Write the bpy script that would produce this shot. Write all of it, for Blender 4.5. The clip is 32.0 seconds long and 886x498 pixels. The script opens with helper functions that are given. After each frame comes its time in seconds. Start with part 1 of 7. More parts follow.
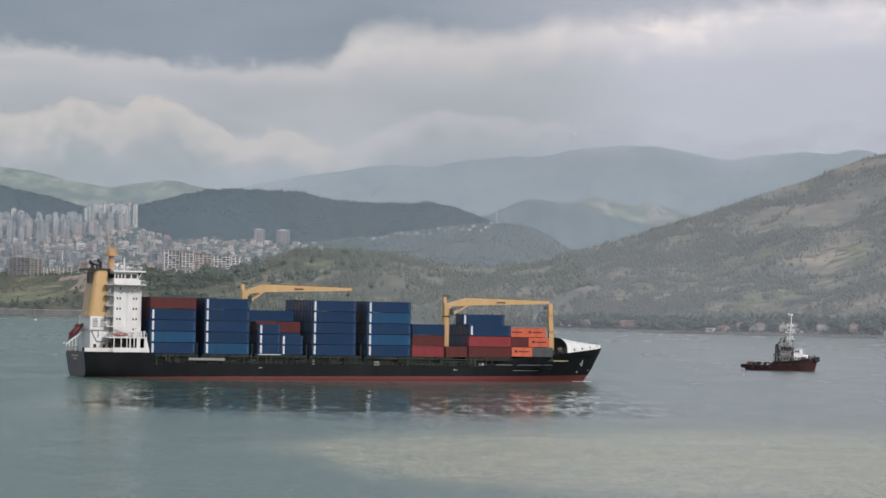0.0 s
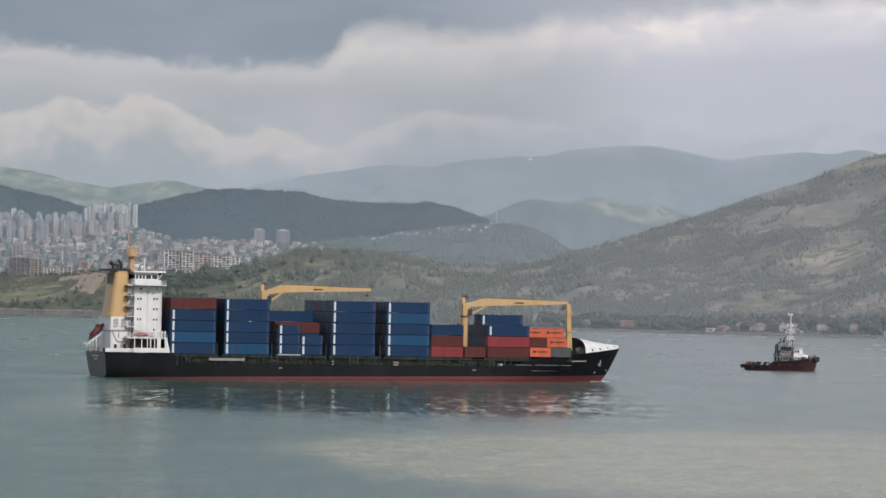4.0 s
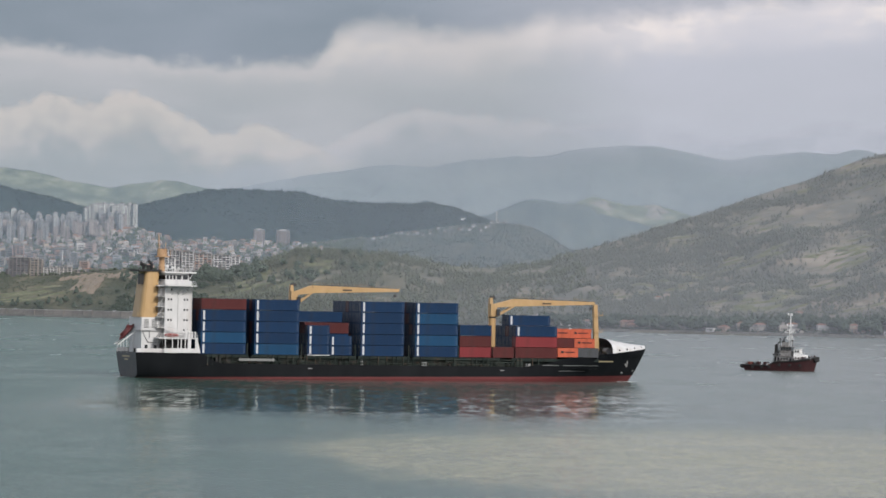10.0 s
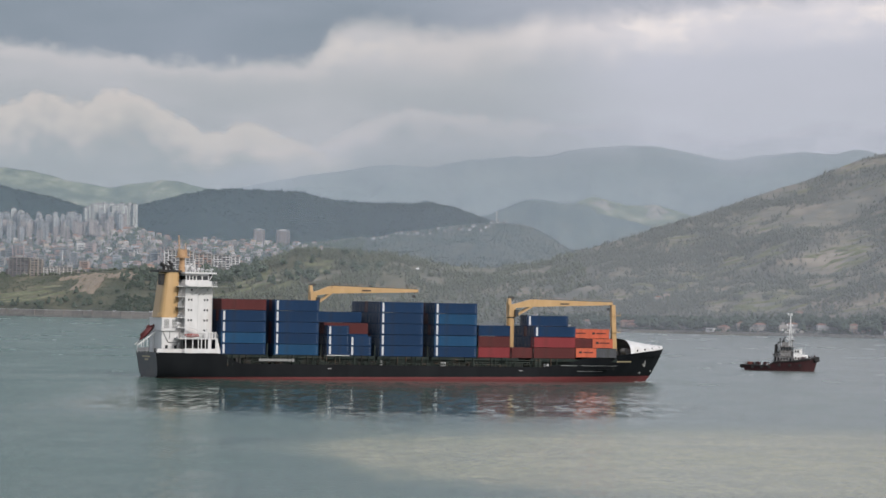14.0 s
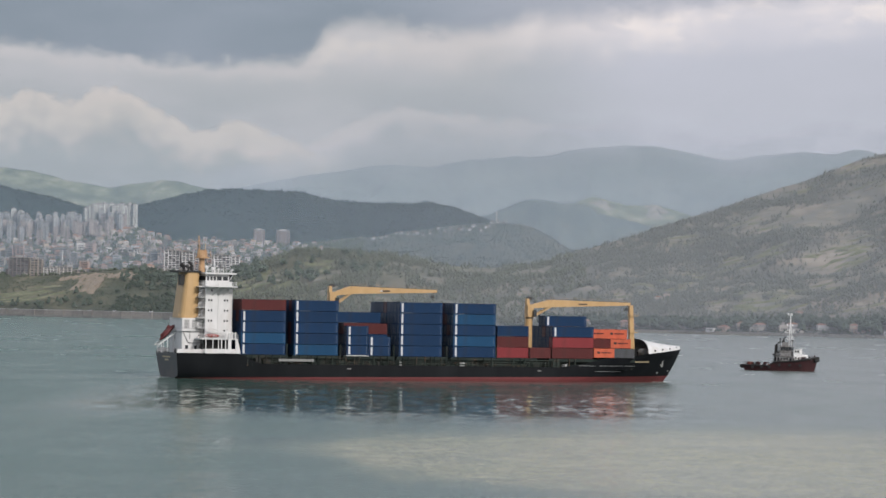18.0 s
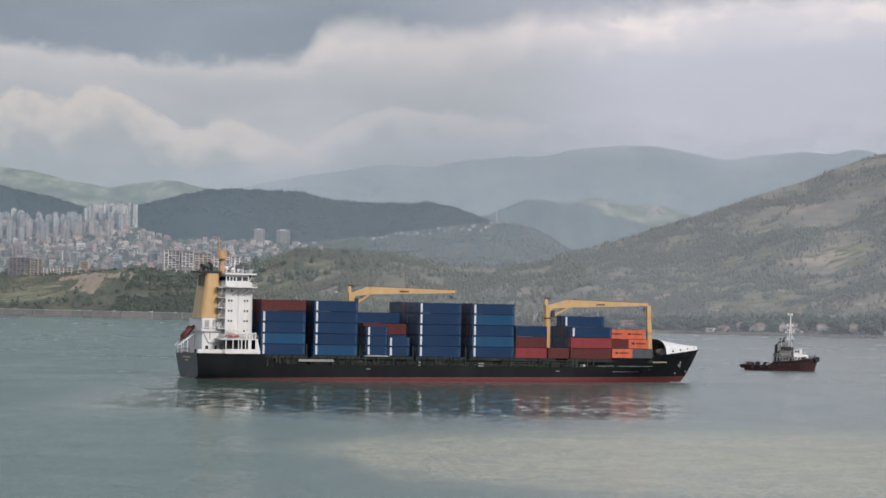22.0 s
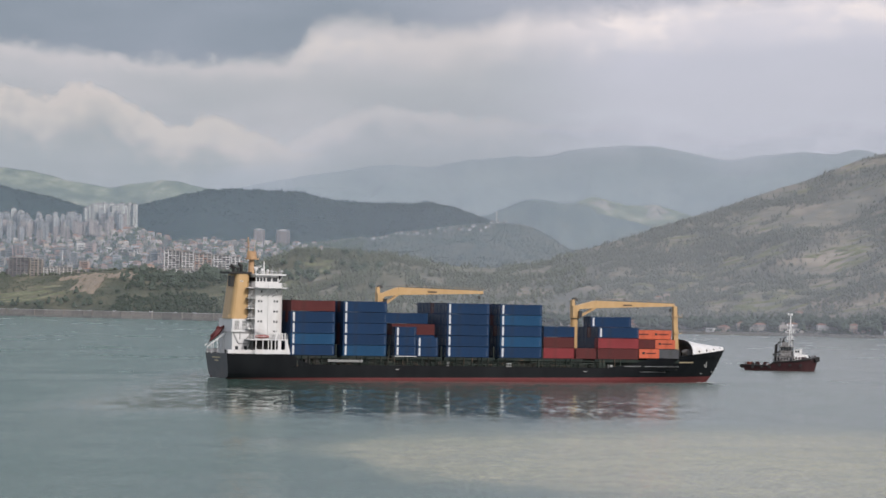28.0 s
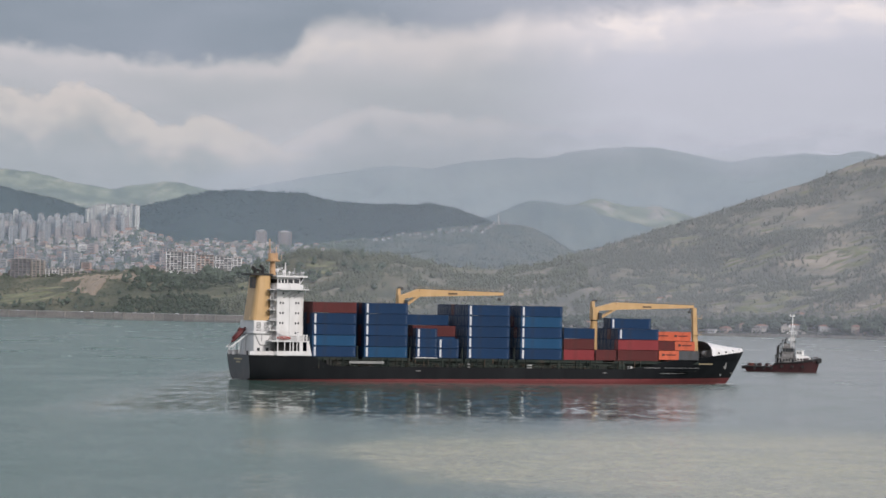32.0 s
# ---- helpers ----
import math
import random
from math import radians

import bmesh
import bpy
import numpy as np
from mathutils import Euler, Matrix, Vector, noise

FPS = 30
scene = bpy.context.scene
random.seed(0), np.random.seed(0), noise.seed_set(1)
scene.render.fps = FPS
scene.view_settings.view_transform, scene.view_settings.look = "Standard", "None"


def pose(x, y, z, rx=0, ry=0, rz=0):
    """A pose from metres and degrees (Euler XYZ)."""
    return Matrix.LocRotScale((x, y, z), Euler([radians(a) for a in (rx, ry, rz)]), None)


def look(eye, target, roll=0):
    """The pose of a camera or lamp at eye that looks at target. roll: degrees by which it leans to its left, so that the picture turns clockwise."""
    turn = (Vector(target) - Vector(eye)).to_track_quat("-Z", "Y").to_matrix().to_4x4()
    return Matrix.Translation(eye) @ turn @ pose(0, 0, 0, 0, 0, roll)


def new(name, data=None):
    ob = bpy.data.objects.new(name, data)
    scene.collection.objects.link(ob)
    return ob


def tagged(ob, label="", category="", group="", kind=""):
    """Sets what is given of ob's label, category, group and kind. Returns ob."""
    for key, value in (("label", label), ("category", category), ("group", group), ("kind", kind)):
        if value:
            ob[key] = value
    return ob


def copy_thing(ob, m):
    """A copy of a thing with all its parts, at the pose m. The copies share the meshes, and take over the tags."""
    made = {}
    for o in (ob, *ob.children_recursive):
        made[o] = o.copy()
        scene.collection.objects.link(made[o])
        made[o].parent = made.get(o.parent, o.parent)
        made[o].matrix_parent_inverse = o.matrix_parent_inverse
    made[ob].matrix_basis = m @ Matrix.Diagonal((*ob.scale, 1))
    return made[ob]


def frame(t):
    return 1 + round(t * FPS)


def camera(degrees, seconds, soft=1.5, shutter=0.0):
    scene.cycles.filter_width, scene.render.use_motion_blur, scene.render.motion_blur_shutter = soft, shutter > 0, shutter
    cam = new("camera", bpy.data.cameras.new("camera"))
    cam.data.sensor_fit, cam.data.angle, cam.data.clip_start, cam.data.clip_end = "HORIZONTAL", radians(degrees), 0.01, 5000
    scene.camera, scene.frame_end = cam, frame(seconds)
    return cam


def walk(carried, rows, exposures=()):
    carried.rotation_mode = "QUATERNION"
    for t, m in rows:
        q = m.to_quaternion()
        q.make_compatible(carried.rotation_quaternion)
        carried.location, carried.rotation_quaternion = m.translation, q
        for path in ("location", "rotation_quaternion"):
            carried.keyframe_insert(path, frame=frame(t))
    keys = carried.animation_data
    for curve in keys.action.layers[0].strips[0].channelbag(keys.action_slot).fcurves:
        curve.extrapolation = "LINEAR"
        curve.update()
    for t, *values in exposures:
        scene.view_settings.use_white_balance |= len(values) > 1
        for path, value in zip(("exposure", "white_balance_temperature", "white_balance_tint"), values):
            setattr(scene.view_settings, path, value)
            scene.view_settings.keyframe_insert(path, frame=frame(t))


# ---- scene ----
# ------------------------------------------------------------------ camera
EYE_Z = 19.8
cam = camera(17.504, 32.0, soft=1.6)
STILL = look((0, 0, EYE_Z), (-2.03, 5092, 122.08), 1.136)
walk(cam, [(0.0, STILL), (31.2, STILL),
           (31.5, look((0, 0, EYE_Z), (-1.0, 5092, 121.6), 1.136)),
           (32.0, look((0, 0, EYE_Z), (-5.4, 5092, 124.3), 1.136))],
     exposures=[(0.0, 0.03, 6500, 11.5), (12.0, 0.03, 6500, 11.5), (22.0, 0.06, 6520, 12.5), (32.0, 0.10, 6560, 14.0)])

# ------------------------------------------------------------------ world, sun, exposure
SUN_FROM = Vector((0.52, -0.80, 0.60)).normalized()
world = bpy.data.worlds.new("overcast_sky")
scene.world = world
world.use_nodes = True
wn, wl = world.node_tree.nodes, world.node_tree.links
wn.clear()
w_out = wn.new("ShaderNodeOutputWorld")
w_bg = wn.new("ShaderNodeBackground")
w_sky = wn.new("ShaderNodeTexSky")
w_sky.sky_type, w_sky.sun_disc = "NISHITA", False
w_sky.sun_elevation = math.asin(SUN_FROM.z)
w_sky.sun_rotation = math.atan2(SUN_FROM.x, SUN_FROM.y)
w_sky.air_density, w_sky.dust_density = 1.0, 4.0
w_dim = wn.new("ShaderNodeVectorMath")
w_dim.operation = "SCALE"
w_dim.inputs["Scale"].default_value = 0.10
# an even cover of broken cloud over the sky
w_noise = wn.new("ShaderNodeTexNoise")
w_noise.inputs["Scale"].default_value = 3.0
w_noise.inputs["Detail"].default_value = 6.0
w_ramp = wn.new("ShaderNodeValToRGB")
w_ramp.color_ramp.elements[0].position, w_ramp.color_ramp.elements[1].position = 0.3, 0.75
w_ramp.color_ramp.elements[0].color = (0.265, 0.29, 0.335, 1)
w_ramp.color_ramp.elements[1].color = (0.50, 0.51, 0.54, 1)
w_mix = wn.new("ShaderNodeMix")
w_mix.data_type = "RGBA"
w_mix.inputs["Factor"].default_value = 0.86
w_geo = wn.new("ShaderNodeTexCoord")
wl.new(w_geo.outputs["Generated"], w_noise.inputs["Vector"])
wl.new(w_noise.outputs["Fac"], w_ramp.inputs["Fac"])
wl.new(w_sky.outputs["Color"], w_dim.inputs[0])
wl.new(w_dim.outputs["Vector"], w_mix.inputs["A"])
wl.new(w_ramp.outputs["Color"], w_mix.inputs["B"])
wl.new(w_mix.outputs["Result"], w_bg.inputs["Color"])
w_bg.inputs["Strength"].default_value = 2.05
wl.new(w_bg.outputs["Background"], w_out.inputs["Surface"])

sun_data = bpy.data.lights.new("sun", "SUN")
sun_data.energy, sun_data.angle, sun_data.color = 2.8, radians(9), (1.0, 0.955, 0.90)
sun = new("sun", sun_data)
sun.matrix_world = look(SUN_FROM * 100, (0, 0, 0))

# ------------------------------------------------------------------ building tools
class Geo:
    """Collects points and faces of one mesh."""

    def __init__(self):
        self.v, self.f, self.m = [], [], []

    def add(self, pts, faces, mat=0):
        n = len(self.v)
        self.v.extend(pts)
        self.f.extend([tuple(n + i for i in f) for f in faces])
        self.m.extend([mat] * len(faces))
        return self

    def box(self, x0, x1, y0, y1, z0, z1, mat=0, taper=0.0):
        t = taper
        p = [(x0, y0, z0), (x1, y0, z0), (x1, y1, z0), (x0, y1, z0),
             (x0 + t, y0 + t, z1), (x1 - t, y0 + t, z1), (x1 - t, y1 - t, z1), (x0 + t, y1 - t, z1)]
        return self.add(p, [(3, 2, 1, 0), (4, 5, 6, 7), (0, 1, 5, 4), (1, 2, 6, 5), (2, 3, 7, 6), (3, 0, 4, 7)], mat)

    def tube(self, a, b, r0, r1=None, n=8, mat=0):
        a, b = Vector(a), Vector(b)
        r1 = r0 if r1 is None else r1
        d = (b - a).normalized()
        u = d.orthogonal().normalized()
        w = d.cross(u)
        p = []
        for q, r in ((a, r0), (b, r1)):
            for i in range(n):
                k = 2 * math.pi * i / n
                p.append(tuple(q + (u * math.cos(k) + w * math.sin(k)) * r))
        f = [(i, (i + 1) % n, n + (i + 1) % n, n + i) for i in range(n)]
        f += [tuple(reversed(range(n))), tuple(range(n, 2 * n))]
        return self.add(p, f, mat)

    def beam(self, a, b, wide, high, mat=0, wide2=None, high2=None):
        """A box girder from a to b."""
        a, b = Vector(a), Vector(b)
        d = (b - a).normalized()
        side = d.cross(Vector((0, 0, 1)))
        side = side.normalized() if side.length > 1e-4 else Vector((0, 1, 0))
        up = side.cross(d)
        p = []
        for q, ww, hh in ((a, wide, high), (b, wide2 or wide, high2 or high)):
            for i, j in ((-1, -1), (1, -1), (1, 1), (-1, 1)):
                p.append(tuple(q + side * i * ww / 2 + up * j * hh / 2))
        return self.add(p, [(3, 2, 1, 0), (4, 5, 6, 7), (0, 1, 5, 4), (1, 2, 6, 5), (2, 3, 7, 6), (3, 0, 4, 7)], mat)

    def ball(self, c, rx, ry, rz, n=8, k=5, mat=0):
        p, f = [(c[0], c[1], c[2] - rz)], []
        for j in range(1, k):
            b = math.pi * (j / k - 0.5)
            for i in range(n):
                a = 2 * math.pi * i / n
                p.append((c[0] + rx * math.cos(b) * math.cos(a), c[1] + ry * math.cos(b) * math.sin(a), c[2] + rz * math.sin(b)))
        p.append((c[0], c[1], c[2] + rz))
        last = len(p) - 1
        for i in range(n):
            f.append((0, 1 + (i + 1) % n, 1 + i))
            f.append((last, 1 + (k - 2) * n + i, 1 + (k - 2) * n + (i + 1) % n))
            for j in range(k - 2):
                f.append((1 + j * n + i, 1 + j * n + (i + 1) % n, 1 + (j + 1) * n + (i + 1) % n, 1 + (j + 1) * n + i))
        return self.add(p, f, mat)

    def grid(self, rows, mat=0):
        """Skin over rows of points, all of one length."""
        n = len(rows[0])
        pts = [p for r in rows for p in r]
        f = [(i * n + j, i * n + j + 1, (i + 1) * n + j + 1, (i + 1) * n + j) for i in range(len(rows) - 1) for j in range(n - 1)]
        return self.add(pts, f, mat)

    def mesh(self, name, mats, smooth=False):
        me = bpy.data.meshes.new(name)
        me.from_pydata(self.v, [], self.f)
        for m in mats if isinstance(mats, (list, tuple)) else [mats]:
            me.materials.append(m)
        if any(self.m):
            me.polygons.foreach_set("material_index", self.m)
        if smooth:
            me.polygons.foreach_set("use_smooth", [True] * len(self.f))
        me.update()
        return me


def part(name, geo, material, parent, label="", smooth=False, at=None):
    """One mesh as a part of a thing."""
    me = geo if isinstance(geo, bpy.types.Mesh) else geo.mesh(name, material, smooth)
    ob = new(name, me)
    ob.parent = parent
    if at is not None:
        ob.matrix_basis = at
    return tagged(ob, label) if label else ob


def thing(name, label, category, group="", m=None, geo=None, material=None, kind="", smooth=False):
    """A top-level thing: an empty for parts, or one mesh."""
    ob = new(name, geo.mesh(name, material, smooth) if geo else None)
    if m is not None:
        ob.matrix_basis = m
    return tagged(ob, label, category, group, kind)


# ------------------------------------------------------------------ materials
def lin(code):
    v = [int(code[i:i + 2], 16) / 255 for i in (1, 3, 5)]
    return tuple(x / 12.92 if x <= 0.04045 else ((x + 0.055) / 1.055) ** 2.4 for x in v) + (1,)


def surface(name, a, b, size=1.0, rough=0.6, metal=0.0, stain=None, stain_size=6.0, stain_amount=0.4, bump=0.0, bump_size=None,
            stretch=(1, 1, 1), per_object=0.0, per_piece=0.0, shine=0.3):
    """A worn surface: two colours in a fine grain, large stains, slight relief, and shifts of tone from piece to piece."""
    m = bpy.data.materials.new(name)
    m.use_nodes = True
    n, l = m.node_tree.nodes, m.node_tree.links
    bsdf = n["Principled BSDF"]
    bsdf.inputs["Roughness"].default_value, bsdf.inputs["Metallic"].default_value = rough, metal
    bsdf.inputs["Specular IOR Level"].default_value = shine
    co = n.new("ShaderNodeTexCoord")
    mp = n.new("ShaderNodeMapping")
    mp.inputs["Scale"].default_value = stretch
    l.new(co.outputs["Object"], mp.inputs["Vector"])

    def noise_node(scale, detail=5.0):
        t = n.new("ShaderNodeTexNoise")
        t.inputs["Scale"].default_value, t.inputs["Detail"].default_value = scale, detail
        l.new(mp.outputs["Vector"], t.inputs["Vector"])
        return t

    def mixed(fac, x, y, mode="MIX"):
        k = n.new("ShaderNodeMix")
        k.data_type, k.blend_type = "RGBA", mode
        for sock, val in (("Factor", fac), ("A", x), ("B", y)):
            if isinstance(val, bpy.types.NodeSocket):
                l.new(val, k.inputs[sock])
            else:
                k.inputs[sock].default_value = val
        return k.outputs["Result"]

    def ramp(sock, lo, hi):
        r = n.new("ShaderNodeMapRange")
        r.inputs["From Min"].default_value, r.inputs["From Max"].default_value = lo, hi
        l.new(sock, r.inputs["Value"])
        return r

    grain = noise_node(1 / size)
    col = mixed(ramp(grain.outputs["Fac"], 0.3, 0.7).outputs["Result"], a, b)
    if stain:
        sp = noise_node(1 / stain_size, 6.0)
        r = ramp(sp.outputs["Fac"], 0.5, 0.72)
        r.inputs["To Max"].default_value = stain_amount
        col = mixed(r.outputs["Result"], col, stain)
    for amount, source in ((per_object, "ob"), (per_piece, "piece")):
        if amount:
            if source == "ob":
                rnd = n.new("ShaderNodeObjectInfo").outputs["Random"]
            else:
                rnd = n.new("ShaderNodeNewGeometry").outputs["Random Per Island"]
            r = ramp(rnd, 0, 1)
            r.inputs["To Min"].default_value, r.inputs["To Max"].default_value = 1 - amount, 1 + amount
            sc = n.new("ShaderNodeVectorMath")
            sc.operation = "SCALE"
            l.new(col, sc.inputs[0])
            l.new(r.outputs["Result"], sc.inputs["Scale"])
            col = sc.outputs["Vector"]
    l.new(col, bsdf.inputs["Base Color"])
    if bump:
        bn = noise_node(1 / (bump_size or size))
        bp = n.new("ShaderNodeBump")
        bp.inputs["Strength"].default_value, bp.inputs["Distance"].default_value = 1.0, bump
        l.new(bn.outputs["Fac"], bp.inputs["Height"])
        l.new(bp.outputs["Normal"], bsdf.inputs["Normal"])
    return m


def rgb(r, g, b):
    return (r, g, b, 1)


RUST = rgb(0.14, 0.06, 0.03)
M_HULL = surface("black_hull_paint", rgb(0.004, 0.005, 0.0065), rgb(0.007, 0.0085, 0.010), 3.0, 0.6, shine=0.10, stain=rgb(0.014, 0.016, 0.018), stain_size=9, stain_amount=0.5, bump=0.02, bump_size=4, stretch=(1, 1, 0.35))
M_STERN = surface("grey_black_stern_paint", rgb(0.045, 0.047, 0.052), rgb(0.065, 0.067, 0.072), 2.0, 0.5, stain=rgb(0.08, 0.07, 0.065), stain_size=4)
M_BOOT = surface("red_bottom_paint", rgb(0.090, 0.020, 0.022), rgb(0.125, 0.030, 0.031), 1.5, 0.6, stain=rgb(0.08, 0.03, 0.025), stain_size=4, stain_amount=0.6, stretch=(1, 1, 3))
M_WHITE = surface("white_ship_paint", rgb(0.47, 0.475, 0.475), rgb(0.54, 0.54, 0.54), 1.2, 0.45, stain=rgb(0.36, 0.31, 0.26), stain_size=3.0, stain_amount=0.35, stretch=(1, 1, 0.3))
M_YELLOW = surface("ochre_yellow_paint", rgb(0.35, 0.228, 0.105), rgb(0.42, 0.285, 0.145), 1.5, 0.45, stain=rgb(0.35, 0.21, 0.07), stain_size=3, stain_amount=0.4, stretch=(1, 1, 0.4))
M_TAN = surface("rusty_tan_paint", rgb(0.31, 0.19, 0.10), rgb(0.38, 0.25, 0.14), 0.8, 0.55, stain=rgb(0.16, 0.085, 0.045), stain_size=1.5, stain_amount=0.85)
M_DECK = surface("dark_green_deck_paint", rgb(0.009, 0.015, 0.014), rgb(0.018, 0.026, 0.023), 2.0, 0.65, shine=0.15, stain=rgb(0.035, 0.028, 0.022), stain_size=3, stain_amount=0.5)
M_DECKLIGHT = surface("worn_green_steel", rgb(0.015, 0.025, 0.021), rgb(0.030, 0.040, 0.033), 1.0, 0.65, stain=RUST, stain_size=2, stain_amount=0.6)
M_BLACK = surface("sooty_black_paint", rgb(0.010, 0.010, 0.011), rgb(0.022, 0.022, 0.022), 0.8, 0.6)
M_GLASS = surface("dark_window_glass", rgb(0.015, 0.018, 0.022), rgb(0.025, 0.03, 0.035), 2.0, 0.12, shine=0.5)
M_RED = surface("orange_red_boat_paint", rgb(0.19, 0.035, 0.03), rgb(0.24, 0.05, 0.04), 1.0, 0.4)
M_STEEL = surface("grey_galvanised_steel", rgb(0.26, 0.27, 0.275), rgb(0.36, 0.37, 0.375), 0.6, 0.5, 0.4, stain=RUST, stain_size=1.5, stain_amount=0.4)
M_LOUVRE = surface("grey_louvre_paint", rgb(0.15, 0.155, 0.155), rgb(0.21, 0.215, 0.21), 0.5, 0.6)
M_MARK = surface("white_lettering_paint", rgb(0.40, 0.415, 0.43), rgb(0.48, 0.49, 0.50), 0.3, 0.6)
M_NAME = surface("yellowed_lettering_paint", rgb(0.28, 0.23, 0.14), rgb(0.36, 0.30, 0.2), 0.3, 0.5)

# ------------------------------------------------------------------ water
def make_water():
    m = bpy.data.materials.new("sea_water")
    m.use_nodes = True
    n, l = m.node_tree.nodes, m.node_tree.links
    bsdf = n["Principled BSDF"]
    bsdf.inputs["IOR"].default_value = 1.33
    co = n.new("ShaderNodeTexCoord")

    def noise_at(scale, sx, sy, detail, rough=0.55):
        mp = n.new("ShaderNodeMapping")
        mp.inputs["Scale"].default_value = (sx, sy, 1)
        l.new(co.outputs["Object"], mp.inputs["Vector"])
        t = n.new("ShaderNodeTexNoise")
        t.inputs["Scale"].default_value, t.inputs["Detail"].default_value, t.inputs["Roughness"].default_value = scale, detail, rough
        l.new(mp.outputs["Vector"], t.inputs["Vector"])
        return t.outputs["Fac"]

    # turbid water: green-grey, with a paler plume of silt in front
    def num(op, x, y=0.0, z=0.0):
        k = n.new("ShaderNodeMath")
        k.operation = op
        for i, v in enumerate((x, y, z)):
            if isinstance(v, bpy.types.NodeSocket):
                l.new(v, k.inputs[i])
            else:
                k.inputs[i].default_value = v
        return k.outputs[0]

    sp = n.new("ShaderNodeSeparateXYZ")
    l.new(co.outputs["Object"], sp.inputs[0])
    def edge_line(knots):
        """A line over the water, y for x, by knots."""
        k = n.new("ShaderNodeFloatCurve")
        k.mapping.use_clip = False
        pts = k.mapping.curves[0].points
        while len(pts) < len(knots):
            pts.new(0.5, 0.5)
        for q, (x, y) in zip(pts, knots):
            q.location = ((x + 200) / 400, y / 1000)
        k.mapping.update()
        l.new(num("DIVIDE", num("ADD", sp.outputs["X"], 200.0), 400.0), k.inputs["Value"])
        return num("MULTIPLY", k.outputs["Value"], 1000.0)

    def soft(v, lo, hi):
        r = n.new("ShaderNodeMapRange")
        r.interpolation_type = "SMOOTHSTEP"
        r.inputs["From Min"].default_value, r.inputs["From Max"].default_value = lo, hi
        l.new(v, r.inputs["Value"])
        return r.outputs["Result"]

    warp = num("MULTIPLY", num("SUBTRACT", noise_at(0.035, 1.0, 0.4, 6, 0.65), 0.5), 46.0)
    warp = num("MULTIPLY_ADD", num("SUBTRACT", noise_at(0.22, 1.0, 0.45, 4, 0.6), 0.5), 42.0, warp)
    ys = num("ADD", sp.outputs["Y"], warp)
    low = edge_line([(-200, 560), (-60, 430), (-36, 396), (-20, 380), (-9, 334), (0, 320), (13, 304), (60, 296), (200, 280)])
    high = edge_line([(-200, 400), (-36, 402), (-8, 470), (30, 500), (80, 520), (200, 540)])
    plume = num("MULTIPLY", soft(num("SUBTRACT", ys, low), -14, 34), soft(num("SUBTRACT", high, ys), -10, 70))
    plume = num("MULTIPLY", plume, soft(num("MULTIPLY", sp.outputs["X"], -1.0), -150, -45))
    plume = num("MULTIPLY", plume, num("MULTIPLY_ADD", noise_at(0.16, 1.0, 0.45, 5, 0.65), 1.1, 0.35))
    mx = n.new("ShaderNodeMix")
    mx.data_type = "RGBA"
    l.new(plume, mx.inputs["Factor"])
    # paler towards the right: brightness of reflected sky put into the base colour
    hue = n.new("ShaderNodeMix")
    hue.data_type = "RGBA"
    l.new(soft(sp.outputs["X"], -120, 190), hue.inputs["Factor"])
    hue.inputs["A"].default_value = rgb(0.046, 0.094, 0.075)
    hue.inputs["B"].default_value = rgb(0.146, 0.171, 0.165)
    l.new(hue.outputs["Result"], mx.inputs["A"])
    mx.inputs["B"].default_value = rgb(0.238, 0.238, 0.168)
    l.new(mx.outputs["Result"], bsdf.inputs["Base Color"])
    # ripples as tilts of the surface: fine chop, and longer patches that break up reflections
    def tilt(scale, sx, sy, detail, amount):
        mp = n.new("ShaderNodeMapping")
        mp.inputs["Scale"].default_value = (sx, sy, 1)
        l.new(co.outputs["Object"], mp.inputs["Vector"])
        t = n.new("ShaderNodeTexNoise")
        t.inputs["Scale"].default_value, t.inputs["Detail"].default_value = scale, detail
        l.new(mp.outputs["Vector"], t.inputs["Vector"])
        c = n.new("ShaderNodeVectorMath")
        c.operation = "SUBTRACT"
        l.new(t.outputs["Color"], c.inputs[0])
        c.inputs[1].default_value = (0.5, 0.5, 0.5)
        v = n.new("ShaderNodeVectorMath")
        v.operation = "MULTIPLY"
        l.new(c.outputs["Vector"], v.inputs[0])
        v.inputs[1].default_value = (0.9, 1.0, 0)
        w = n.new("ShaderNodeVectorMath")
        w.operation = "SCALE"
        l.new(v.outputs["Vector"], w.inputs[0])
        if isinstance(amount, bpy.types.NodeSocket):
            l.new(amount, w.inputs["Scale"])
        else:
            w.inputs["Scale"].default_value = amount
        return w.outputs["Vector"]

    # smoother water along the ship's lane, more wind elsewhere
    lane = num("MULTIPLY", soft(ys, 462, 555), soft(num("MULTIPLY", sp.outputs["Y"], -1.0), -980, -800))
    lane = num("MULTIPLY", lane, num("MULTIPLY", soft(num("MULTIPLY", sp.outputs["X"], -1.0), -72, -30), soft(sp.outputs["X"], -92, -62)))
    gusts = noise_at(0.05, 0.5, 0.22, 5, 0.6)
    calm = num("MULTIPLY_ADD", gusts, 0.34, 0.06)
    l.new(num("ADD", num("MULTIPLY", calm, num("SUBTRACT", 1.0, lane)), num("MULTIPLY", lane, 0.09)), bsdf.inputs["Roughness"])
    total = None
    for v in (tilt(2.3, 0.6, 1.0, 3, num("MULTIPLY_ADD", lane, -0.88, 1.0)), tilt(1.25, 0.40, 0.085, 3, num("MULTIPLY_ADD", lane, 0.06, 0.08)), tilt(0.3, 0.3, 0.5, 3, num("MULTIPLY_ADD", lane, -0.06, 0.13)), tilt(0.1, 0.3, 0.6, 4, num("MULTIPLY_ADD", lane, -0.05, 0.11)), tilt(0.02, 0.35, 0.5, 3, 0.035)):
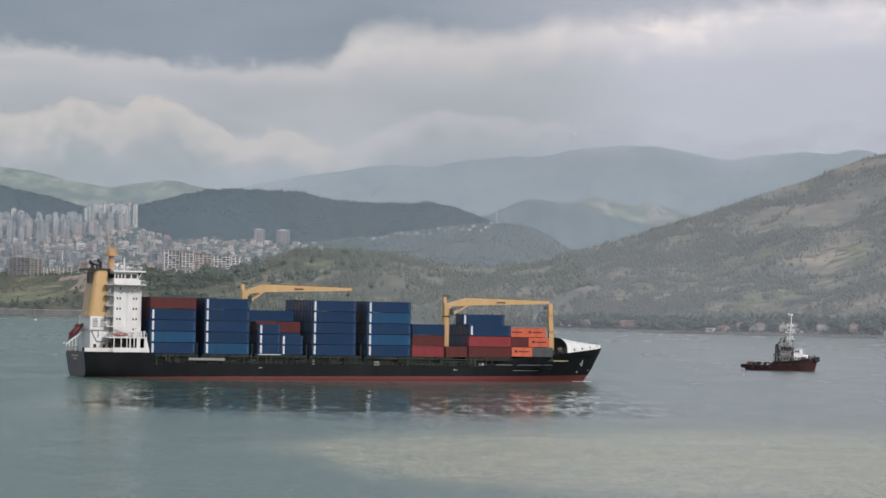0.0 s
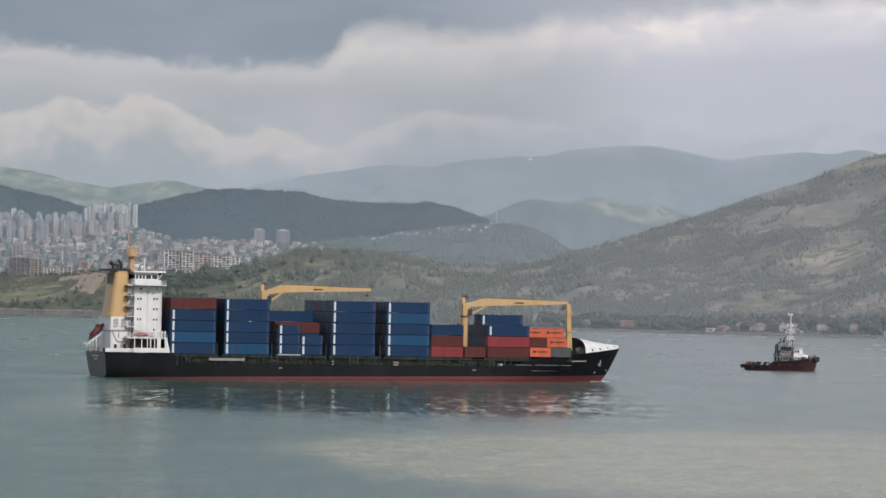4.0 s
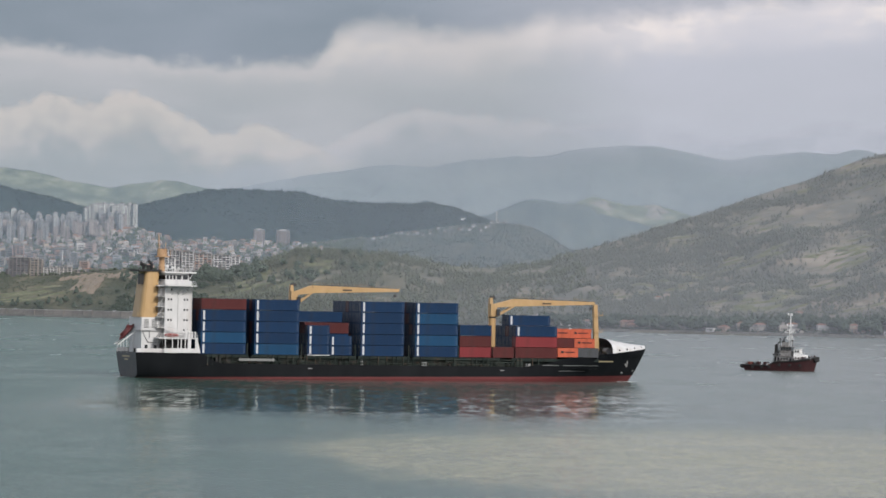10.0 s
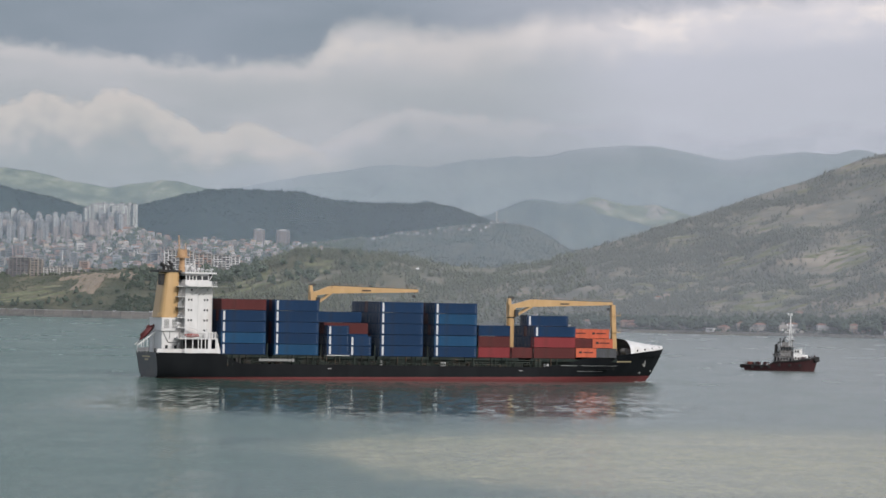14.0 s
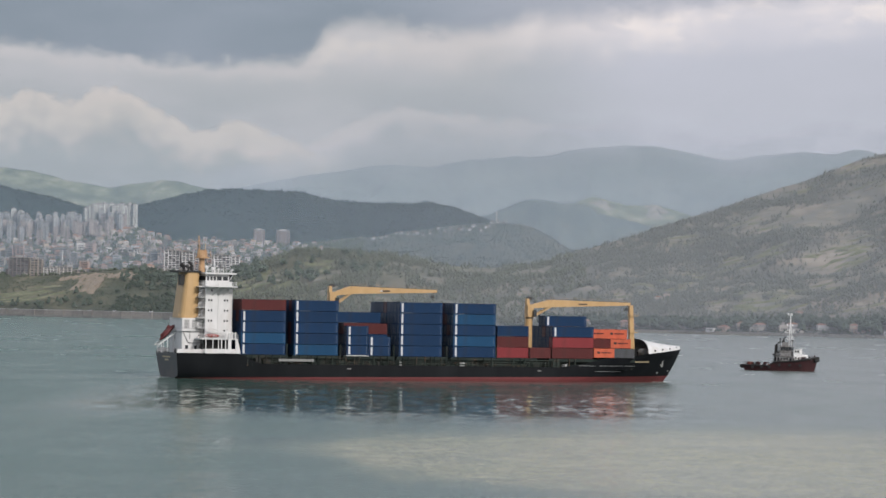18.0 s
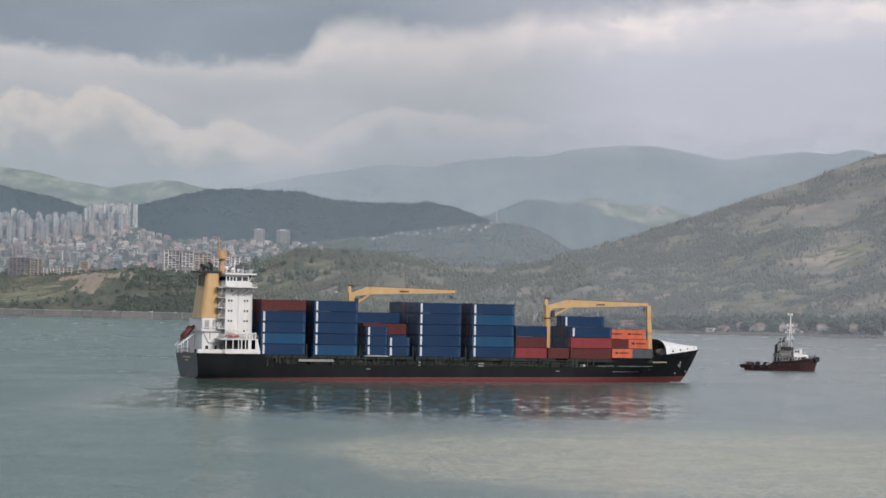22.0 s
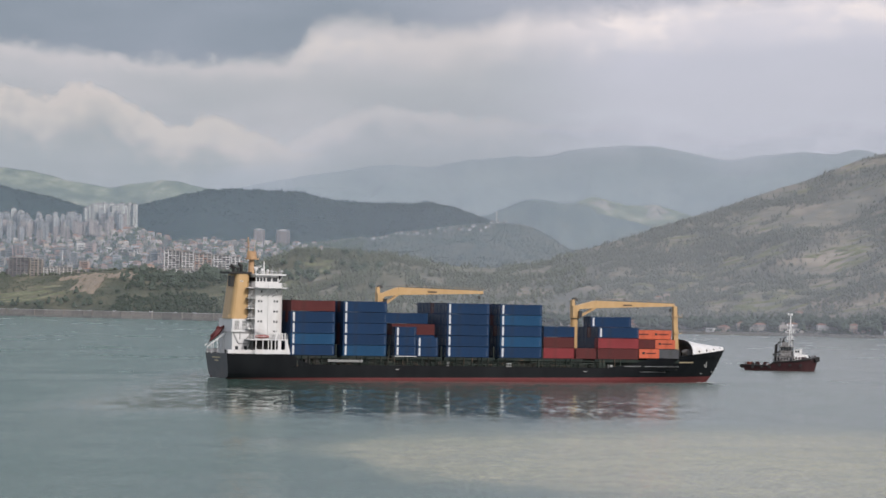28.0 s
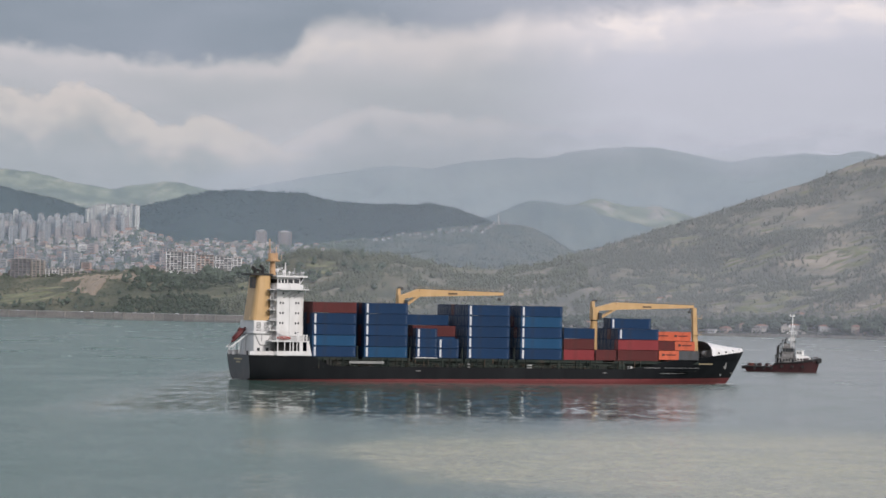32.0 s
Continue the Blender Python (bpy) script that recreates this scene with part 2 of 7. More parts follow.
        if total is None:
            total = v
        else:
            k = n.new("ShaderNodeVectorMath")
            k.operation = "ADD"
            l.new(total, k.inputs[0])
            l.new(v, k.inputs[1])
            total = k.outputs["Vector"]
    up = n.new("ShaderNodeVectorMath")
    up.operation = "ADD"
    up.inputs[1].default_value = (0, 0, 1)
    l.new(total, up.inputs[0])
    nz = n.new("ShaderNodeVectorMath")
    nz.operation = "NORMALIZE"
    l.new(up.outputs["Vector"], nz.inputs[0])
    l.new(nz.outputs["Vector"], bsdf.inputs["Normal"])
    g = Geo()
    g.add([(-2600, -400, 0), (2600, -400, 0), (2600, 4900, 0), (-2600, 4900, 0)], [(0, 1, 2, 3)])
    return thing("water", "calm grey-green turbid sea water with fine ripples", "water", geo=g, material=m, kind="structure")


water = make_water()


# ------------------------------------------------------------------ land
def lattice(ix, iy, seed):
    h = np.sin(ix * 127.1 + iy * 311.7 + seed * 74.7) * 43758.5453
    return h - np.floor(h)


def vnoise(x, y, seed=0):
    ix, iy = np.floor(x), np.floor(y)
    fx, fy = x - ix, y - iy
    fx, fy = fx * fx * (3 - 2 * fx), fy * fy * (3 - 2 * fy)
    a, b = lattice(ix, iy, seed), lattice(ix + 1, iy, seed)
    c, d = lattice(ix, iy + 1, seed), lattice(ix + 1, iy + 1, seed)
    return (a * (1 - fx) + b * fx) * (1 - fy) + (c * (1 - fx) + d * fx) * fy - 0.5


def fbm(x, y, seed=0, octaves=5):
    s, a = 0, 1.0
    for k in range(octaves):
        s = s + a * vnoise(x * 2 ** k, y * 2 ** k, seed + k)
        a *= 0.5
    return s


def smooth_line(xs, knots):
    """A softened line through knots (x, value)."""
    k = np.array(knots, float)
    d = 9.0
    return sum(np.interp(xs + o * d, k[:, 0], k[:, 1]) for o in (-1, -0.5, 0, 0.5, 1)) / 5


def shore_y(x):
    return 2850 - 0.88 * x + 26 * fbm(np.asarray(x) / 160.0, np.asarray(x) * 0, 5, 3)


class Hill:
    """A ridge: its crest by knots of (x, height), its front slope down to a foot line."""

    def __init__(self, crest, y_crest, foot, z_foot, power, rough, seed, cell, crest_rough=1.0):
        self.crest, self.y_crest, self.foot, self.z_foot = crest, y_crest, foot, z_foot
        self.power, self.rough, self.seed, self.cell, self.crest_rough = power, rough, seed, cell, crest_rough

    def height(self, x, y):
        x, y = np.asarray(x, float), np.asarray(y, float)
        f = self.foot(x) if callable(self.foot) else self.foot
        u = (y - f) / (self.y_crest - f)
        top = smooth_line(x, self.crest) + self.crest_rough * fbm(x / 14.0, x * 0, self.seed, 3)
        uc = np.clip(u, 0, 1)
        z = self.z_foot + (top - self.z_foot) * uc ** self.power
        z = z + self.rough * fbm(x / self.cell, y / self.cell, self.seed + 20) * np.sin(np.pi * uc) * np.clip(top / 120, 0.3, 2)
        back = np.clip(u - 1, 0, 1)
        return np.where(u < 0, self.z_foot + u * 30, z - back * top * 2.5)

    def mesh_geo(self, x0, x1, nx, ny):
        xs = np.linspace(x0, x1, nx)
        g = Geo()
        rows = []
        f = self.foot(xs) if callable(self.foot) else np.full(nx, float(self.foot))
        rows.append([(x, y - 2.0, -6.0) for x, y in zip(xs.tolist(), f.tolist())])
        for j in range(ny + 4):
            u = j / (ny - 1)
            ys = f + (self.y_crest - f) * u
            zs = self.height(xs, ys)
            rows.append(list(zip(xs.tolist(), ys.tolist(), zs.tolist())))
        g.grid(rows)
        return g


NEAR = Hill([(-760, 44), (-555, 46), (-484, 50), (-428, 56), (-371, 61), (-322, 55), (-258, 58), (-223, 73), (-174, 88), (-131, 86), (-68, 83), (-25, 77),
             (10, 71), (60, 69), (123, 76), (151, 87), (222, 109), (327, 144), (390, 167), (460, 190), (510, 211), (545, 222), (615, 231), (900, 240)],
            3600, shore_y, 1.6, 0.95, 26, 3, 150.0)
TOWN = Hill([(-900, 110), (-618, 116), (-539, 114), (-461, 123), (-422, 122), (-382, 103), (-280, 106), (-225, 103), (-178, 104), (-115, 113), (-45, 124), (10, 133),
             (73, 140), (120, 135), (152, 117), (176, 101), (215, 86), (326, 60), (900, 40)], 4000, 3560, 38, 0.9, 14, 11, 120.0)
DARK = Hill([(-900, 205), (-662, 189), (-628, 179), (-578, 170), (-544, 158), (-495, 146), (-454, 163), (-412, 175), (-345, 189), (-294, 190), (-218, 188), (-192, 180), (-142, 174), (-74, 173), (-23, 176),
             (11, 169), (45, 158), (96, 141), (181, 109), (600, 60)], 4300, 3980, 60, 0.8, 40, 31, 120.0, 2.6)
MID = Hill([(-600, 60), (-75, 122), (46, 156), (80, 168), (115, 184), (145, 190), (184, 179), (219, 171), (271, 161), (324, 149), (385, 132), (600, 90)],
           4420, 4312, 60, 0.8, 44, 41, 100.0, 2.6)
PALE = Hill([(-1100, 226), (-796, 231), (-706, 227), (-652, 222), (-607, 210), (-536, 198), (-491, 206), (-437, 213), (-392, 203), (-329, 191), (-168, 163), (101, 164),
             (190, 181), (230, 201), (262, 194), (289, 185), (333, 189), (387, 174), (442, 157), (800, 120)], 4560, 4430, 80, 0.85, 34, 51, 110.0, 2.0)
FAR = Hill([(-1500, 150), (-826, 155), (-547, 180), (-324, 212), (-250, 229), (-176, 240), (-92, 253), (-27, 250), (38, 263), (103, 269), (159, 271), (214, 283),
            (279, 291), (335, 292), (391, 284), (466, 270), (522, 280), (587, 286), (643, 285), (680, 294), (717, 284), (810, 281), (1500, 230)],
           4740, 4580, 80, 0.9, 44, 61, 160.0, 2.5)


def land_material(name, colours, size, relief, west=None, air=None):
    """Ground cover in patches. colours: knots of the patch ramp. air: haze of far distance, painted as a glow of the
    hill itself.
    """
    m = bpy.data.materials.new(name)
    m.use_nodes = True
    n, l = m.node_tree.nodes, m.node_tree.links
    bsdf = n["Principled BSDF"]
    bsdf.inputs["Roughness"].default_value = 0.9
    bsdf.inputs["Specular IOR Level"].default_value = 0.1
    co = n.new("ShaderNodeTexCoord")
    mp = n.new("ShaderNodeMapping")
    mp.inputs["Scale"].default_value = (1, 0.35, 2.2)
    l.new(co.outputs["Object"], mp.inputs["Vector"])
    a = n.new("ShaderNodeTexNoise")
    a.inputs["Scale"].default_value, a.inputs["Detail"].default_value, a.inputs["Roughness"].default_value = 1 / size, 8.0, 0.62
    l.new(mp.outputs["Vector"], a.inputs["Vector"])
    def ramp_of(knots):
        r = n.new("ShaderNodeValToRGB")
        els = r.color_ramp.elements
        while len(els) < len(knots):
            els.new(0.5)
        for e, (p, c) in zip(els, knots):
            e.position, e.color = p, c
        l.new(a.outputs["Fac"], r.inputs["Fac"])
        return r.outputs["Color"]

    cover = ramp_of(colours)
    if west:
        # darker, greener cover on the western slopes
        sp, k, mx = n.new("ShaderNodeSeparateXYZ"), n.new("ShaderNodeMapRange"), n.new("ShaderNodeMix")
        l.new(co.outputs["Object"], sp.inputs[0])
        l.new(sp.outputs["X"], k.inputs["Value"])
        k.interpolation_type = "SMOOTHSTEP"
        k.inputs["From Min"].default_value, k.inputs["From Max"].default_value = -170, 160
        mx.data_type = "RGBA"
        l.new(k.outputs["Result"], mx.inputs["Factor"])
        l.new(ramp_of(west), mx.inputs["A"])
        l.new(cover, mx.inputs["B"])
        cover = mx.outputs["Result"]
    l.new(cover, bsdf.inputs["Base Color"])
    b = n.new("ShaderNodeBump")
    b.inputs["Strength"].default_value, b.inputs["Distance"].default_value = 1.0, relief
    l.new(a.outputs["Fac"], b.inputs["Height"])
    l.new(b.outputs["Normal"], bsdf.inputs["Normal"])
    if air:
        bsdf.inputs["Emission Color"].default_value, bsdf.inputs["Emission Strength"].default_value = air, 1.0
    return m


M_NEAR = land_material("dry_grass_and_scrub", [(0.30, rgb(0.112, 0.120, 0.112)), (0.47, rgb(0.150, 0.150, 0.132)), (0.60, rgb(0.228, 0.205, 0.172)), (0.76, rgb(0.31, 0.272, 0.23))], 40, 3,
                       west=[(0.30, rgb(0.052, 0.062, 0.046)), (0.47, rgb(0.074, 0.080, 0.056)), (0.60, rgb(0.122, 0.116, 0.080)), (0.76, rgb(0.18, 0.16, 0.12))])
M_TOWN = land_material("town_ground", [(0.35, rgb(0.060, 0.078, 0.070)), (0.6, rgb(0.115, 0.120, 0.105))], 25, 2)
M_DARK = land_material("wooded_hill", [(0.35, rgb(0.016, 0.027, 0.028)), (0.62, rgb(0.026, 0.040, 0.038)), (0.80, rgb(0.056, 0.068, 0.056))], 14, 1.2)
# the far hills carry distance haze as emission in their own surface
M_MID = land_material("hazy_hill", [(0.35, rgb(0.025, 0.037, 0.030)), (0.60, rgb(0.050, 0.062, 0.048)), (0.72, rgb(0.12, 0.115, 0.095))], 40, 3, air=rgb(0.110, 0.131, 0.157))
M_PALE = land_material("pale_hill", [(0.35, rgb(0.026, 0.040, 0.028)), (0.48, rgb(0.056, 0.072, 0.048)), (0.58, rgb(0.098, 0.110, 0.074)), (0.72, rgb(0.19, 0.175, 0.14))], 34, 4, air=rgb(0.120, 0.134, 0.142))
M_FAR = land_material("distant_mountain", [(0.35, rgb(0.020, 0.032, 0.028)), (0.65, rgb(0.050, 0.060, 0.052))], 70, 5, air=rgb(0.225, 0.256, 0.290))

thing("ground", "scrubby green and tan hillside rising from the shore", "hillside", geo=NEAR.mesh_geo(-900, 1000, 420, 110), material=M_NEAR, kind="structure", smooth=True)
thing("ground_town", "grey-green slope under the town", "hillside", geo=TOWN.mesh_geo(-1000, 900, 300, 60), material=M_TOWN, kind="structure", smooth=True)
thing("backdrop_1", "dark wooded hill behind the town", "hill", geo=DARK.mesh_geo(-1000, 700, 300, 60), material=M_DARK, kind="structure", smooth=True)
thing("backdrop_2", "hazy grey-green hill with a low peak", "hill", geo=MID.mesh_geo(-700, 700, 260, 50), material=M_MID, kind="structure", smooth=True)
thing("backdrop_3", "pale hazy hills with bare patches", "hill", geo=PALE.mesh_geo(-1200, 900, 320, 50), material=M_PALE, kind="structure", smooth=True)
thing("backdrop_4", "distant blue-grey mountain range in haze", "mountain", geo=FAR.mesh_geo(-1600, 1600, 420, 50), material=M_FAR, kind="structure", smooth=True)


# meadows and bare clearings: (x, y, half width, half depth, material key)
CLEARINGS = ((-186, 3310, 26, 62, "meadow"), (-236, 3380, 30, 60, "meadow"), (-222, 3440, 28, 50, "meadow"), (-205, 3400, 18, 50, "earth"), (-60, 3470, 30, 40, "earth"), (20, 3530, 44, 30, "earth"), (-112, 3400, 24, 44, "earth"), (-150, 3480, 22, 44, "meadow"), (90, 3420, 30, 40, "earth"), (-20, 3330, 26, 40, "earth"), (-152, 3350, 15, 40, "earth"), (-128, 3220, 12, 30, "earth"), (50, 3565, 26, 20, "earth"), (348, 2850, 30, 40, "meadow"), (312, 2790, 26, 26, "meadow"),
             (372, 2760, 22, 30, "meadow"), (246, 3150, 18, 44, "earth"), (352, 3122, 24, 40, "meadow"), (386, 3420, 40, 50, "earth"), (330, 3440, 26, 40, "earth"), (524, 3560, 26, 40, "earth"),
             (420, 3040, 26, 36, "meadow"), (197, 3200, 13, 30, "earth"), (-252, 3300, 14, 40, "meadow"), (-500, 3420, 50, 60, "meadow"), (300, 2960, 20, 24, "earth"), (455, 3330, 30, 44, "earth"))
crng = random.Random(66)
STRIPS = []
for cx, cy, rx, ry, key in CLEARINGS:
    for k in range(6):
        STRIPS.append((cx + crng.uniform(-0.7, 0.7) * rx, cy + (k - 2.5) / 3 * ry * 0.9, rx * crng.uniform(0.25, 0.7), ry * crng.uniform(0.07, 0.15), key))
# narrow terraces cut along the slopes: (x, y)
for cx, cy in ((268, 2804), (285, 2816), (315, 2838), (339, 2804), (377, 2894), (304, 2788), (323, 2758), (218, 2986), (241, 3026), (271, 3106), (243, 2982), (403, 3032), (424, 3026), (383, 2656), (409, 2664),
               (350, 3372), (390, 3350), (414, 3334), (344, 3104), (313, 3156), (281, 3374), (261, 3372), (31, 3568), (177, 2952), (434, 3100), (502, 3400), (499, 3570), (438, 3528)):
    for k in range(4):
        STRIPS.append((cx + crng.uniform(-16, 16), cy + (k - 1.5) * 15 + crng.uniform(-5, 5), crng.uniform(5, 15), crng.uniform(2.0, 4.0), crng.choice(("meadow", "meadow", "earth"))))
M_MEADOW = land_material("short_grass", [(0.35, rgb(0.095, 0.110, 0.070)), (0.52, rgb(0.140, 0.150, 0.092)), (0.68, rgb(0.21, 0.20, 0.14))], 9, 0.6)
# the quarry stone glows with the same painted haze as its hill
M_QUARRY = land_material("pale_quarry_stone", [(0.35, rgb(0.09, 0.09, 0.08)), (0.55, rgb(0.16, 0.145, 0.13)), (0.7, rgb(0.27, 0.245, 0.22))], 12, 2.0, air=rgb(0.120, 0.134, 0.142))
M_EARTH = land_material("bare_dry_earth", [(0.35, rgb(0.135, 0.14, 0.12)), (0.55, rgb(0.18, 0.17, 0.145)), (0.7, rgb(0.235, 0.215, 0.18))], 9, 0.8)
QUARRY = [(crng.choice((238, 252, 265, 345, 372, 300)) + crng.uniform(-12, 12), crng.uniform(4440, 4555), crng.uniform(7, 20), crng.uniform(4, 13), "quarry") for k in range(11)]
for i, (cx, cy, rx, ry, key) in enumerate(STRIPS + QUARRY):
    g = Geo()
    far = key == "quarry"
    rings = []
    for j in range(5):
        ring = []
        for k in range(21):
            a = 2 * math.pi * k / 20
            out = 1 + 0.75 * float(fbm(np.array(math.cos(a) * 1.3 + i * 9.1), np.array(math.sin(a) * 1.3), i, 4))
            x, y = cx + rx * out * j / 4 * math.cos(a) * (1 + 0.5 * math.sin(5 * a + i)), cy + ry * out * j / 4 * math.sin(a)
            ring.append((x, y, float(PALE.height(x, min(y, 4559)) if far else NEAR.height(x, min(y, 3598))) + (0.9 if j < 4 else -0.5)))
        rings.append(ring)
    g.grid(rings)
    if far:
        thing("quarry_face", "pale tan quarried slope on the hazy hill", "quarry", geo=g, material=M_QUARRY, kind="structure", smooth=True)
        continue
    thing("meadow" if key == "meadow" else "bare_ground", "pale green grass clearing on the hillside" if key == "meadow" else "bare tan earth on the hillside", "clearing",
          geo=g, material=M_MEADOW if key == "meadow" else M_EARTH, kind="structure", smooth=True)


# open glades among the taller pines: (x, y, half width, half depth)
GLADES = ((-150, 3385, 30, 105), (-60, 3210, 18, 90), (34, 3490, 42, 70), (-214, 3320, 26, 120), (104, 3440, 24, 80), (-20, 3420, 20, 60))


def in_clearing(xs, ys):
    keep = np.ones(len(xs))
    for cx, cy, rx, ry in GLADES:
        keep = np.where(((xs - cx) / rx) ** 2 + ((ys - cy) / ry) ** 2 < 1.0 + 0.6 * fbm(xs / 9.0, ys / 24.0, 91, 3), 0.06, keep)
    for cx, cy, rx, ry, key in STRIPS:
        keep = np.where(((xs - cx) / rx) ** 2 + ((ys - cy + 5) / (ry + 8)) ** 2 < 1.1, 0.05, keep)
    return keep


# ------------------------------------------------------------------ clouds
SKY_Y = 4870.0


class Shader:
    """Short hand for node arithmetic."""

    def __init__(self, name):
        self.mat = bpy.data.materials.new(name)
        self.mat.use_nodes = True
        self.n, self.l = self.mat.node_tree.nodes, self.mat.node_tree.links
        self.n.clear()
        self.out = self.n.new("ShaderNodeOutputMaterial")
        self.co = self.n.new("ShaderNodeTexCoord").outputs["Object"]
        sp = self.n.new("ShaderNodeSeparateXYZ")
        self.l.new(self.co, sp.inputs[0])
        self.x, self.z = sp.outputs["X"], sp.outputs["Z"]

    def put(self, sock, val):
        if isinstance(val, bpy.types.NodeSocket):
            self.l.new(val, sock)
        else:
            sock.default_value = val

    def math(self, op, a, b=0.0, c=0.0):
        k = self.n.new("ShaderNodeMath")
        k.operation = op
        for i, v in enumerate((a, b, c)):
            self.put(k.inputs[i], v)
        return k.outputs[0]

    def noise(self, size, sx=1.0, sz=1.0, detail=6.0, rough=0.55, off=0.0):
        mp = self.n.new("ShaderNodeMapping")
        mp.inputs["Scale"].default_value = (sx / size, 0.0, sz / size)
        mp.inputs["Location"].default_value = (off, off * 0.7, off * 0.3)
        self.l.new(self.co, mp.inputs["Vector"])
        t = self.n.new("ShaderNodeTexNoise")
        t.inputs["Scale"].default_value, t.inputs["Detail"].default_value, t.inputs["Roughness"].default_value = 1.0, detail, rough
        self.l.new(mp.outputs["Vector"], t.inputs["Vector"])
        return self.math("SUBTRACT", t.outputs["Fac"], 0.5)

    def cells(self, size, off):
        """Rounded billows: distance to the nearest of scattered centres."""
        mp = self.n.new("ShaderNodeMapping")
        mp.inputs["Scale"].default_value = (1 / size, 1.0, 1.2 / size)
        mp.inputs["Location"].default_value = (off, 0.0, off * 0.6)
        self.l.new(self.co, mp.inputs["Vector"])
        v = self.n.new("ShaderNodeTexVoronoi")
        v.feature = "SMOOTH_F1"
        v.inputs["Scale"].default_value, v.inputs["Smoothness"].default_value = 1.0, 0.35
        self.l.new(mp.outputs["Vector"], v.inputs["Vector"])
        return v.outputs["Distance"]

    def step(self, v, lo, hi, to0=0.0, to1=1.0):
        r = self.n.new("ShaderNodeMapRange")
        r.interpolation_type = "SMOOTHSTEP"
        for k, val in (("Value", v), ("From Min", lo), ("From Max", hi), ("To Min", to0), ("To Max", to1)):
            self.put(r.inputs[k], val)
        return r.outputs["Result"]

    def curve(self, v, lo, hi, knots):
        """A curve of v given by knots (v, value)."""
        u = self.math("DIVIDE", self.math("SUBTRACT", v, lo), hi - lo)
        k = self.n.new("ShaderNodeFloatCurve")
        pts = k.mapping.curves[0].points
        k.mapping.use_clip = False
        vals = [(max(0.0, min(1.0, (a - lo) / (hi - lo))), b) for a, b in knots]
        while len(pts) < len(vals):
            pts.new(0.5, 0.5)
        for p, (a, b) in zip(pts, vals):
            p.location = (a, b)
        k.mapping.update()
        self.l.new(u, k.inputs["Value"])
        return k.outputs["Value"]

    def mix(self, f, a, b):
        k = self.n.new("ShaderNodeMix")
        k.data_type = "RGBA"
        for s, v in (("Factor", f), ("A", a), ("B", b)):
            self.put(k.inputs[s], v)
        return k.outputs["Result"]

    def finish(self, colour, alpha=None):
        e = self.n.new("ShaderNodeEmission")
        self.put(e.inputs["Color"], colour)
        if alpha is None:
            self.l.new(e.outputs[0], self.out.inputs["Surface"])
        else:
            t, k = self.n.new("ShaderNodeBsdfTransparent"), self.n.new("ShaderNodeMixShader")
            self.put(k.inputs[0], alpha)
            self.l.new(t.outputs[0], k.inputs[1])
            self.l.new(e.outputs[0], k.inputs[2])
            self.l.new(k.outputs[0], self.out.inputs["Surface"])
        return self.mat


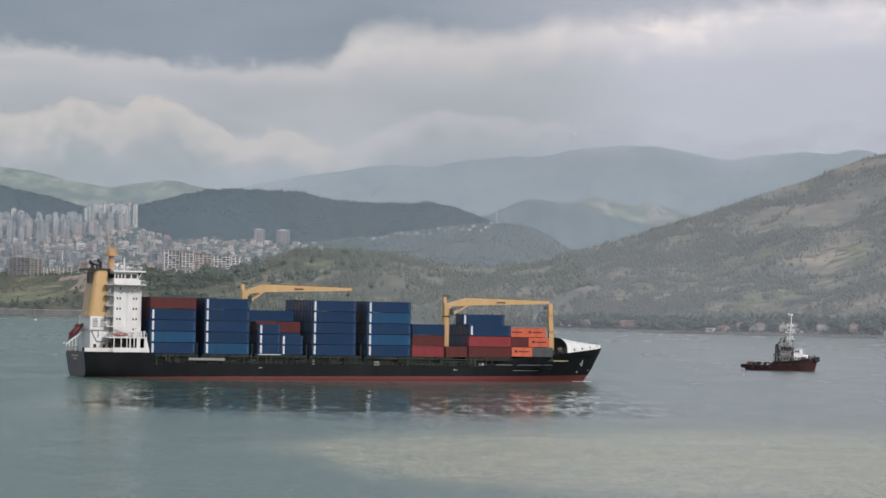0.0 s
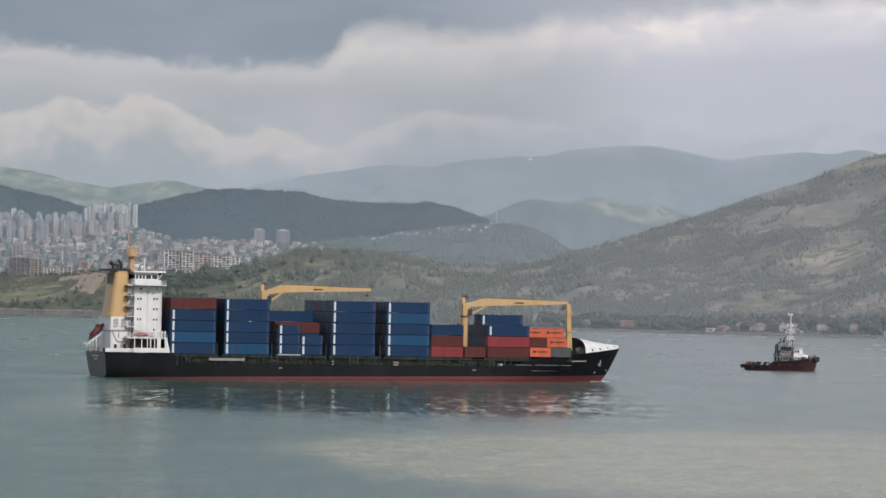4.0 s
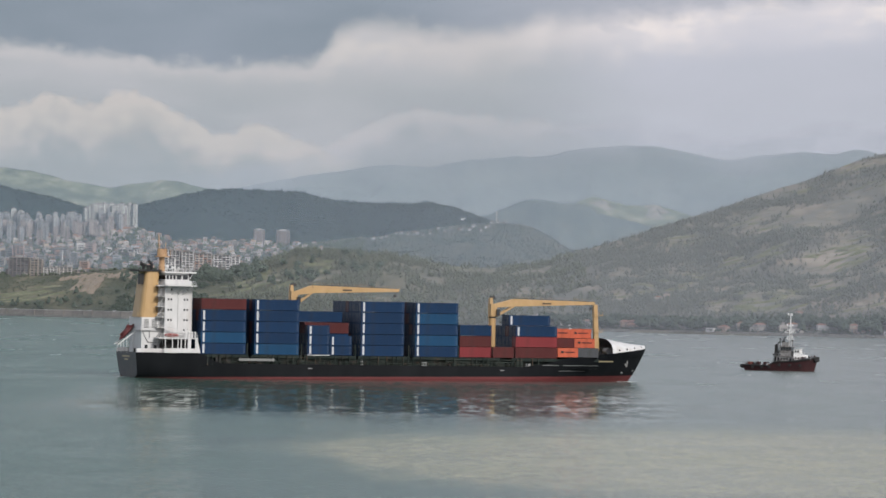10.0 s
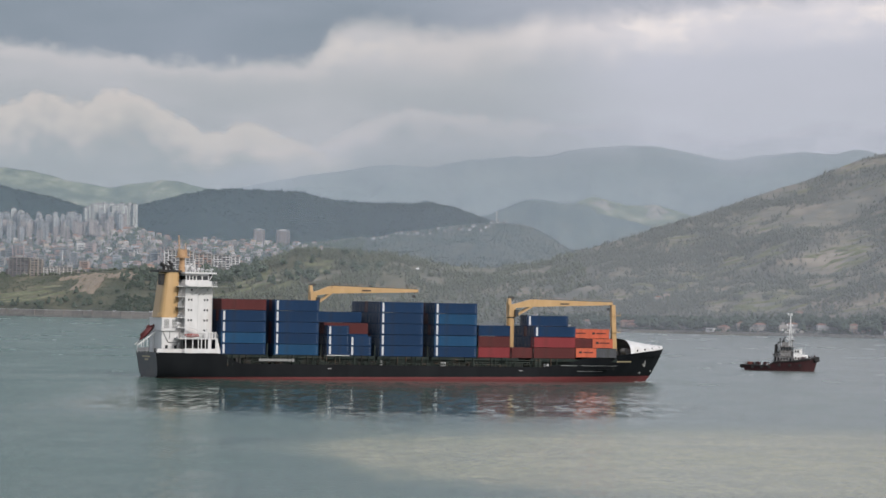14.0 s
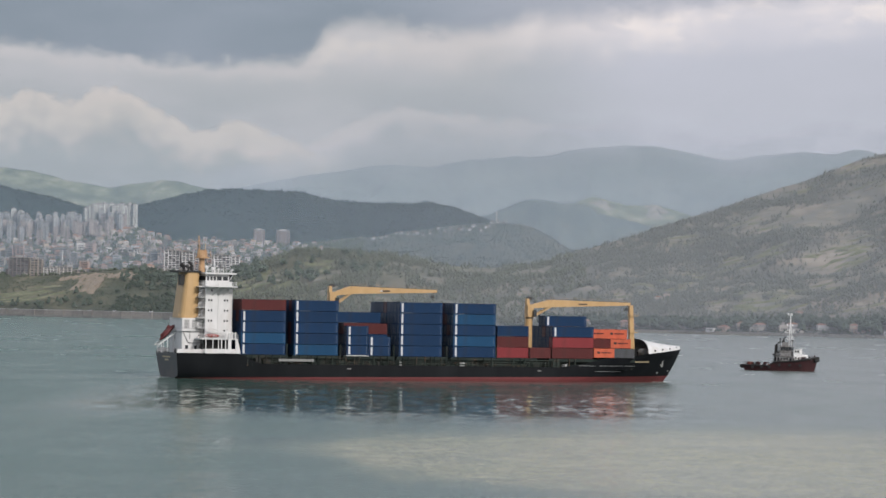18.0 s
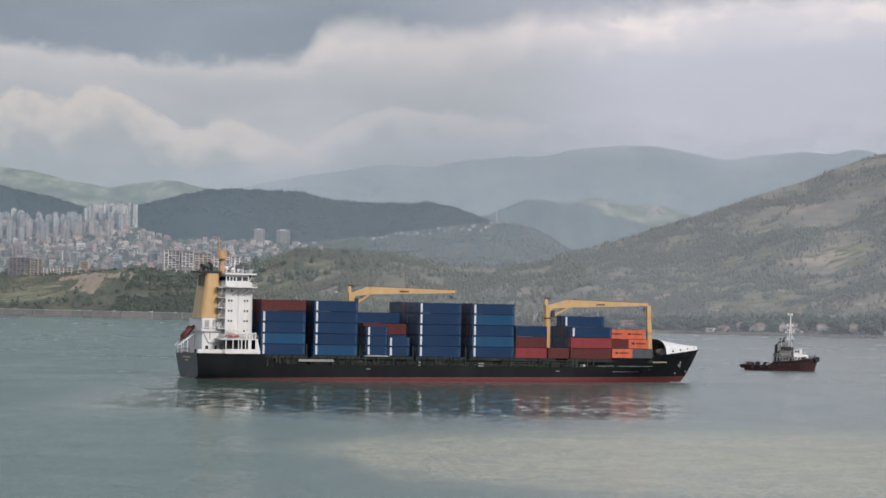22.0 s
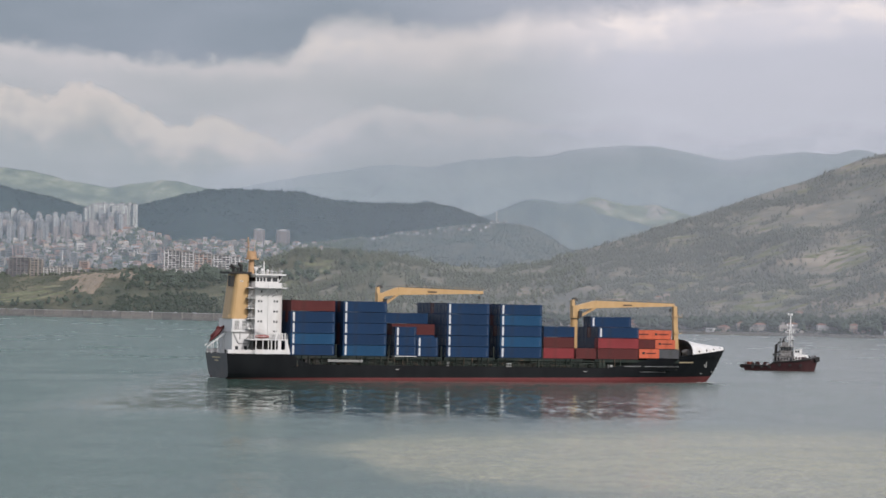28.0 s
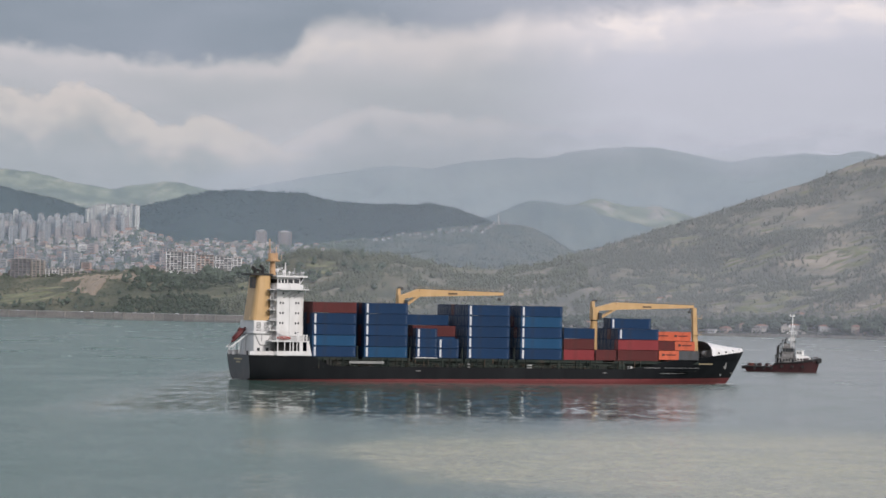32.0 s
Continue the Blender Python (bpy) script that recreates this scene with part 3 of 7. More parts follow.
def high_cloud():
    """Broken overcast: a dark sheet above, a bright band under its edge, grey veils down to the mountains."""
    s = Shader("overcast_cloud")
    big, fine, wisp = s.noise(170, 1, 1.7, off=3), s.noise(46, 1, 1.3, detail=8, rough=0.6, off=8), s.noise(240, 0.55, 2.2, detail=8, off=27)
    z = s.math("ADD", s.z, s.math("MULTIPLY_ADD", big, 30.0, s.math("MULTIPLY_ADD", fine, 46.0, s.math("MULTIPLY", s.noise(17, 1, 1.2, detail=8, rough=0.65, off=15), 18.0))))
    zs = s.math("MULTIPLY_ADD", big, 40.0, s.z)
    low = s.mix(s.step(zs, 225, 360), lin("#979fa3"), lin("#a8aeb3"))
    low = s.mix(s.math("MULTIPLY", s.step(zs, 330, 430), s.step(s.x, 300, -200)), low, lin("#b4b7bb"))
    veil = s.mix(s.math("MULTIPLY", s.step(wisp, -0.08, 0.2), 0.55), low, lin("#c3c3c8"))
    veil = s.mix(s.math("MULTIPLY", s.step(s.x, 60, 420), s.math("MULTIPLY_ADD", wisp, 0.5, 0.8)), veil, lin("#c4c7d2"))
    # the lower edge of the dark sheet
    edge = s.math("MULTIPLY", s.curve(s.x, -800, 800, [(-800, .452), (-731, .450), (-491, .426), (-251, .422), (-205, .432), (-160, .474), (-99, .492), (20, .478), (102, .482), (178, .499), (303, .509), (418, .522), (561, .538), (800, .56)]), 1000.0)
    d = s.math("SUBTRACT", z, edge)
    right = s.step(s.x, -230, -100)
    depth = s.math("MULTIPLY_ADD", right, -60.0, -36.0)
    band = s.math("MULTIPLY", s.step(d, depth, -8), s.math("MULTIPLY_ADD", s.step(s.noise(130, 0.6, 1.7, detail=8, off=33), -0.22, 0.10), 0.6, 0.4))
    pale = s.mix(s.step(s.x, 60, 420), lin("#cac7c7"), lin("#ddd9dc"))
    col = s.mix(s.math("MULTIPLY", band, s.math("MULTIPLY_ADD", right, 0.45, 0.5)), veil, pale)
    glow = s.math("MULTIPLY", s.step(s.noise(95, 0.7, 1.6, detail=7, off=52), -0.02, 0.15), s.math("MULTIPLY", band, s.step(s.x, 100, 300)))
    col = s.mix(s.math("MULTIPLY", glow, 0.85), col, lin("#efe7e3"))
    tower = s.math("MULTIPLY", s.math("MULTIPLY", s.step(s.x, -205, -150), s.step(s.x, 0, -90)), s.math("MULTIPLY", s.step(d, -75, -20), s.step(fine, -0.12, 0.1)))
    col = s.mix(s.math("MULTIPLY", tower, 0.55), col, lin("#d6d1cd"))
    dark = s.mix(s.step(s.noise(260, 0.5, 1.6, detail=5, off=44), -0.16, 0.2), lin("#87939e"), lin("#949eaa"))
    dark = s.mix(s.math("MULTIPLY", s.step(s.x, -150, 420), 0.85), dark, lin("#b4b7c1"))
    dark = s.mix(s.math("MULTIPLY", s.step(wisp, 0.0, 0.16), s.step(s.x, 100, 500)), dark, lin("#cfcfd6"))
    col = s.mix(s.step(d, s.math("MULTIPLY_ADD", right, -10.0, -14.0), s.math("MULTIPLY_ADD", right, 12.0, 16.0)), col, dark)
    g = Geo()
    g.add([(-2400, 0, -60), (2400, 0, -60), (2400, 0, 2300), (-2400, 0, 2300)], [(0, 1, 2, 3)])
    return thing("high_cloud", "broken grey overcast with a bright band", "cloud", m=pose(0, SKY_Y, 0), geo=g, material=s.finish(col), kind="structure")


def cloud_bank(name, label, x0, x1, knots, depth, fade, tone_top, tone_low, y, seed, strength=0.95):
    """A bank of cumulus with a billowing bright upper edge that melts into the haze below."""
    s = Shader(name + "_vapour")
    large, middle, little = s.cells(62, seed), s.cells(27, seed + 3), s.cells(12, seed + 6)
    puff = s.math("MULTIPLY_ADD", s.math("SUBTRACT", 0.42, large), 14.0, s.math("MULTIPLY_ADD", s.math("SUBTRACT", 0.42, middle), 15.0, s.math("MULTIPLY", s.math("SUBTRACT", 0.42, little), 7.0)))
    puff = s.math("MULTIPLY_ADD", s.noise(50, 1, 1.2, detail=8, rough=0.62, off=seed), 16.0, puff)
    top = s.math("MULTIPLY", s.curve(s.x, x0, x1, [(a, b / 1000) for a, b in knots]), 1000.0)
    d = s.math("SUBTRACT", s.math("ADD", top, puff), s.z)
    ends = s.math("MULTIPLY", s.step(s.x, x0, x0 + 90), s.step(s.x, x1 - 200, x1, 1.0, 0.0))
    alpha = s.math("MULTIPLY", s.math("MULTIPLY", s.step(d, -2, 13), s.step(d, depth, fade, 1.0, 0.0)), s.math("MULTIPLY", ends, strength))
    shade = s.math("ADD", s.math("DIVIDE", d, depth * 1.5), s.math("MULTIPLY_ADD", s.math("SUBTRACT", middle, 0.4), 0.45, s.math("MULTIPLY", s.noise(60, 1, 1.2, detail=8, off=seed + 9), 0.9)))
    col = s.mix(s.step(shade, 0.1, 0.95), tone_top, tone_low)
    g = Geo()
    g.add([(x0, 0, 120), (x1, 0, 120), (x1, 0, 520), (x0, 0, 520)], [(0, 1, 2, 3)])
    return thing(name, label, "cloud", m=pose(0, y, 0), geo=g, material=s.finish(col, alpha), kind="structure")


overcast = high_cloud()
bank_a = cloud_bank("cumulus_bank", "pale billowing cumulus bank over the town hills", -950, -60,
                    [(-950, 330), (-800, 340), (-704, 343), (-666, 350), (-624, 366), (-590, 353), (-561, 349), (-528, 361), (-481, 372), (-428, 346), (-389, 326), (-351, 308), (-322, 308), (-294, 326), (-256, 324), (-227, 303), (-169, 284), (-129, 268), (-60, 250)],
                    84, 190, lin("#cec8c3"), lin("#a1a8ab"), 4850, 2.0, 0.72)
bank_b = cloud_bank("cumulus_bank", "soft grey cumulus over the far mountains", -330, 330,
                    [(-330, 280), (-227, 290), (-169, 294), (-112, 318), (-75, 338), (-18, 358), (43, 353), (154, 341), (260, 336), (330, 330)],
                    50, 140, lin("#c8c6c8"), lin("#a8aeb4"), 4855, 14.0, 0.55)


def crest_mist():
    """Low cloud that drifts over the crest of the far mountains."""
    s = Shader("crest_mist_vapour")
    crest = s.math("MULTIPLY", s.curve(s.x, -600, 900, [(-547, .180), (-324, .212), (-176, .240), (-27, .250), (103, .269), (279, .291), (391, .284), (466, .270), (587, .286), (680, .294), (810, .281)]), 1000.0)
    d = s.math("ADD", s.math("SUBTRACT", s.z, crest), s.math("MULTIPLY", s.noise(90, 0.7, 1.6, detail=7, off=61), 70.0))
    a = s.math("MULTIPLY", s.math("MULTIPLY", s.step(d, -44, 4), s.step(d, 46, 10, 0.0, 1.0)), s.step(s.noise(170, 1, 1, detail=4, off=71), -0.14, 0.12, 0.12, 0.5))
    a = s.math("MULTIPLY", a, s.math("MULTIPLY", s.step(s.x, -560, -300), s.step(s.x, 690, 850, 1.0, 0.0)))
    g = Geo()
    g.add([(-600, 0, 150), (900, 0, 150), (900, 0, 380), (-600, 0, 380)], [(0, 1, 2, 3)])
    return thing("crest_mist", "thin grey cloud over the mountain crest", "cloud", m=pose(0, 4690, 0), geo=g, material=s.finish(lin("#adb3bc"), a), kind="structure")


crest_mist()


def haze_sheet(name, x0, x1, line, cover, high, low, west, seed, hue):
    """Haze imitated by an added upright sheet before the land, part tinted diffuse, part see-through. line: y for x;
    cover: its share at the foot, thinning from low to high; west: the same towards the west."""
    s = Shader(name + "_tinted_sheet")
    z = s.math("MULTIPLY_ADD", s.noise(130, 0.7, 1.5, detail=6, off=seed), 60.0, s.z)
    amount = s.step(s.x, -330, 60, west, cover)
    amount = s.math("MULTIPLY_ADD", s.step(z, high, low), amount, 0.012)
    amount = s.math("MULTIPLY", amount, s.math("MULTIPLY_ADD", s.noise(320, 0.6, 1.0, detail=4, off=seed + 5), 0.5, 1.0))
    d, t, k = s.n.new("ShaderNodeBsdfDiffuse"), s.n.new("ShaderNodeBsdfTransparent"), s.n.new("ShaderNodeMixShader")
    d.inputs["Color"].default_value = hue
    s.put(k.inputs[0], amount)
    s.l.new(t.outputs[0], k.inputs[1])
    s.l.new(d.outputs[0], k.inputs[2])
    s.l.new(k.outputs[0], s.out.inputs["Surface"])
    g = Geo()
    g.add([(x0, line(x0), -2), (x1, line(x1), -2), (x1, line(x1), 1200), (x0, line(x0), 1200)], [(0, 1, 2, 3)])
    return thing(name, "added see-through sheet tinted to stand for pale haze", "haze", geo=g, material=s.mat, kind="structure")


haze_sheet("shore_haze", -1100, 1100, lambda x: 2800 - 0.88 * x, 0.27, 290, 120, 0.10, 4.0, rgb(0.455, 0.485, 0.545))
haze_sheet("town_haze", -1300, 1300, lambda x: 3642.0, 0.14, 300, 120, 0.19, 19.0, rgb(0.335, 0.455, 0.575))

# ------------------------------------------------------------------ container ship
SHIP = pose(-99.48, 741.33, 0, 0, 0, 21.688)
SHIP_LOAD = []      # the ship and all that rides on it, with their poses at the start
TIER = 2.896
HATCH = 6.36        # top of the hatch covers


def on_ship(ob, m):
    SHIP_LOAD.append((ob, SHIP @ m))
    ob.matrix_basis = SHIP @ m
    return ob


U_KNOTS = (0.0, 0.04, 0.09, 0.16, 0.28, 0.72, 0.80, 0.86, 0.91, 0.95, 0.98, 1.0)
B_DECK = (9.6, 10.6, 11.4, 11.9, 12.0, 12.0, 11.8, 10.9, 9.2, 6.8, 3.8, 0.35)
B_WATER = (5.6, 8.0, 9.9, 11.4, 12.0, 12.0, 10.9, 8.6, 5.9, 3.4, 1.5, 0.12)
Z_KNOTS = (4, 21.6, 27.0, 112.0, 120.0, 125.0, 134.0, 140.0, 147.0, 154.0)
Z_TOP = (6.6, 6.6, 4.0, 4.0, 5.0, 6.5, 7.2, 7.9, 8.6, 9.2)


def hull_point(u, k):
    """A point of the starboard shell: u along, k from -0.5 (below water) over 0 (waterline) to 1 (deck edge)."""
    s_aft, s_fwd = 5.85 - 0.9 * max(k, 0), 148.9 + 5.55 * max(k, 0) ** 0.8 + 1.5 * min(k, 0)
    s = s_aft + u * (s_fwd - s_aft)
    top = float(np.interp(s, Z_KNOTS, Z_TOP))
    kk = max(0.0, min(1.0, k)) ** float(np.interp(u, (0.0, 0.12), (0.18, 0.75)))
    b = float(np.interp(u, U_KNOTS, B_WATER)) * (1 - kk) + float(np.interp(u, U_KNOTS, B_DECK)) * kk
    if k < 0:
        b *= 1 + 0.35 * k
    return (s, -b, top * k if k > 0 else 6 * k)


def hull_shell(k_of_u, steps):
    g = Geo()
    us = [i / 120 for i in range(121)]
    for side in (1, -1):
        rows = []
        for j in range(steps + 1):
            row = []
            for u in us:
                k0, k1 = k_of_u(u)
                x, y, z = hull_point(u, k0 + (k1 - k0) * j / steps)
                row.append((x, y * side, z))
            rows.append(row if side == 1 else row[::-1])
        g.grid(rows)
    return g


def boot_line(u):
    s = 5 + 146 * u
    top = float(np.interp(s, Z_KNOTS, Z_TOP))
    return float(np.interp(s, (5, 30, 70, 149), (0.15, 0.55, 0.95, 1.75))) / top


ship = thing("container_ship", "black-hulled container ship with white deckhouse and yellow cranes", "ship")
on_ship(ship, Matrix())
part("hull", hull_shell(lambda u: (boot_line(u), 1.0), 8), M_HULL, ship, "black painted steel hull", smooth=True)
part("boot_top", hull_shell(lambda u: (-0.5, boot_line(u)), 4), M_BOOT, ship, "red paint along the waterline", smooth=True)

g = Geo()
edge = [hull_point(0, k / 10) for k in range(-5, 11)]
g.grid([[(x, y, z) for x, y, z in edge], [(x, 0, z) for x, y, z in edge], [(x, -y, z) for x, y, z in edge]])
part("transom", g, M_STERN, ship, "faded grey-black transom")


def deck_plate(s0, s1, z, inset=0.15, n=24):
    g = Geo()
    rows = []
    for i in range(n + 1):
        s = s0 + (s1 - s0) * i / n
        b = float(np.interp((s - 4.4) / 149.6, U_KNOTS, B_DECK)) - inset
        rows.append([(s, b, z), (s, -b, z)])
    return g.grid(rows)


part("poop_deck", deck_plate(5.1, 23.0, 6.35), M_DECK, ship)
part("main_deck", deck_plate(22.0, 133.0, 3.5), M_DECK, ship)
part("forecastle_deck", deck_plate(132.0, 153.4, 7.0), M_DECK, ship)


# cargo: containers by length, height and colour
def paint(name, r, g, b):
    return surface(name, rgb(r * 0.88, g * 0.88, b * 0.88), rgb(r * 1.1, g * 1.1, b * 1.1), 1.4, 0.5, stain=rgb(r * 0.55 + 0.012, g * 0.55 + 0.010, b * 0.5 + 0.010), stain_size=2.2,
                   stain_amount=0.55, bump=0.01, bump_size=0.5, stretch=(1, 1, 0.3), per_object=0.10, shine=0.16)


PAINTS = {
    "blue": paint("blue_container_paint", 0.0058, 0.0262, 0.070),
    "light_blue": paint("light_blue_container_paint", 0.0078, 0.0455, 0.104),
    "brown": paint("red_brown_container_paint", 0.075, 0.020, 0.020),
    "red": paint("red_container_paint", 0.165, 0.028, 0.032),
    "orange": paint("orange_container_paint", 0.42, 0.10, 0.055),
    "grey": paint("grey_container_paint", 0.06, 0.064, 0.07),
}
M_DIM = surface("faded_lettering_paint", rgb(0.07, 0.09, 0.12), rgb(0.12, 0.14, 0.17), 0.3, 0.6)
WORDS = {"blue": "blue", "light_blue": "light blue", "brown": "red-brown", "red": "red", "orange": "bright orange", "grey": "dull grey"}
BUILT = {}


def container(length, high, colour, marked, rods):
    key = (length, high, colour, marked, rods)
    if key in BUILT:
        return BUILT[key]
    L, W, H, mat = length, 2.438, high, PAINTS[colour]
    feet = "twenty" if L < 7 else ("thirty" if L < 10 else "forty")
    root = thing("shipping_container", f"{WORDS[colour]} {feet}-foot steel shipping container with corrugated sides", "shipping container", "containers on the ship's deck")
    g = Geo()
    n = int((L - 0.36) / 0.30)
    step = (L - 0.36) / n
    for side in (1, -1):
        pts = []
        for i in range(n):
            x = 0.18 + i * step
            for fx, dy in ((0, 0.04), (0.3, 0.04), (0.5, 0.0), (0.8, 0.0)):
                pts.append((x + fx * step, dy + 0.02))
        pts.append((L - 0.18, 0.06))
        rows = [[(x, d if side == 1 else W - d, z) for x, d in (pts if side == 1 else pts[::-1])] for z in (0.19, H - 0.16)]
        g.grid(rows)
    part("side_panel", g, mat, root)
    g = Geo()
    g.box(0.10, L - 0.02, 0.06, W - 0.06, H - 0.12, H - 0.07)
    part("roof", g, mat, root)
    g = Geo()
    g.box(0.12, L - 0.12, 0.11, W - 0.11, 0.10, 0.18)
    for y in (0.0, W - 0.14):
        g.box(0.0, 0.16, y, y + 0.14, 0.0, H)
        g.box(L - 0.16, L, y, y + 0.14, 0.0, H)
        g.box(0.16, L - 0.16, y + 0.01, y + 0.11, 0.09, 0.2)
        g.box(0.16, L - 0.16, y + 0.03, y + 0.11, H - 0.17, H - 0.06)
    for x in (0.0, L - 0.12):
        g.box(x, x + 0.12, 0.14, W - 0.14, 0.0, 0.16)
        g.box(x, x + 0.12, 0.14, W - 0.14, H - 0.12, H)
    part("corner_frame", g, mat, root)
    g = Geo()
    for i in range(9):
        y = 0.14 + i * (W - 0.28) / 9
        g.box(L - (0.06 if i % 2 else 0.10), L - 0.12, y, y + (W - 0.28) / 9, 0.16, H - 0.12)
    part("front_panel", g, mat, root)
    for y0 in (0.15, W / 2 + 0.005):
        d = Geo()
        d.box(0.04, 0.10, y0, y0 + W / 2 - 0.16, 0.17, H - 0.13)
        door = part("door", d, mat, root)
        for f in (0.28, 0.75) if rods else ():
            b = Geo()
            y = y0 + f * (W / 2 - 0.16)
            b.tube((0.02, y, 0.2), (0.02, y, H - 0.16), 0.022, n=6)
            part("locking_bar", b, M_STEEL, door)
    if marked:
        b = Geo()
        if colour == "orange":
            b.box(0.95, 1.75, -0.012, 0.03, 1.15, 1.75)
            part("emblem", b, M_BLACK, root, "dark square emblem")
            b = Geo()
            b.box(2.1, 5.1, -0.012, 0.03, 1.26, 1.58)
            part("lettering", b, PAINTS["brown"], root, "dark red bars of lettering")
        else:
            b.box(0.52, 1.04, -0.012, 0.03, H * 0.10, H * 0.90)
            part("lettering", b, M_MARK, root, "upright white bar of lettering")
            for k in range(3):
                b = Geo()
                b.box(L - 0.55, L - 0.35, -0.012, 0.03, 0.5 + k * 0.7, 0.82 + k * 0.7)
                part("small_mark", b, M_DIM, root)
    BUILT[key] = [root, False]
    return BUILT[key]


def load(s, row, z, length, high, colour, marked, rods=True):
    """Set a container down: s along the ship, row counted from starboard, z the height of its base."""
    proto = container(length, high, colour, marked, rods)
    m = pose(s, -11.25 + row * 2.5, z)
    if proto[1]:
        on_ship(copy_thing(proto[0], SHIP @ m), m)
    else:
        on_ship(proto[0], m)
        proto[1] = True


rng = random.Random(4)
FORTY, TWENTY, THIRTY = 12.19, 6.06, 9.12
for s, seen in ((21.8, ("blue", "light_blue", "blue", "blue", "brown")), (36.35, ("light_blue", "blue", "blue", "blue", "blue")),
                (65.8, ("blue",) * 5), (81.25, ("blue", "light_blue", "blue", "light_blue", "blue"))):
    for row in range(9):
        for tier in range(5):
            c = seen[tier] if row == 0 else rng.choice(("blue", "blue", "blue", "brown"))
            load(s, row, HATCH + tier * TIER, FORTY, TIER, c, row == 0 and c != "brown", s > 60)
# low bay between the second and the third stack
for tier in range(3):
    load(51.0, 0, 6.55 + tier * 2.591, TWENTY, 2.591, "blue", True)
for tier in range(2):
    load(57.25, 0, 6.4 + tier * 2.591, TWENTY, 2.591, "blue", True)
for row in range(1, 9):
    for tier in range(3 if row < 3 else 4):
        load(51.0, row, HATCH + tier * TIER, FORTY, TIER, "brown" if tier == 2 else "blue", False)
# bay aft of the second crane
for row in range(4):
    for tier, c in enumerate(("red", "brown", "blue")):
        load(94.05, row, HATCH + tier * TIER, THIRTY, TIER, c, False)
for row in range(2):
    load(103.7, row, HATCH, TWENTY, TIER, "brown", False)
# forward bays
for row in range(9):
    for tier in range(4 if row in (2, 3) else 3):
        c = ("brown", "red", "blue")[tier] if row == 0 else ("blue" if tier == 3 else rng.choice(("brown", "blue")))
        load(110.3, row, HATCH + tier * TIER, FORTY, TIER, c, (row == 0 and c == "blue") or (row == 2 and tier == 3))
for row in range(1, 8):
    for tier in range(1 if row == 0 else (2 if row == 1 else 3)):
        for k in range(2):
            c = {(1, 1, 0): "brown", (1, 1, 1): "orange", (2, 2, 0): "orange", (2, 2, 1): "orange"}.get((row, tier, k), rng.choice(("brown", "grey", "orange")))
            load(122.75 + k * 6.1, row, 6.7 + tier * 2.591, TWENTY, 2.591, c, c == "orange")
load(122.75, 0, 6.7, TWENTY, 2.591, "orange", True)
load(128.85, 0, 6.7, TWENTY, 2.591, "grey", False)

# ------------------------------------------------------------------ the ship's deckhouse, cranes and deck gear
def simple(name, mat, label="", *boxes):
    g = Geo()
    for b in boxes:
        g.box(*b)
    return part(name, g, mat, ship, label)


def rail(s0, s1, y, z, mat=M_WHITE, high=1.05, step=1.5, name="railing"):
    g = Geo()
    n = max(1, int(abs(s1 - s0) / step))
    for i in range(n + 1):
        s = s0 + (s1 - s0) * i / n
        g.tube((s, y, z), (s, y, z + high), 0.035, n=5)
    for h in (0.35, 0.7, 1.05):
        g.tube((s0, y, z + h * high / 1.05), (s1, y, z + h * high / 1.05), 0.03, n=5)
    return part(name, g, mat, ship)


# after part: white bulwark, machinery house, funnel
for y in (-9.6, 9.45):
    simple("stern_bulwark", M_WHITE, "white bulwark round the stern", (5.2, 12.6, y, y + 0.15, 6.55, 7.6))
for y in (-11.1, 10.95):
    simple("promenade_bulwark", M_WHITE, "white solid bulwark", (12.2, 20.6, y, y + 0.15, 6.55, 7.75))
g = Geo()
for side in (-1, 1):
    a, b = (11.1 * side, 10.95 * side) if side < 0 else (10.95, 11.1)
    g.add([(20.6, a, 6.55), (21.9, a, 6.55), (21.0, a, 10.2), (20.6, a, 10.2), (20.6, b, 6.55), (21.9, b, 6.55), (21.0, b, 10.2), (20.6, b, 10.2)],
          [(0, 1, 2, 3), (7, 6, 5, 4), (0, 4, 5, 1), (1, 5, 6, 2), (2, 6, 7, 3), (3, 7, 4, 0)])
part("end_panel", g, M_WHITE, ship)
simple("boat_deck", M_WHITE, "white boat deck slab", (10.6, 21.1, -11.2, 11.2, 10.15, 10.42))
for s, w in ((12.3, 0.22), (14.2, 0.22), (15.7, 0.22), (16.5, 0.3), (17.6, 0.22), (18.4, 0.9), (20.4, 0.3)):
    simple("deck_pillar", M_WHITE, "", (s, s + w, -11.08, -10.9, 7.75, 10.15))
# black panel laid on the white wall in place of shade between the pillars
simple("side_recess", M_BLACK, "black panel standing in for shade behind the pillars", (12.5, 20.1, -8.34, -8.27, 7.0, 10.1))
simple("after_house", M_WHITE, "white machinery casing", (7.3, 12.0, -6.4, 5.4, 6.4, 15.6))
simple("casing_ledge", M_WHITE, "", (6.9, 12.2, -7.0, 6.0, 12.2, 12.42))
for s in (7.9, 10.0):
    simple("louvre", M_LOUVRE, "grey louvred vent", (s, s + 1.3, -6.46, -6.4, 12.9, 15.1))
    for k in range(5):
        simple("louvre_slat", M_WHITE, "", (s, s + 1.3, -6.52, -6.46, 13.15 + k * 0.4, 13.25 + k * 0.4))
for s, w, z0, z1 in ((8.2, 0.8, 6.6, 8.5), (10.6, 0.8, 6.6, 8.5)):
    simple("doorway", M_GLASS, "", (s, s + w, -6.45, -6.4, z0, z1))
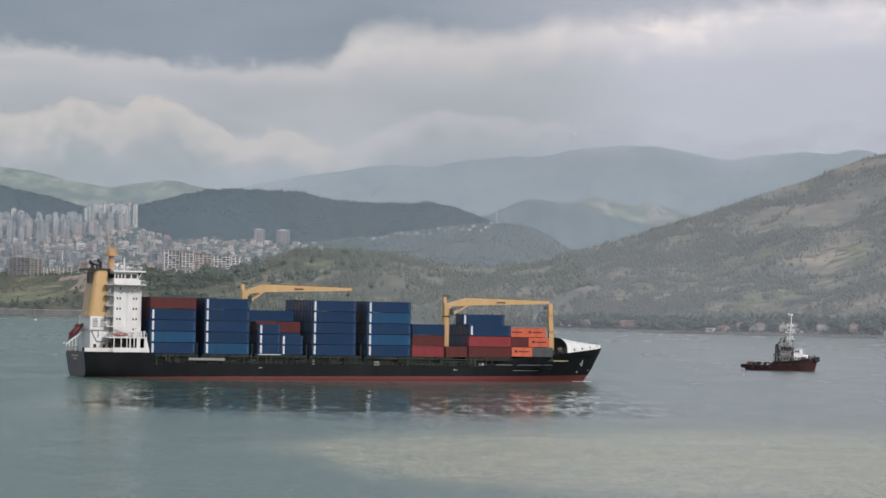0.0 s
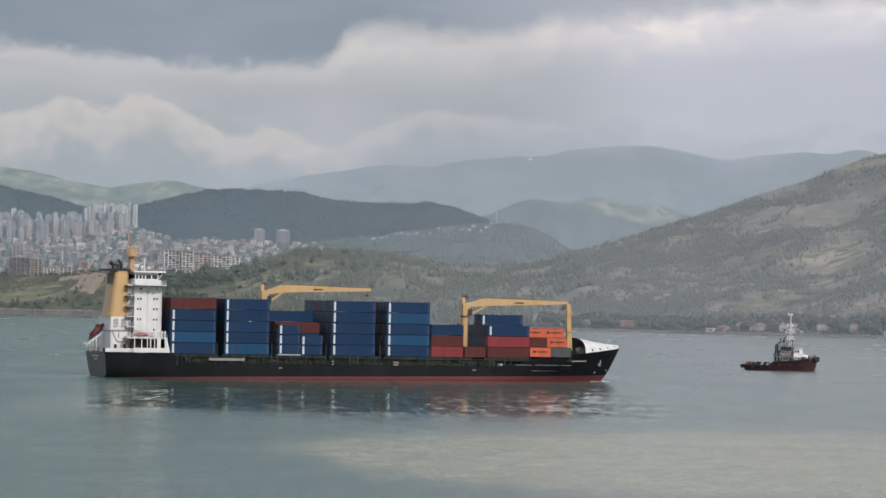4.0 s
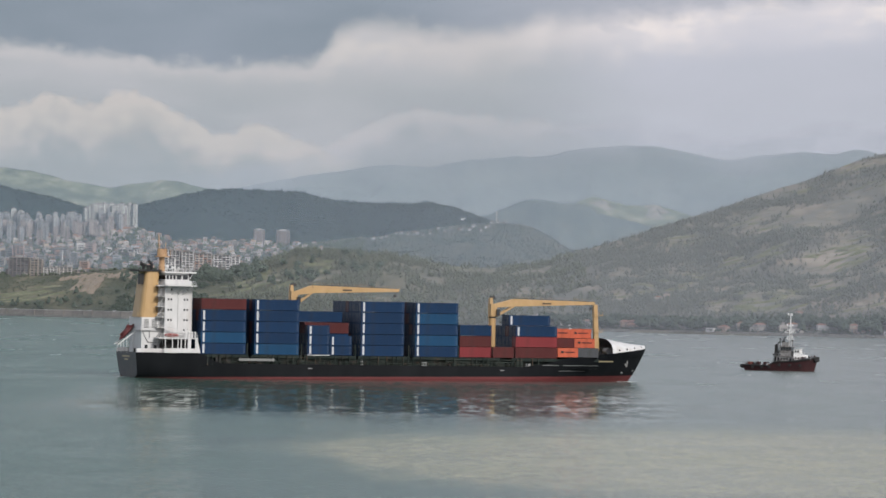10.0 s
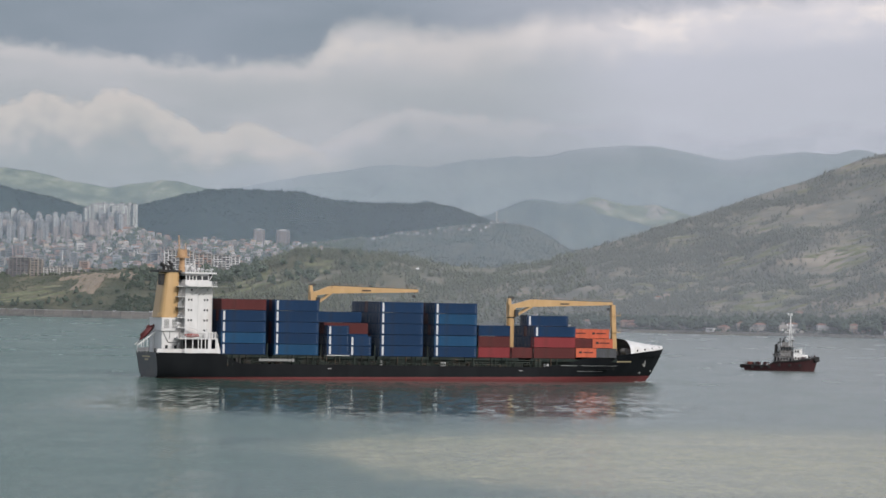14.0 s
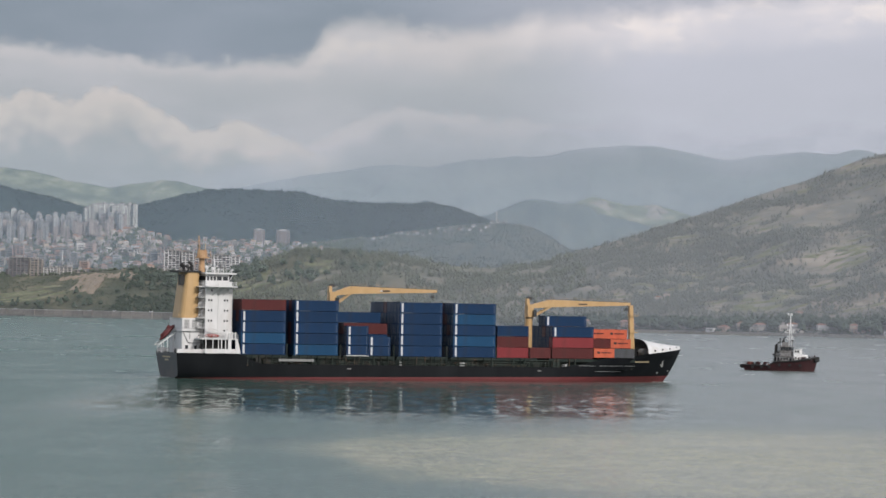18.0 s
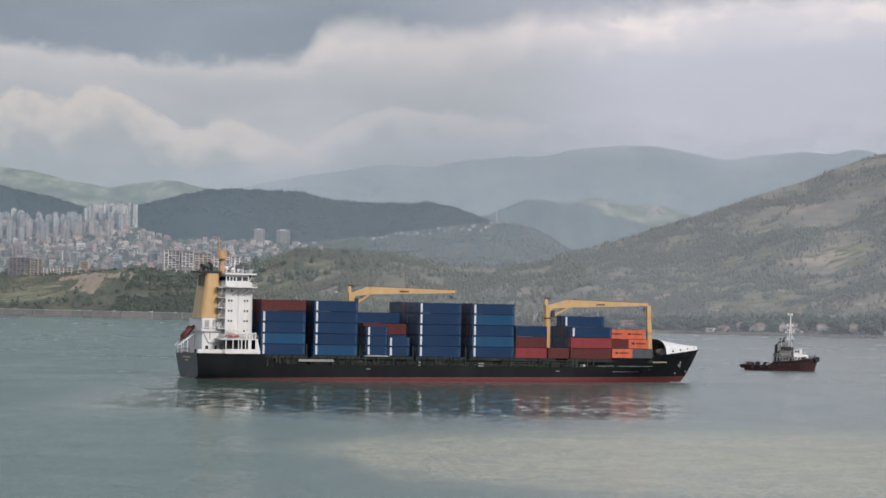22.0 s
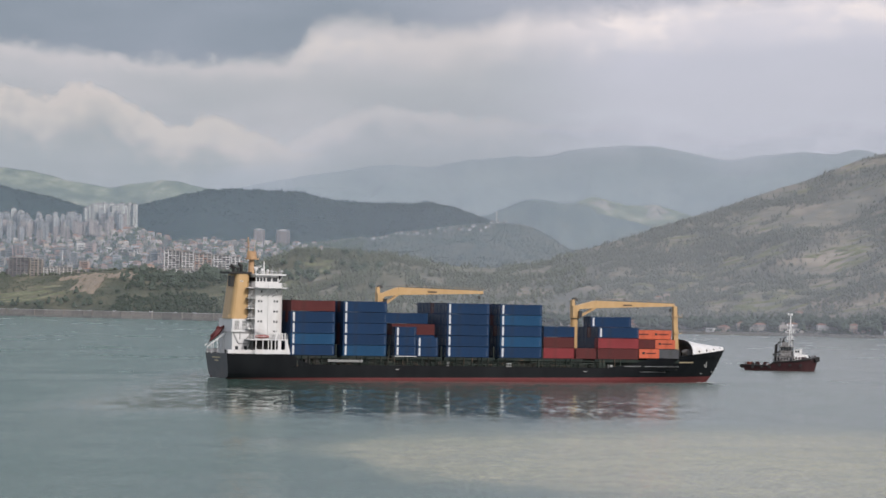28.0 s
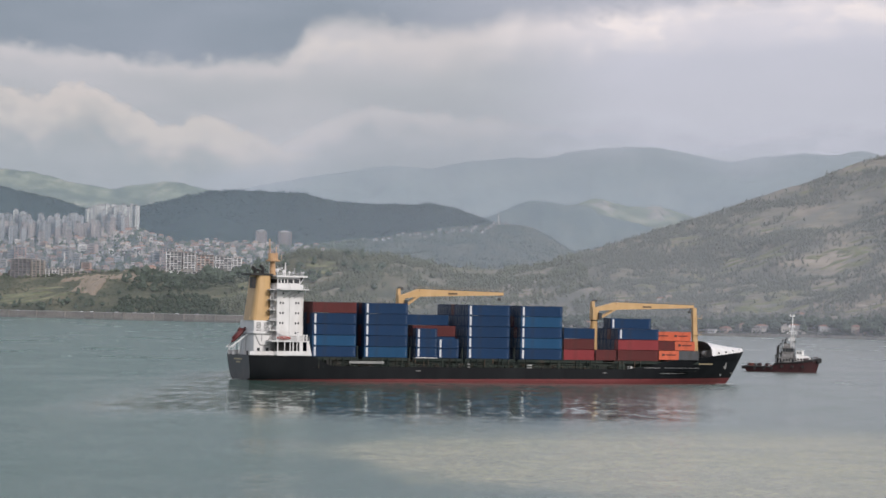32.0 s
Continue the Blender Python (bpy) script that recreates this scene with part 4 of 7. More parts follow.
for s0, z0, s1, z1 in ((7.5, 12.1, 9.0, 9.2), (9.0, 9.2, 12.0, 9.2), (9.4, 12.1, 9.4, 10.2)):
    g = Geo()
    g.tube((s0, -6.55, z0), (s1, -6.55, z1), 0.12, n=6)
    part("vent_pipe", g, M_STEEL, ship)
rail(6.9, 12.2, -6.95, 12.42)
rail(6.4, 12.0, -5.4, 15.62, M_YELLOW, 1.2)

g = Geo()
n = 20
rows = []
for z, s0, s1, w in ((15.6, 6.9, 12.4, 4.6), (19.5, 7.4, 12.4, 4.5), (27.5, 8.4, 12.4, 4.2)):
    ring = []
    for i in range(n + 1):
        a = 2 * math.pi * i / n
        cx, cy = math.copysign(abs(math.cos(a)) ** 0.45, math.cos(a)), math.copysign(abs(math.sin(a)) ** 0.45, math.sin(a))
        ring.append(((s0 + s1) / 2 + cx * (s1 - s0) / 2, -1.2 + cy * w, z))
    rows.append(ring)
g.grid(rows)
g.add(rows[-1][:-1], [tuple(range(n))])
part("funnel", g, M_YELLOW, ship, "ochre yellow funnel", smooth=False)
simple("funnel_cap", M_BLACK, "black funnel top plate", (6.5, 12.6, -5.6, 3.2, 27.45, 27.95))
simple("funnel_vent", M_BLACK, "black louvre in the funnel", (7.2, 8.3, -4.3, -2.2, 24.1, 26.9))
for s, y, r, h in ((8.6, -2.6, 0.34, 2.0), (9.6, -3.2, 0.28, 1.3), (10.8, -2.2, 0.42, 2.4), (9.2, 0.2, 0.3, 1.6), (11.4, 0.4, 0.28, 1.2)):
    g = Geo()
    g.tube((s, y, 27.9), (s, y, 27.9 + h * 0.7), r)
    g.tube((s, y, 27.9 + h * 0.65), (s - 0.9, y, 27.9 + h), r, r * 0.9)
    part("exhaust_pipe", g, M_BLACK, ship)

# accommodation tower and bridge
simple("accommodation_tower", M_WHITE, "tall white accommodation block", (12.9, 20.2, -8.25, 8.25, 6.4, 24.0))
simple("stair_trunk", M_WHITE, "", (12.0, 12.9, -5.0, 5.0, 6.4, 24.0))
for k in range(6):
    z = 10.4 + k * 2.68
    simple("stair_landing", M_WHITE, "", (11.0, 12.95, -8.2, 8.2, z - 0.12, z + 0.06))
    rail(11.05, 12.9, -8.15, z + 0.06, step=0.9)
    g = Geo()
    g.beam((11.1, -7.4, z - 2.5), (12.7, -7.4, z - 0.1), 0.6, 0.12)
    part("stair_flight", g, M_STEEL, ship)
for z in (12.1, 14.75, 17.4, 20.05, 22.6):
    for s in (13.6, 14.35, 17.9, 18.65):
        if z > 22 and s in (13.6, 17.9) or z < 12.5 and s < 15:
            continue
        simple("window", M_GLASS, "", (s, s + 0.42, -8.27, -8.2, z, z + 0.55))
    for y in (-6.2, -4.0, -1.8, 0.4, 2.6, 4.8):
        simple("window", M_GLASS, "", (20.15, 20.22, y, y + 0.5, z, z + 0.6))
for s in (14.6, 16.2, 17.6):
    g = Geo()
    g.beam((s, -8.3, 21.6), (s + 1.3, -11.0, 23.7), 0.12, 0.22)
    part("wing_bracket", g, M_WHITE, ship)
simple("bridge_deck", M_WHITE, "white bridge deck with open wings", (12.6, 20.6, -11.3, 11.3, 23.75, 24.0))
for y in (-11.35, 11.2):
    simple("wing_bulwark", M_WHITE, "white bridge wing bulwark", (15.4, 19.0, y, y + 0.15, 23.75, 25.2))
rail(17.7, 20.5, -10.4, 24.0, step=0.8)
g = Geo()
g.box(12.9, 19.3, -7.9, 7.9, 24.0, 25.5)
g.box(13.0, 19.2, -7.8, 7.8, 26.6, 27.1)
part("wheelhouse", g, M_WHITE, ship, "white wheelhouse")
simple("wheelhouse_glazing", M_GLASS, "dark band of bridge windows", (13.1, 19.35, -7.82, 7.82, 25.5, 26.6))
for s in (13.0, 13.9, 14.8, 15.7, 17.3, 19.0):
    simple("window_post", M_WHITE, "", (s, s + 0.26, -7.9, -7.75, 25.5, 26.6))
g = Geo()
g.add([(19.36, -7.7, 25.5), (19.36, 7.7, 25.5), (20.3, 7.7, 27.08), (20.3, -7.7, 27.08), (19.3, -7.7, 25.5), (19.3, 7.7, 25.5), (19.3, 7.7, 27.08), (19.3, -7.7, 27.08)],
      [(0, 1, 2, 3), (4, 0, 3, 7), (1, 5, 6, 2), (3, 2, 6, 7)])
part("raked_window", g, M_GLASS, ship, "forward-raked dark bridge windows")
for y in (-7.8, -5.2, -2.6, 0.0, 2.6, 5.2, 7.8):
    g = Geo()
    g.beam((19.4, y, 25.45), (20.36, y, 27.08), 0.16, 0.16)
    part("window_mullion", g, M_WHITE, ship)
simple("wheelhouse_roof", M_WHITE, "", (12.5, 21.0, -8.9, 8.9, 27.1, 27.5))
for s, y, h in ((13.4, -6.4, 2.6), (19.6, -7.6, 1.5), (18.9, -4.0, 2.1), (16.1, -7.9, 1.2), (14.9, 5.0, 3.2)):
    g = Geo()
    g.tube((s, y, 27.5), (s, y, 27.5 + h), 0.06, 0.03, n=5)
    part("whip_aerial", g, M_WHITE, ship)
for s, y in ((17.0, -8.4), (19.9, -8.2)):
    g = Geo()
    g.tube((s, y, 27.5), (s, y, 28.1), 0.1, n=6)
    g.box(s - 0.25, s + 0.35, y - 0.25, y + 0.25, 28.1, 28.55)
    part("searchlight", g, M_STEEL, ship)
g = Geo()
for k in range(9):
    g.box(12.4, 12.9, -8.2, -5.0, 8.0 + k * 1.9, 8.06 + k * 1.9)
part("stair_shade", g, M_STEEL, ship)
for s0, s1, z in ((13.0, 20.0, 11.6), (13.0, 20.0, 23.4)):
    g = Geo()
    g.tube((s0, -8.32, z), (s1, -8.32, z), 0.05, n=5)
    part("handrail", g, M_STEEL, ship)
for s, z0, z1 in ((16.4, 10.4, 23.7), (20.05, 10.4, 23.7)):
    g = Geo()
    g.tube((s, -8.33, z0), (s, -8.33, z1), 0.07, n=6)
    part("downpipe", g, M_WHITE, ship)
rail(12.8, 19.8, -8.3, 27.4, step=1.2, high=0.9)
for s, y, r, z in ((15.6, -5.0, 0.45, 28.3), (18.2, -2.0, 0.35, 28.2), (16.8, 4.0, 0.5, 28.6)):
    g = Geo()
    g.tube((s, y, 27.4), (s, y, z), 0.12)
    g.ball((s, y, z + r * 0.6), r, r, r)
    part("radome", g, M_WHITE, ship, "white satellite dome", smooth=True)
g = Geo()
g.tube((17.4, -1.0, 27.4), (17.4, -1.0, 31.0), 0.28, 0.14)
part("signal_pole", g, M_WHITE, ship, "white signal pole")
g = Geo()
g.tube((14.2, 0, 24.0), (14.2, 0, 31.4), 1.05, 0.7)
mast = part("radar_mast", g, M_TAN, ship, "rust-streaked tan radar mast")
for name, geo_args in (("mast_platform", (12.6, 16.0, -1.7, 1.7, 31.3, 31.6)), ("mast_box", (13.0, 15.5, -1.3, 1.3, 31.6, 33.5))):
    g = Geo()
    x0, x1, y0, y1, z0, z1 = geo_args
    g.tube(((x0 + x1) / 2, 0, z0), ((x0 + x1) / 2, 0, z1), (x1 - x0) * 0.56, (x1 - x0) * (0.56 if z1 < 32 else 0.5), n=14)
    part(name, g, M_TAN, mast)
for a, b, r in (((13.4, 0, 33.4), (13.2, 0, 37.2), 0.16), ((15.1, 0, 33.4), (15.1, 0, 35.2), 0.1), ((12.6, -1.6, 31.6), (12.6, -1.6, 33.2), 0.06), ((16.0, -1.6, 31.6), (16.0, -1.6, 33.2), 0.06)):
    g = Geo()
    g.tube(a, b, r, n=6)
    part("mast_pole", g, M_TAN, mast)
for z, w in ((34.4, 1.6), (35.6, 1.0)):
    g = Geo()
    g.box(13.1, 13.35, -w, w, z, z + 0.16)
    part("yard", g, M_TAN, mast)
g = Geo()
g.box(16.2, 16.5, -1.6, 1.4, 29.4, 29.7)
g.box(14.8, 16.6, -0.2, 0.2, 29.1, 29.4)
part("radar_scanner", g, M_WHITE, mast, "white radar bar")

# boats
M_BOAT = surface("dark_red_boat_paint", rgb(0.065, 0.014, 0.016), rgb(0.10, 0.022, 0.022), 1.0, 0.45)
g = Geo()
g.ball((0, 0, 0), 2.9, 0.9, 0.62, n=16, k=9)
g.box(-2.0, 1.9, -0.62, 0.62, 0.25, 0.85, taper=0.2)
g.box(0.6, 1.7, -0.45, 0.45, 0.8, 1.2, taper=0.15)
boat = part("lifeboat", g, M_BOAT, ship, "dark red free-fall lifeboat on a white ramp", smooth=True, at=pose(5.4, 0.8, 11.7, 0, -46, 0))
for y in (-0.9, 2.5):
    g = Geo()
    g.beam((2.6, y, 8.4), (8.2, y, 12.6), 0.22, 0.3)
    for s in (3.4, 5.0, 6.6, 8.0):
        g.beam((s, y, 6.4), (s, y, 9.0 + (s - 3.4) * 0.75), 0.16, 0.16)
    part("boat_ramp", g, M_WHITE, ship)
g = Geo()
g.ball((0, 0, 0), 2.1, 0.75, 0.55, n=12, k=6)
part("rescue_boat", g, M_RED, ship, "red rescue boat on the boat deck", smooth=True, at=pose(14.3, -10.2, 11.1))
g = Geo()
g.beam((12.6, -10.3, 13.8), (18.6, -10.3, 11.6), 0.3, 0.35)
g.beam((18.0, -10.3, 10.4), (18.3, -10.3, 12.6), 0.4, 0.4)
part("boat_davit", g, M_WHITE, ship)
for s in (18.9, 19.8, 20.6):
    g = Geo()
    g.tube((s, -10.2, 10.4), (s, -10.2, 11.7), 0.22, n=8)
    g.ball((s, -10.2, 11.8), 0.34, 0.34, 0.3)
    part("ventilator", g, M_WHITE, ship)
rail(11.0, 21.0, -11.1, 10.42)
for s in (5.4, 7.2, 9.0):
    g = Geo()
    g.tube((s, -7.0, 6.4), (s, -7.0, 7.6), 0.28)
    g.tube((s + 0.8, -7.0, 6.4), (s + 0.8, -7.0, 7.6), 0.28)
    part("bollard", g, M_BLACK, ship)


# cranes
def crane(s, y, z_foot, z_top, tip_s, tip_z, knee_s, knee_z):
    g = Geo()
    g.tube((s, y, z_foot), (s, y, z_top - 5.0), 0.98, 0.95, n=16)
    g.tube((s, y, z_top - 5.1), (s, y, z_top - 4.8), 1.15, 1.15, n=16)
    post = part("crane_post", g, M_YELLOW, ship, "ochre yellow crane column")
    g = Geo()
    g.tube((s, y, z_top - 5.45), (s, y, z_top - 5.1), 1.02, 1.02, n=16)
    part("slewing_ring", g, M_BLACK, post)
    g = Geo()
    g.box(s - 0.85, s + 0.95, y - 1.1, y + 1.1, z_top - 4.8, z_top - 1.6)
    g.box(s - 1.05, s - 0.1, y - 0.7, y + 0.7, z_top - 1.7, z_top, taper=0.12)
    part("crane_house", g, M_YELLOW, post)
    g = Geo()
    g.box(s - 0.8, s + 0.8, y - 0.5, y + 0.5, z_top - 0.3, z_top + 0.5, taper=0.2)
    part("sheave_head", g, M_BLACK, post)
    for dy in (-0.75, 0.75):
        g = Geo()
        root = (s + 0.9, y + dy, z_top - 2.1)
        g.beam(root, (knee_s, y + dy, knee_z - 1.0), 0.45, 1.0, wide2=0.5, high2=2.05)
        g.beam((knee_s, y + dy, knee_z - 1.0), (tip_s, y + dy * 0.45, tip_z - 0.35), 0.5, 2.05, wide2=0.35, high2=0.75)
        g.beam((s + 0.9, y + dy, z_top - 5.0), (knee_s, y + dy, knee_z - 1.9), 0.3, 0.4)
        part("jib_girder", g, M_YELLOW, post, "ochre yellow jib girder")
    g = Geo()
    for f in (0.05, 0.25, 0.45, 0.65, 0.85):
        x = knee_s + (tip_s - knee_s) * f
        w = 0.75 * (1 - 0.55 * f)
        g.box(x, x + 0.3, y - w, y + w, knee_z - 1.3, knee_z - 0.9)
    part("jib_brace", g, M_YELLOW, post)
    g = Geo()
    g.tube((tip_s - 0.5, y - 0.5, tip_z - 0.4), (tip_s - 0.5, y + 0.5, tip_z - 0.4), 0.5, n=10)
    part("tip_sheave", g, M_BLACK, post)
    g = Geo()
    mx = knee_s + (tip_s - knee_s) * 0.34
    g.box(mx, mx + 2.6, y - 0.96, y - 0.86, knee_z - 1.25, knee_z - 0.9)
    part("lettering", g, M_BLACK, post, "dark bar of lettering")
    g = Geo()
    for dx in (-0.22, 0.22):
        g.tube((s - 1.12, y + dx, z_foot + 2.6), (s - 1.12, y + dx, z_top - 1.6), 0.035, n=4)
    for k in range(int((z_top - z_foot - 4.5) / 0.6)):
        g.tube((s - 1.12, y - 0.22, z_foot + 2.8 + k * 0.6), (s - 1.12, y + 0.22, z_foot + 2.8 + k * 0.6), 0.025, n=4)
    part("ladder", g, M_YELLOW, post)
    g = Geo()
    for k in range(7):
        f = k / 6
        x, z = knee_s + (tip_s - knee_s) * f, knee_z + (tip_z - knee_z) * f + 0.02
        g.tube((x, y - 0.55, z), (x, y - 0.55, z + 0.55), 0.03, n=4)
    g.tube((knee_s, y - 0.55, knee_z + 0.55), (tip_s, y - 0.55, tip_z + 0.55), 0.03, n=4)
    part("jib_rail", g, M_TAN, post)
    g = Geo()
    g.box(s + 0.6, s + 1.5, y - 1.9, y - 1.05, z_top - 4.9, z_top - 3.1)
    part("operator_cab", g, M_GLASS, post, "dark-glazed operator's cab")
    g = Geo()
    g.tube((tip_s - 0.6, y, tip_z - 0.5), (tip_s - 1.0, y, tip_z - 1.7), 0.06, n=5)
    g.box(tip_s - 1.5, tip_s - 0.6, y - 0.25, y + 0.25, tip_z - 2.2, tip_z - 1.5, taper=0.1)
    part("hook_block", g, M_BLACK, post)
    g = Geo()
    g.tube((s - 0.3, y - 0.3, z_top + 0.3), (tip_s - 0.6, y - 0.2, tip_z + 0.05), 0.05, n=4)
    part("hoist_wire", g, M_BLACK, post)


crane(50.6, 0.2, 3.5, 24.8, 80.6, 24.3, 55.8, 24.8)
crane(107.2, -1.9, 3.5, 22.5, 137.6, 21.9, 113.4, 22.3)
g = Geo()
g.beam((138.5, -1.9, 7.0), (137.9, -1.9, 21.2), 1.1, 1.5, wide2=1.0, high2=1.1)
post = part("jib_rest", g, M_YELLOW, ship, "ochre yellow jib rest post")
for z in (13.6, 18.2):
    g = Geo()
    g.box(137.4, 139.8, -3.0, -0.8, z, z + 0.14)
    for s in (137.45, 139.75):
        for y in (-2.95, -0.85):
            g.tube((s, y, z), (s, y, z + 1.0), 0.05, n=5)
    part("rest_platform", g, M_YELLOW, post)

# whaleback over the forecastle
g = Geo()
rows = []
for i in range(13):
    u = i / 12
    s = 140.2 + (154.0 - 140.2) * u
    b = float(np.interp((s - 4.4) / 150.1, U_KNOTS, B_DECK)) - 0.12
    z0 = float(np.interp(s, Z_KNOTS, Z_TOP)) - 0.05
    crown = 12.0 - 1.9 * u - 0.25 * math.sin(math.pi * u)
    row = []
    for j in range(13):
        a = math.pi * j / 12
        row.append((s, -b * math.copysign(abs(math.cos(a)) ** 0.75, math.cos(a)), z0 + (crown - z0) * math.sin(a) ** 0.8))
    rows.append(row[::-1])
g.grid(rows)
part("whaleback", g, M_WHITE, ship, "white whaleback cover over the bow", smooth=True)
for s in (142.6, 145.4, 148.4, 151.6):
    b = float(np.interp((s - 4.4) / 149.6, U_KNOTS, B_DECK)) - 0.1
    z0 = float(np.interp(s, Z_KNOTS, Z_TOP))
    g = Geo()
    g.ball((s, -b, z0 + 0.62), 0.38, 0.2, 0.3, n=10, k=6)
    part("fairlead", g, M_BLACK, ship, "dark mooring opening")
for y in (-4.0, 3.0):
    g = Geo()
    g.tube((140.9, y - 1.2, 8.4), (140.9, y + 1.2, 8.4), 0.9, n=14)
    g.box(140.2, 141.8, y - 1.6, y - 1.3, 7.0, 9.0)
    g.box(140.2, 141.8, y + 1.3, y + 1.6, 7.0, 9.0)
    part("windlass", g, M_STEEL, ship)
simple("breakwater", M_BLACK, "black breakwater plate", (136.0, 136.15, -9.2, 9.2, 7.0, 8.6))
for s, z, a in ((146.2, 5.3, 20), (144.9, 2.6, -10), (149.3, 3.1, 10)):
    k = min(1.0, z / 8.6)
    u = (s - 5) / 147.5
    y = hull_point(min(u, 1), k)[1]
    g = Geo()
    if z > 5:
        g.beam((0, 0, -1.0), (0.25, 0, 0.9), 0.3, 0.3)
        g.beam((-0.9, 0, 0.3), (0.0, 0, -1.0), 0.25, 0.3)
        part("anchor", g, M_LOUVRE, ship, "pale grey stowed anchor", at=pose(s, y - 0.25, z))
    else:
        g.tube((-0.32, 0, 0), (0.32, 0, 0.0), 0.08)
        g.tube((0, 0, -0.32), (0, 0, 0.32), 0.08)
        part("hull_mark", g, M_LOUVRE, ship, "white draught symbol", at=pose(s, y - 0.12, z))


def hull_bar(name, s0, s1, z0, z1, mat, label):
    """A painted bar that follows the shell plating."""
    g = Geo()
    rows = []
    for z in (z0, z1):
        row = []
        for i in range(9):
            s = s0 + (s1 - s0) * i / 8
            top = float(np.interp(s, Z_KNOTS, Z_TOP))
            k = z / top
            s_aft, s_fwd = 5.85 - 0.9 * k, 148.9 + 5.55 * k ** 0.8
            p = hull_point((s - s_aft) / (s_fwd - s_aft), k)
            row.append((p[0], p[1] - 0.03, z))
        rows.append(row)
    g.grid(rows)
    return part(name, g, mat, ship, label)


hull_bar("name_lettering", 134.9, 140.9, 5.5, 5.85, M_NAME, "yellowed bar of a painted name")
hull_bar("rubbing_mark", 118.0, 136.0, 4.45, 4.56, M_STEEL, "")
hull_bar("rubbing_mark", 123.0, 131.5, 2.95, 3.05, M_STEEL, "")
hull_bar("pilot_mark", 51.0, 52.1, 2.9, 3.08, M_STEEL, "worn white pilot mark")
hull_bar("pilot_mark", 105.6, 106.7, 2.9, 3.08, M_STEEL, "worn white pilot mark")
for y0, y1, z in ((-3.4, 3.4, 5.2), (-1.6, 1.6, 4.4)):
    g = Geo()
    g.box(4.83 + (6.6 - z) * 0.136, 5.05 + (6.6 - z) * 0.136, y0, y1, z, z + 0.4)
    part("stern_lettering", g, M_NAME, ship, "faded bar of lettering")

# thin foam at the stem and under the counter
M_FOAM = surface("white_water_foam", rgb(0.20, 0.23, 0.23), rgb(0.34, 0.37, 0.37), 0.5, 0.7)
frng = random.Random(21)
for s, y, n0 in ((149.0, 0.0, 10), (146.0, -2.2, 8), (4.2, -1.0, 7)):
    g = Geo()
    for k in range(n0):
        g.ball((s + frng.uniform(-1.2, 3.2), y + frng.uniform(-1.4, 1.4), 0.02), frng.uniform(0.25, 0.9), frng.uniform(0.15, 0.4), 0.09, n=6, k=3)
    part("foam", g, M_FOAM, ship, "thin white foam at the waterline")

# hatches, coamings, stanchions and clutter along the deck edge
for s0, s1 in ((22.6, 34.6), (36.0, 49.2), (50.4, 64.4), (65.4, 79.6), (80.6, 93.8), (94.0, 105.6), (109.6, 122.4), (122.6, 135.4)):
    fore = s0 > 122
    b = 9.0 if fore else 9.9
    simple("hatch_coaming", M_DECK, "", (s0, s1, -b, b, 3.5, 5.5))
    simple("hatch_cover", M_DECK, "dark green hatch cover", (s0 - 0.2, s1 + 0.2, -11.15 if not fore else -10.2, 11.15 if not fore else 10.2, 5.5, 6.34))
drng = random.Random(9)
s = 23.6
while s < 117:
    simple("stanchion", M_DECKLIGHT if drng.random() < 0.6 else M_DECK, "", (s, s + 0.17, -11.6, -11.3, 3.5, 6.34 if drng.random() < 0.6 else 5.1))
    s += drng.uniform(1.1, 2.6)
s = 26.0
while s < 116:
    w, h = drng.uniform(0.5, 2.4), drng.uniform(0.4, 1.7)
    simple("deck_locker", drng.choice((M_DECKLIGHT, M_DECK, M_STEEL, M_DECK, M_BLACK)), "", (s, s + w, -11.0, -10.3, 3.9, 3.9 + h))
    s += w + drng.uniform(0.8, 3.4)
rail(27.5, 112.0, -11.85, 4.0, M_DECKLIGHT, 1.0, 2.0)
for z, y in ((4.5, -11.2), (5.15, -11.1), (5.75, -11.25)):
    s = 28.0
    while s < 108:
        w = drng.uniform(5, 15)
        g = Geo()
        g.tube((s, y, z), (s + w, y, z), 0.11, n=8)
        part("deck_pipe", g, drng.choice((M_DECKLIGHT, M_DECK, M_DECK)), ship)
        s += w + drng.uniform(0.5, 5)
g = Geo()
g.box(32.0, 41.6, -12.05, -11.85, 4.75, 5.4)
g.tube((41.3, -12.2, 5.07), (41.3, -11.8, 5.07), 0.42, n=12)
part("gangway", g, M_LOUVRE, ship, "pale stowed gangway ladder")
simple("loading_platform", M_WHITE, "white platform below the short containers", (50.9, 57.2, -11.5, -9.0, 6.36, 6.53))
for s in (34.3, 49.2, 64.2, 79.3, 94.0 - 0.45):
    g = Geo()
    for y in (-11.2, -3.7, 3.7, 11.0):
        g.box(s, s + 0.3, y, y + 0.25, 3.5, 9.2)
    g.box(s, s + 0.32, -11.2, 11.2, 9.2, 9.35)
    part("lashing_bridge", g, M_DECK, ship)

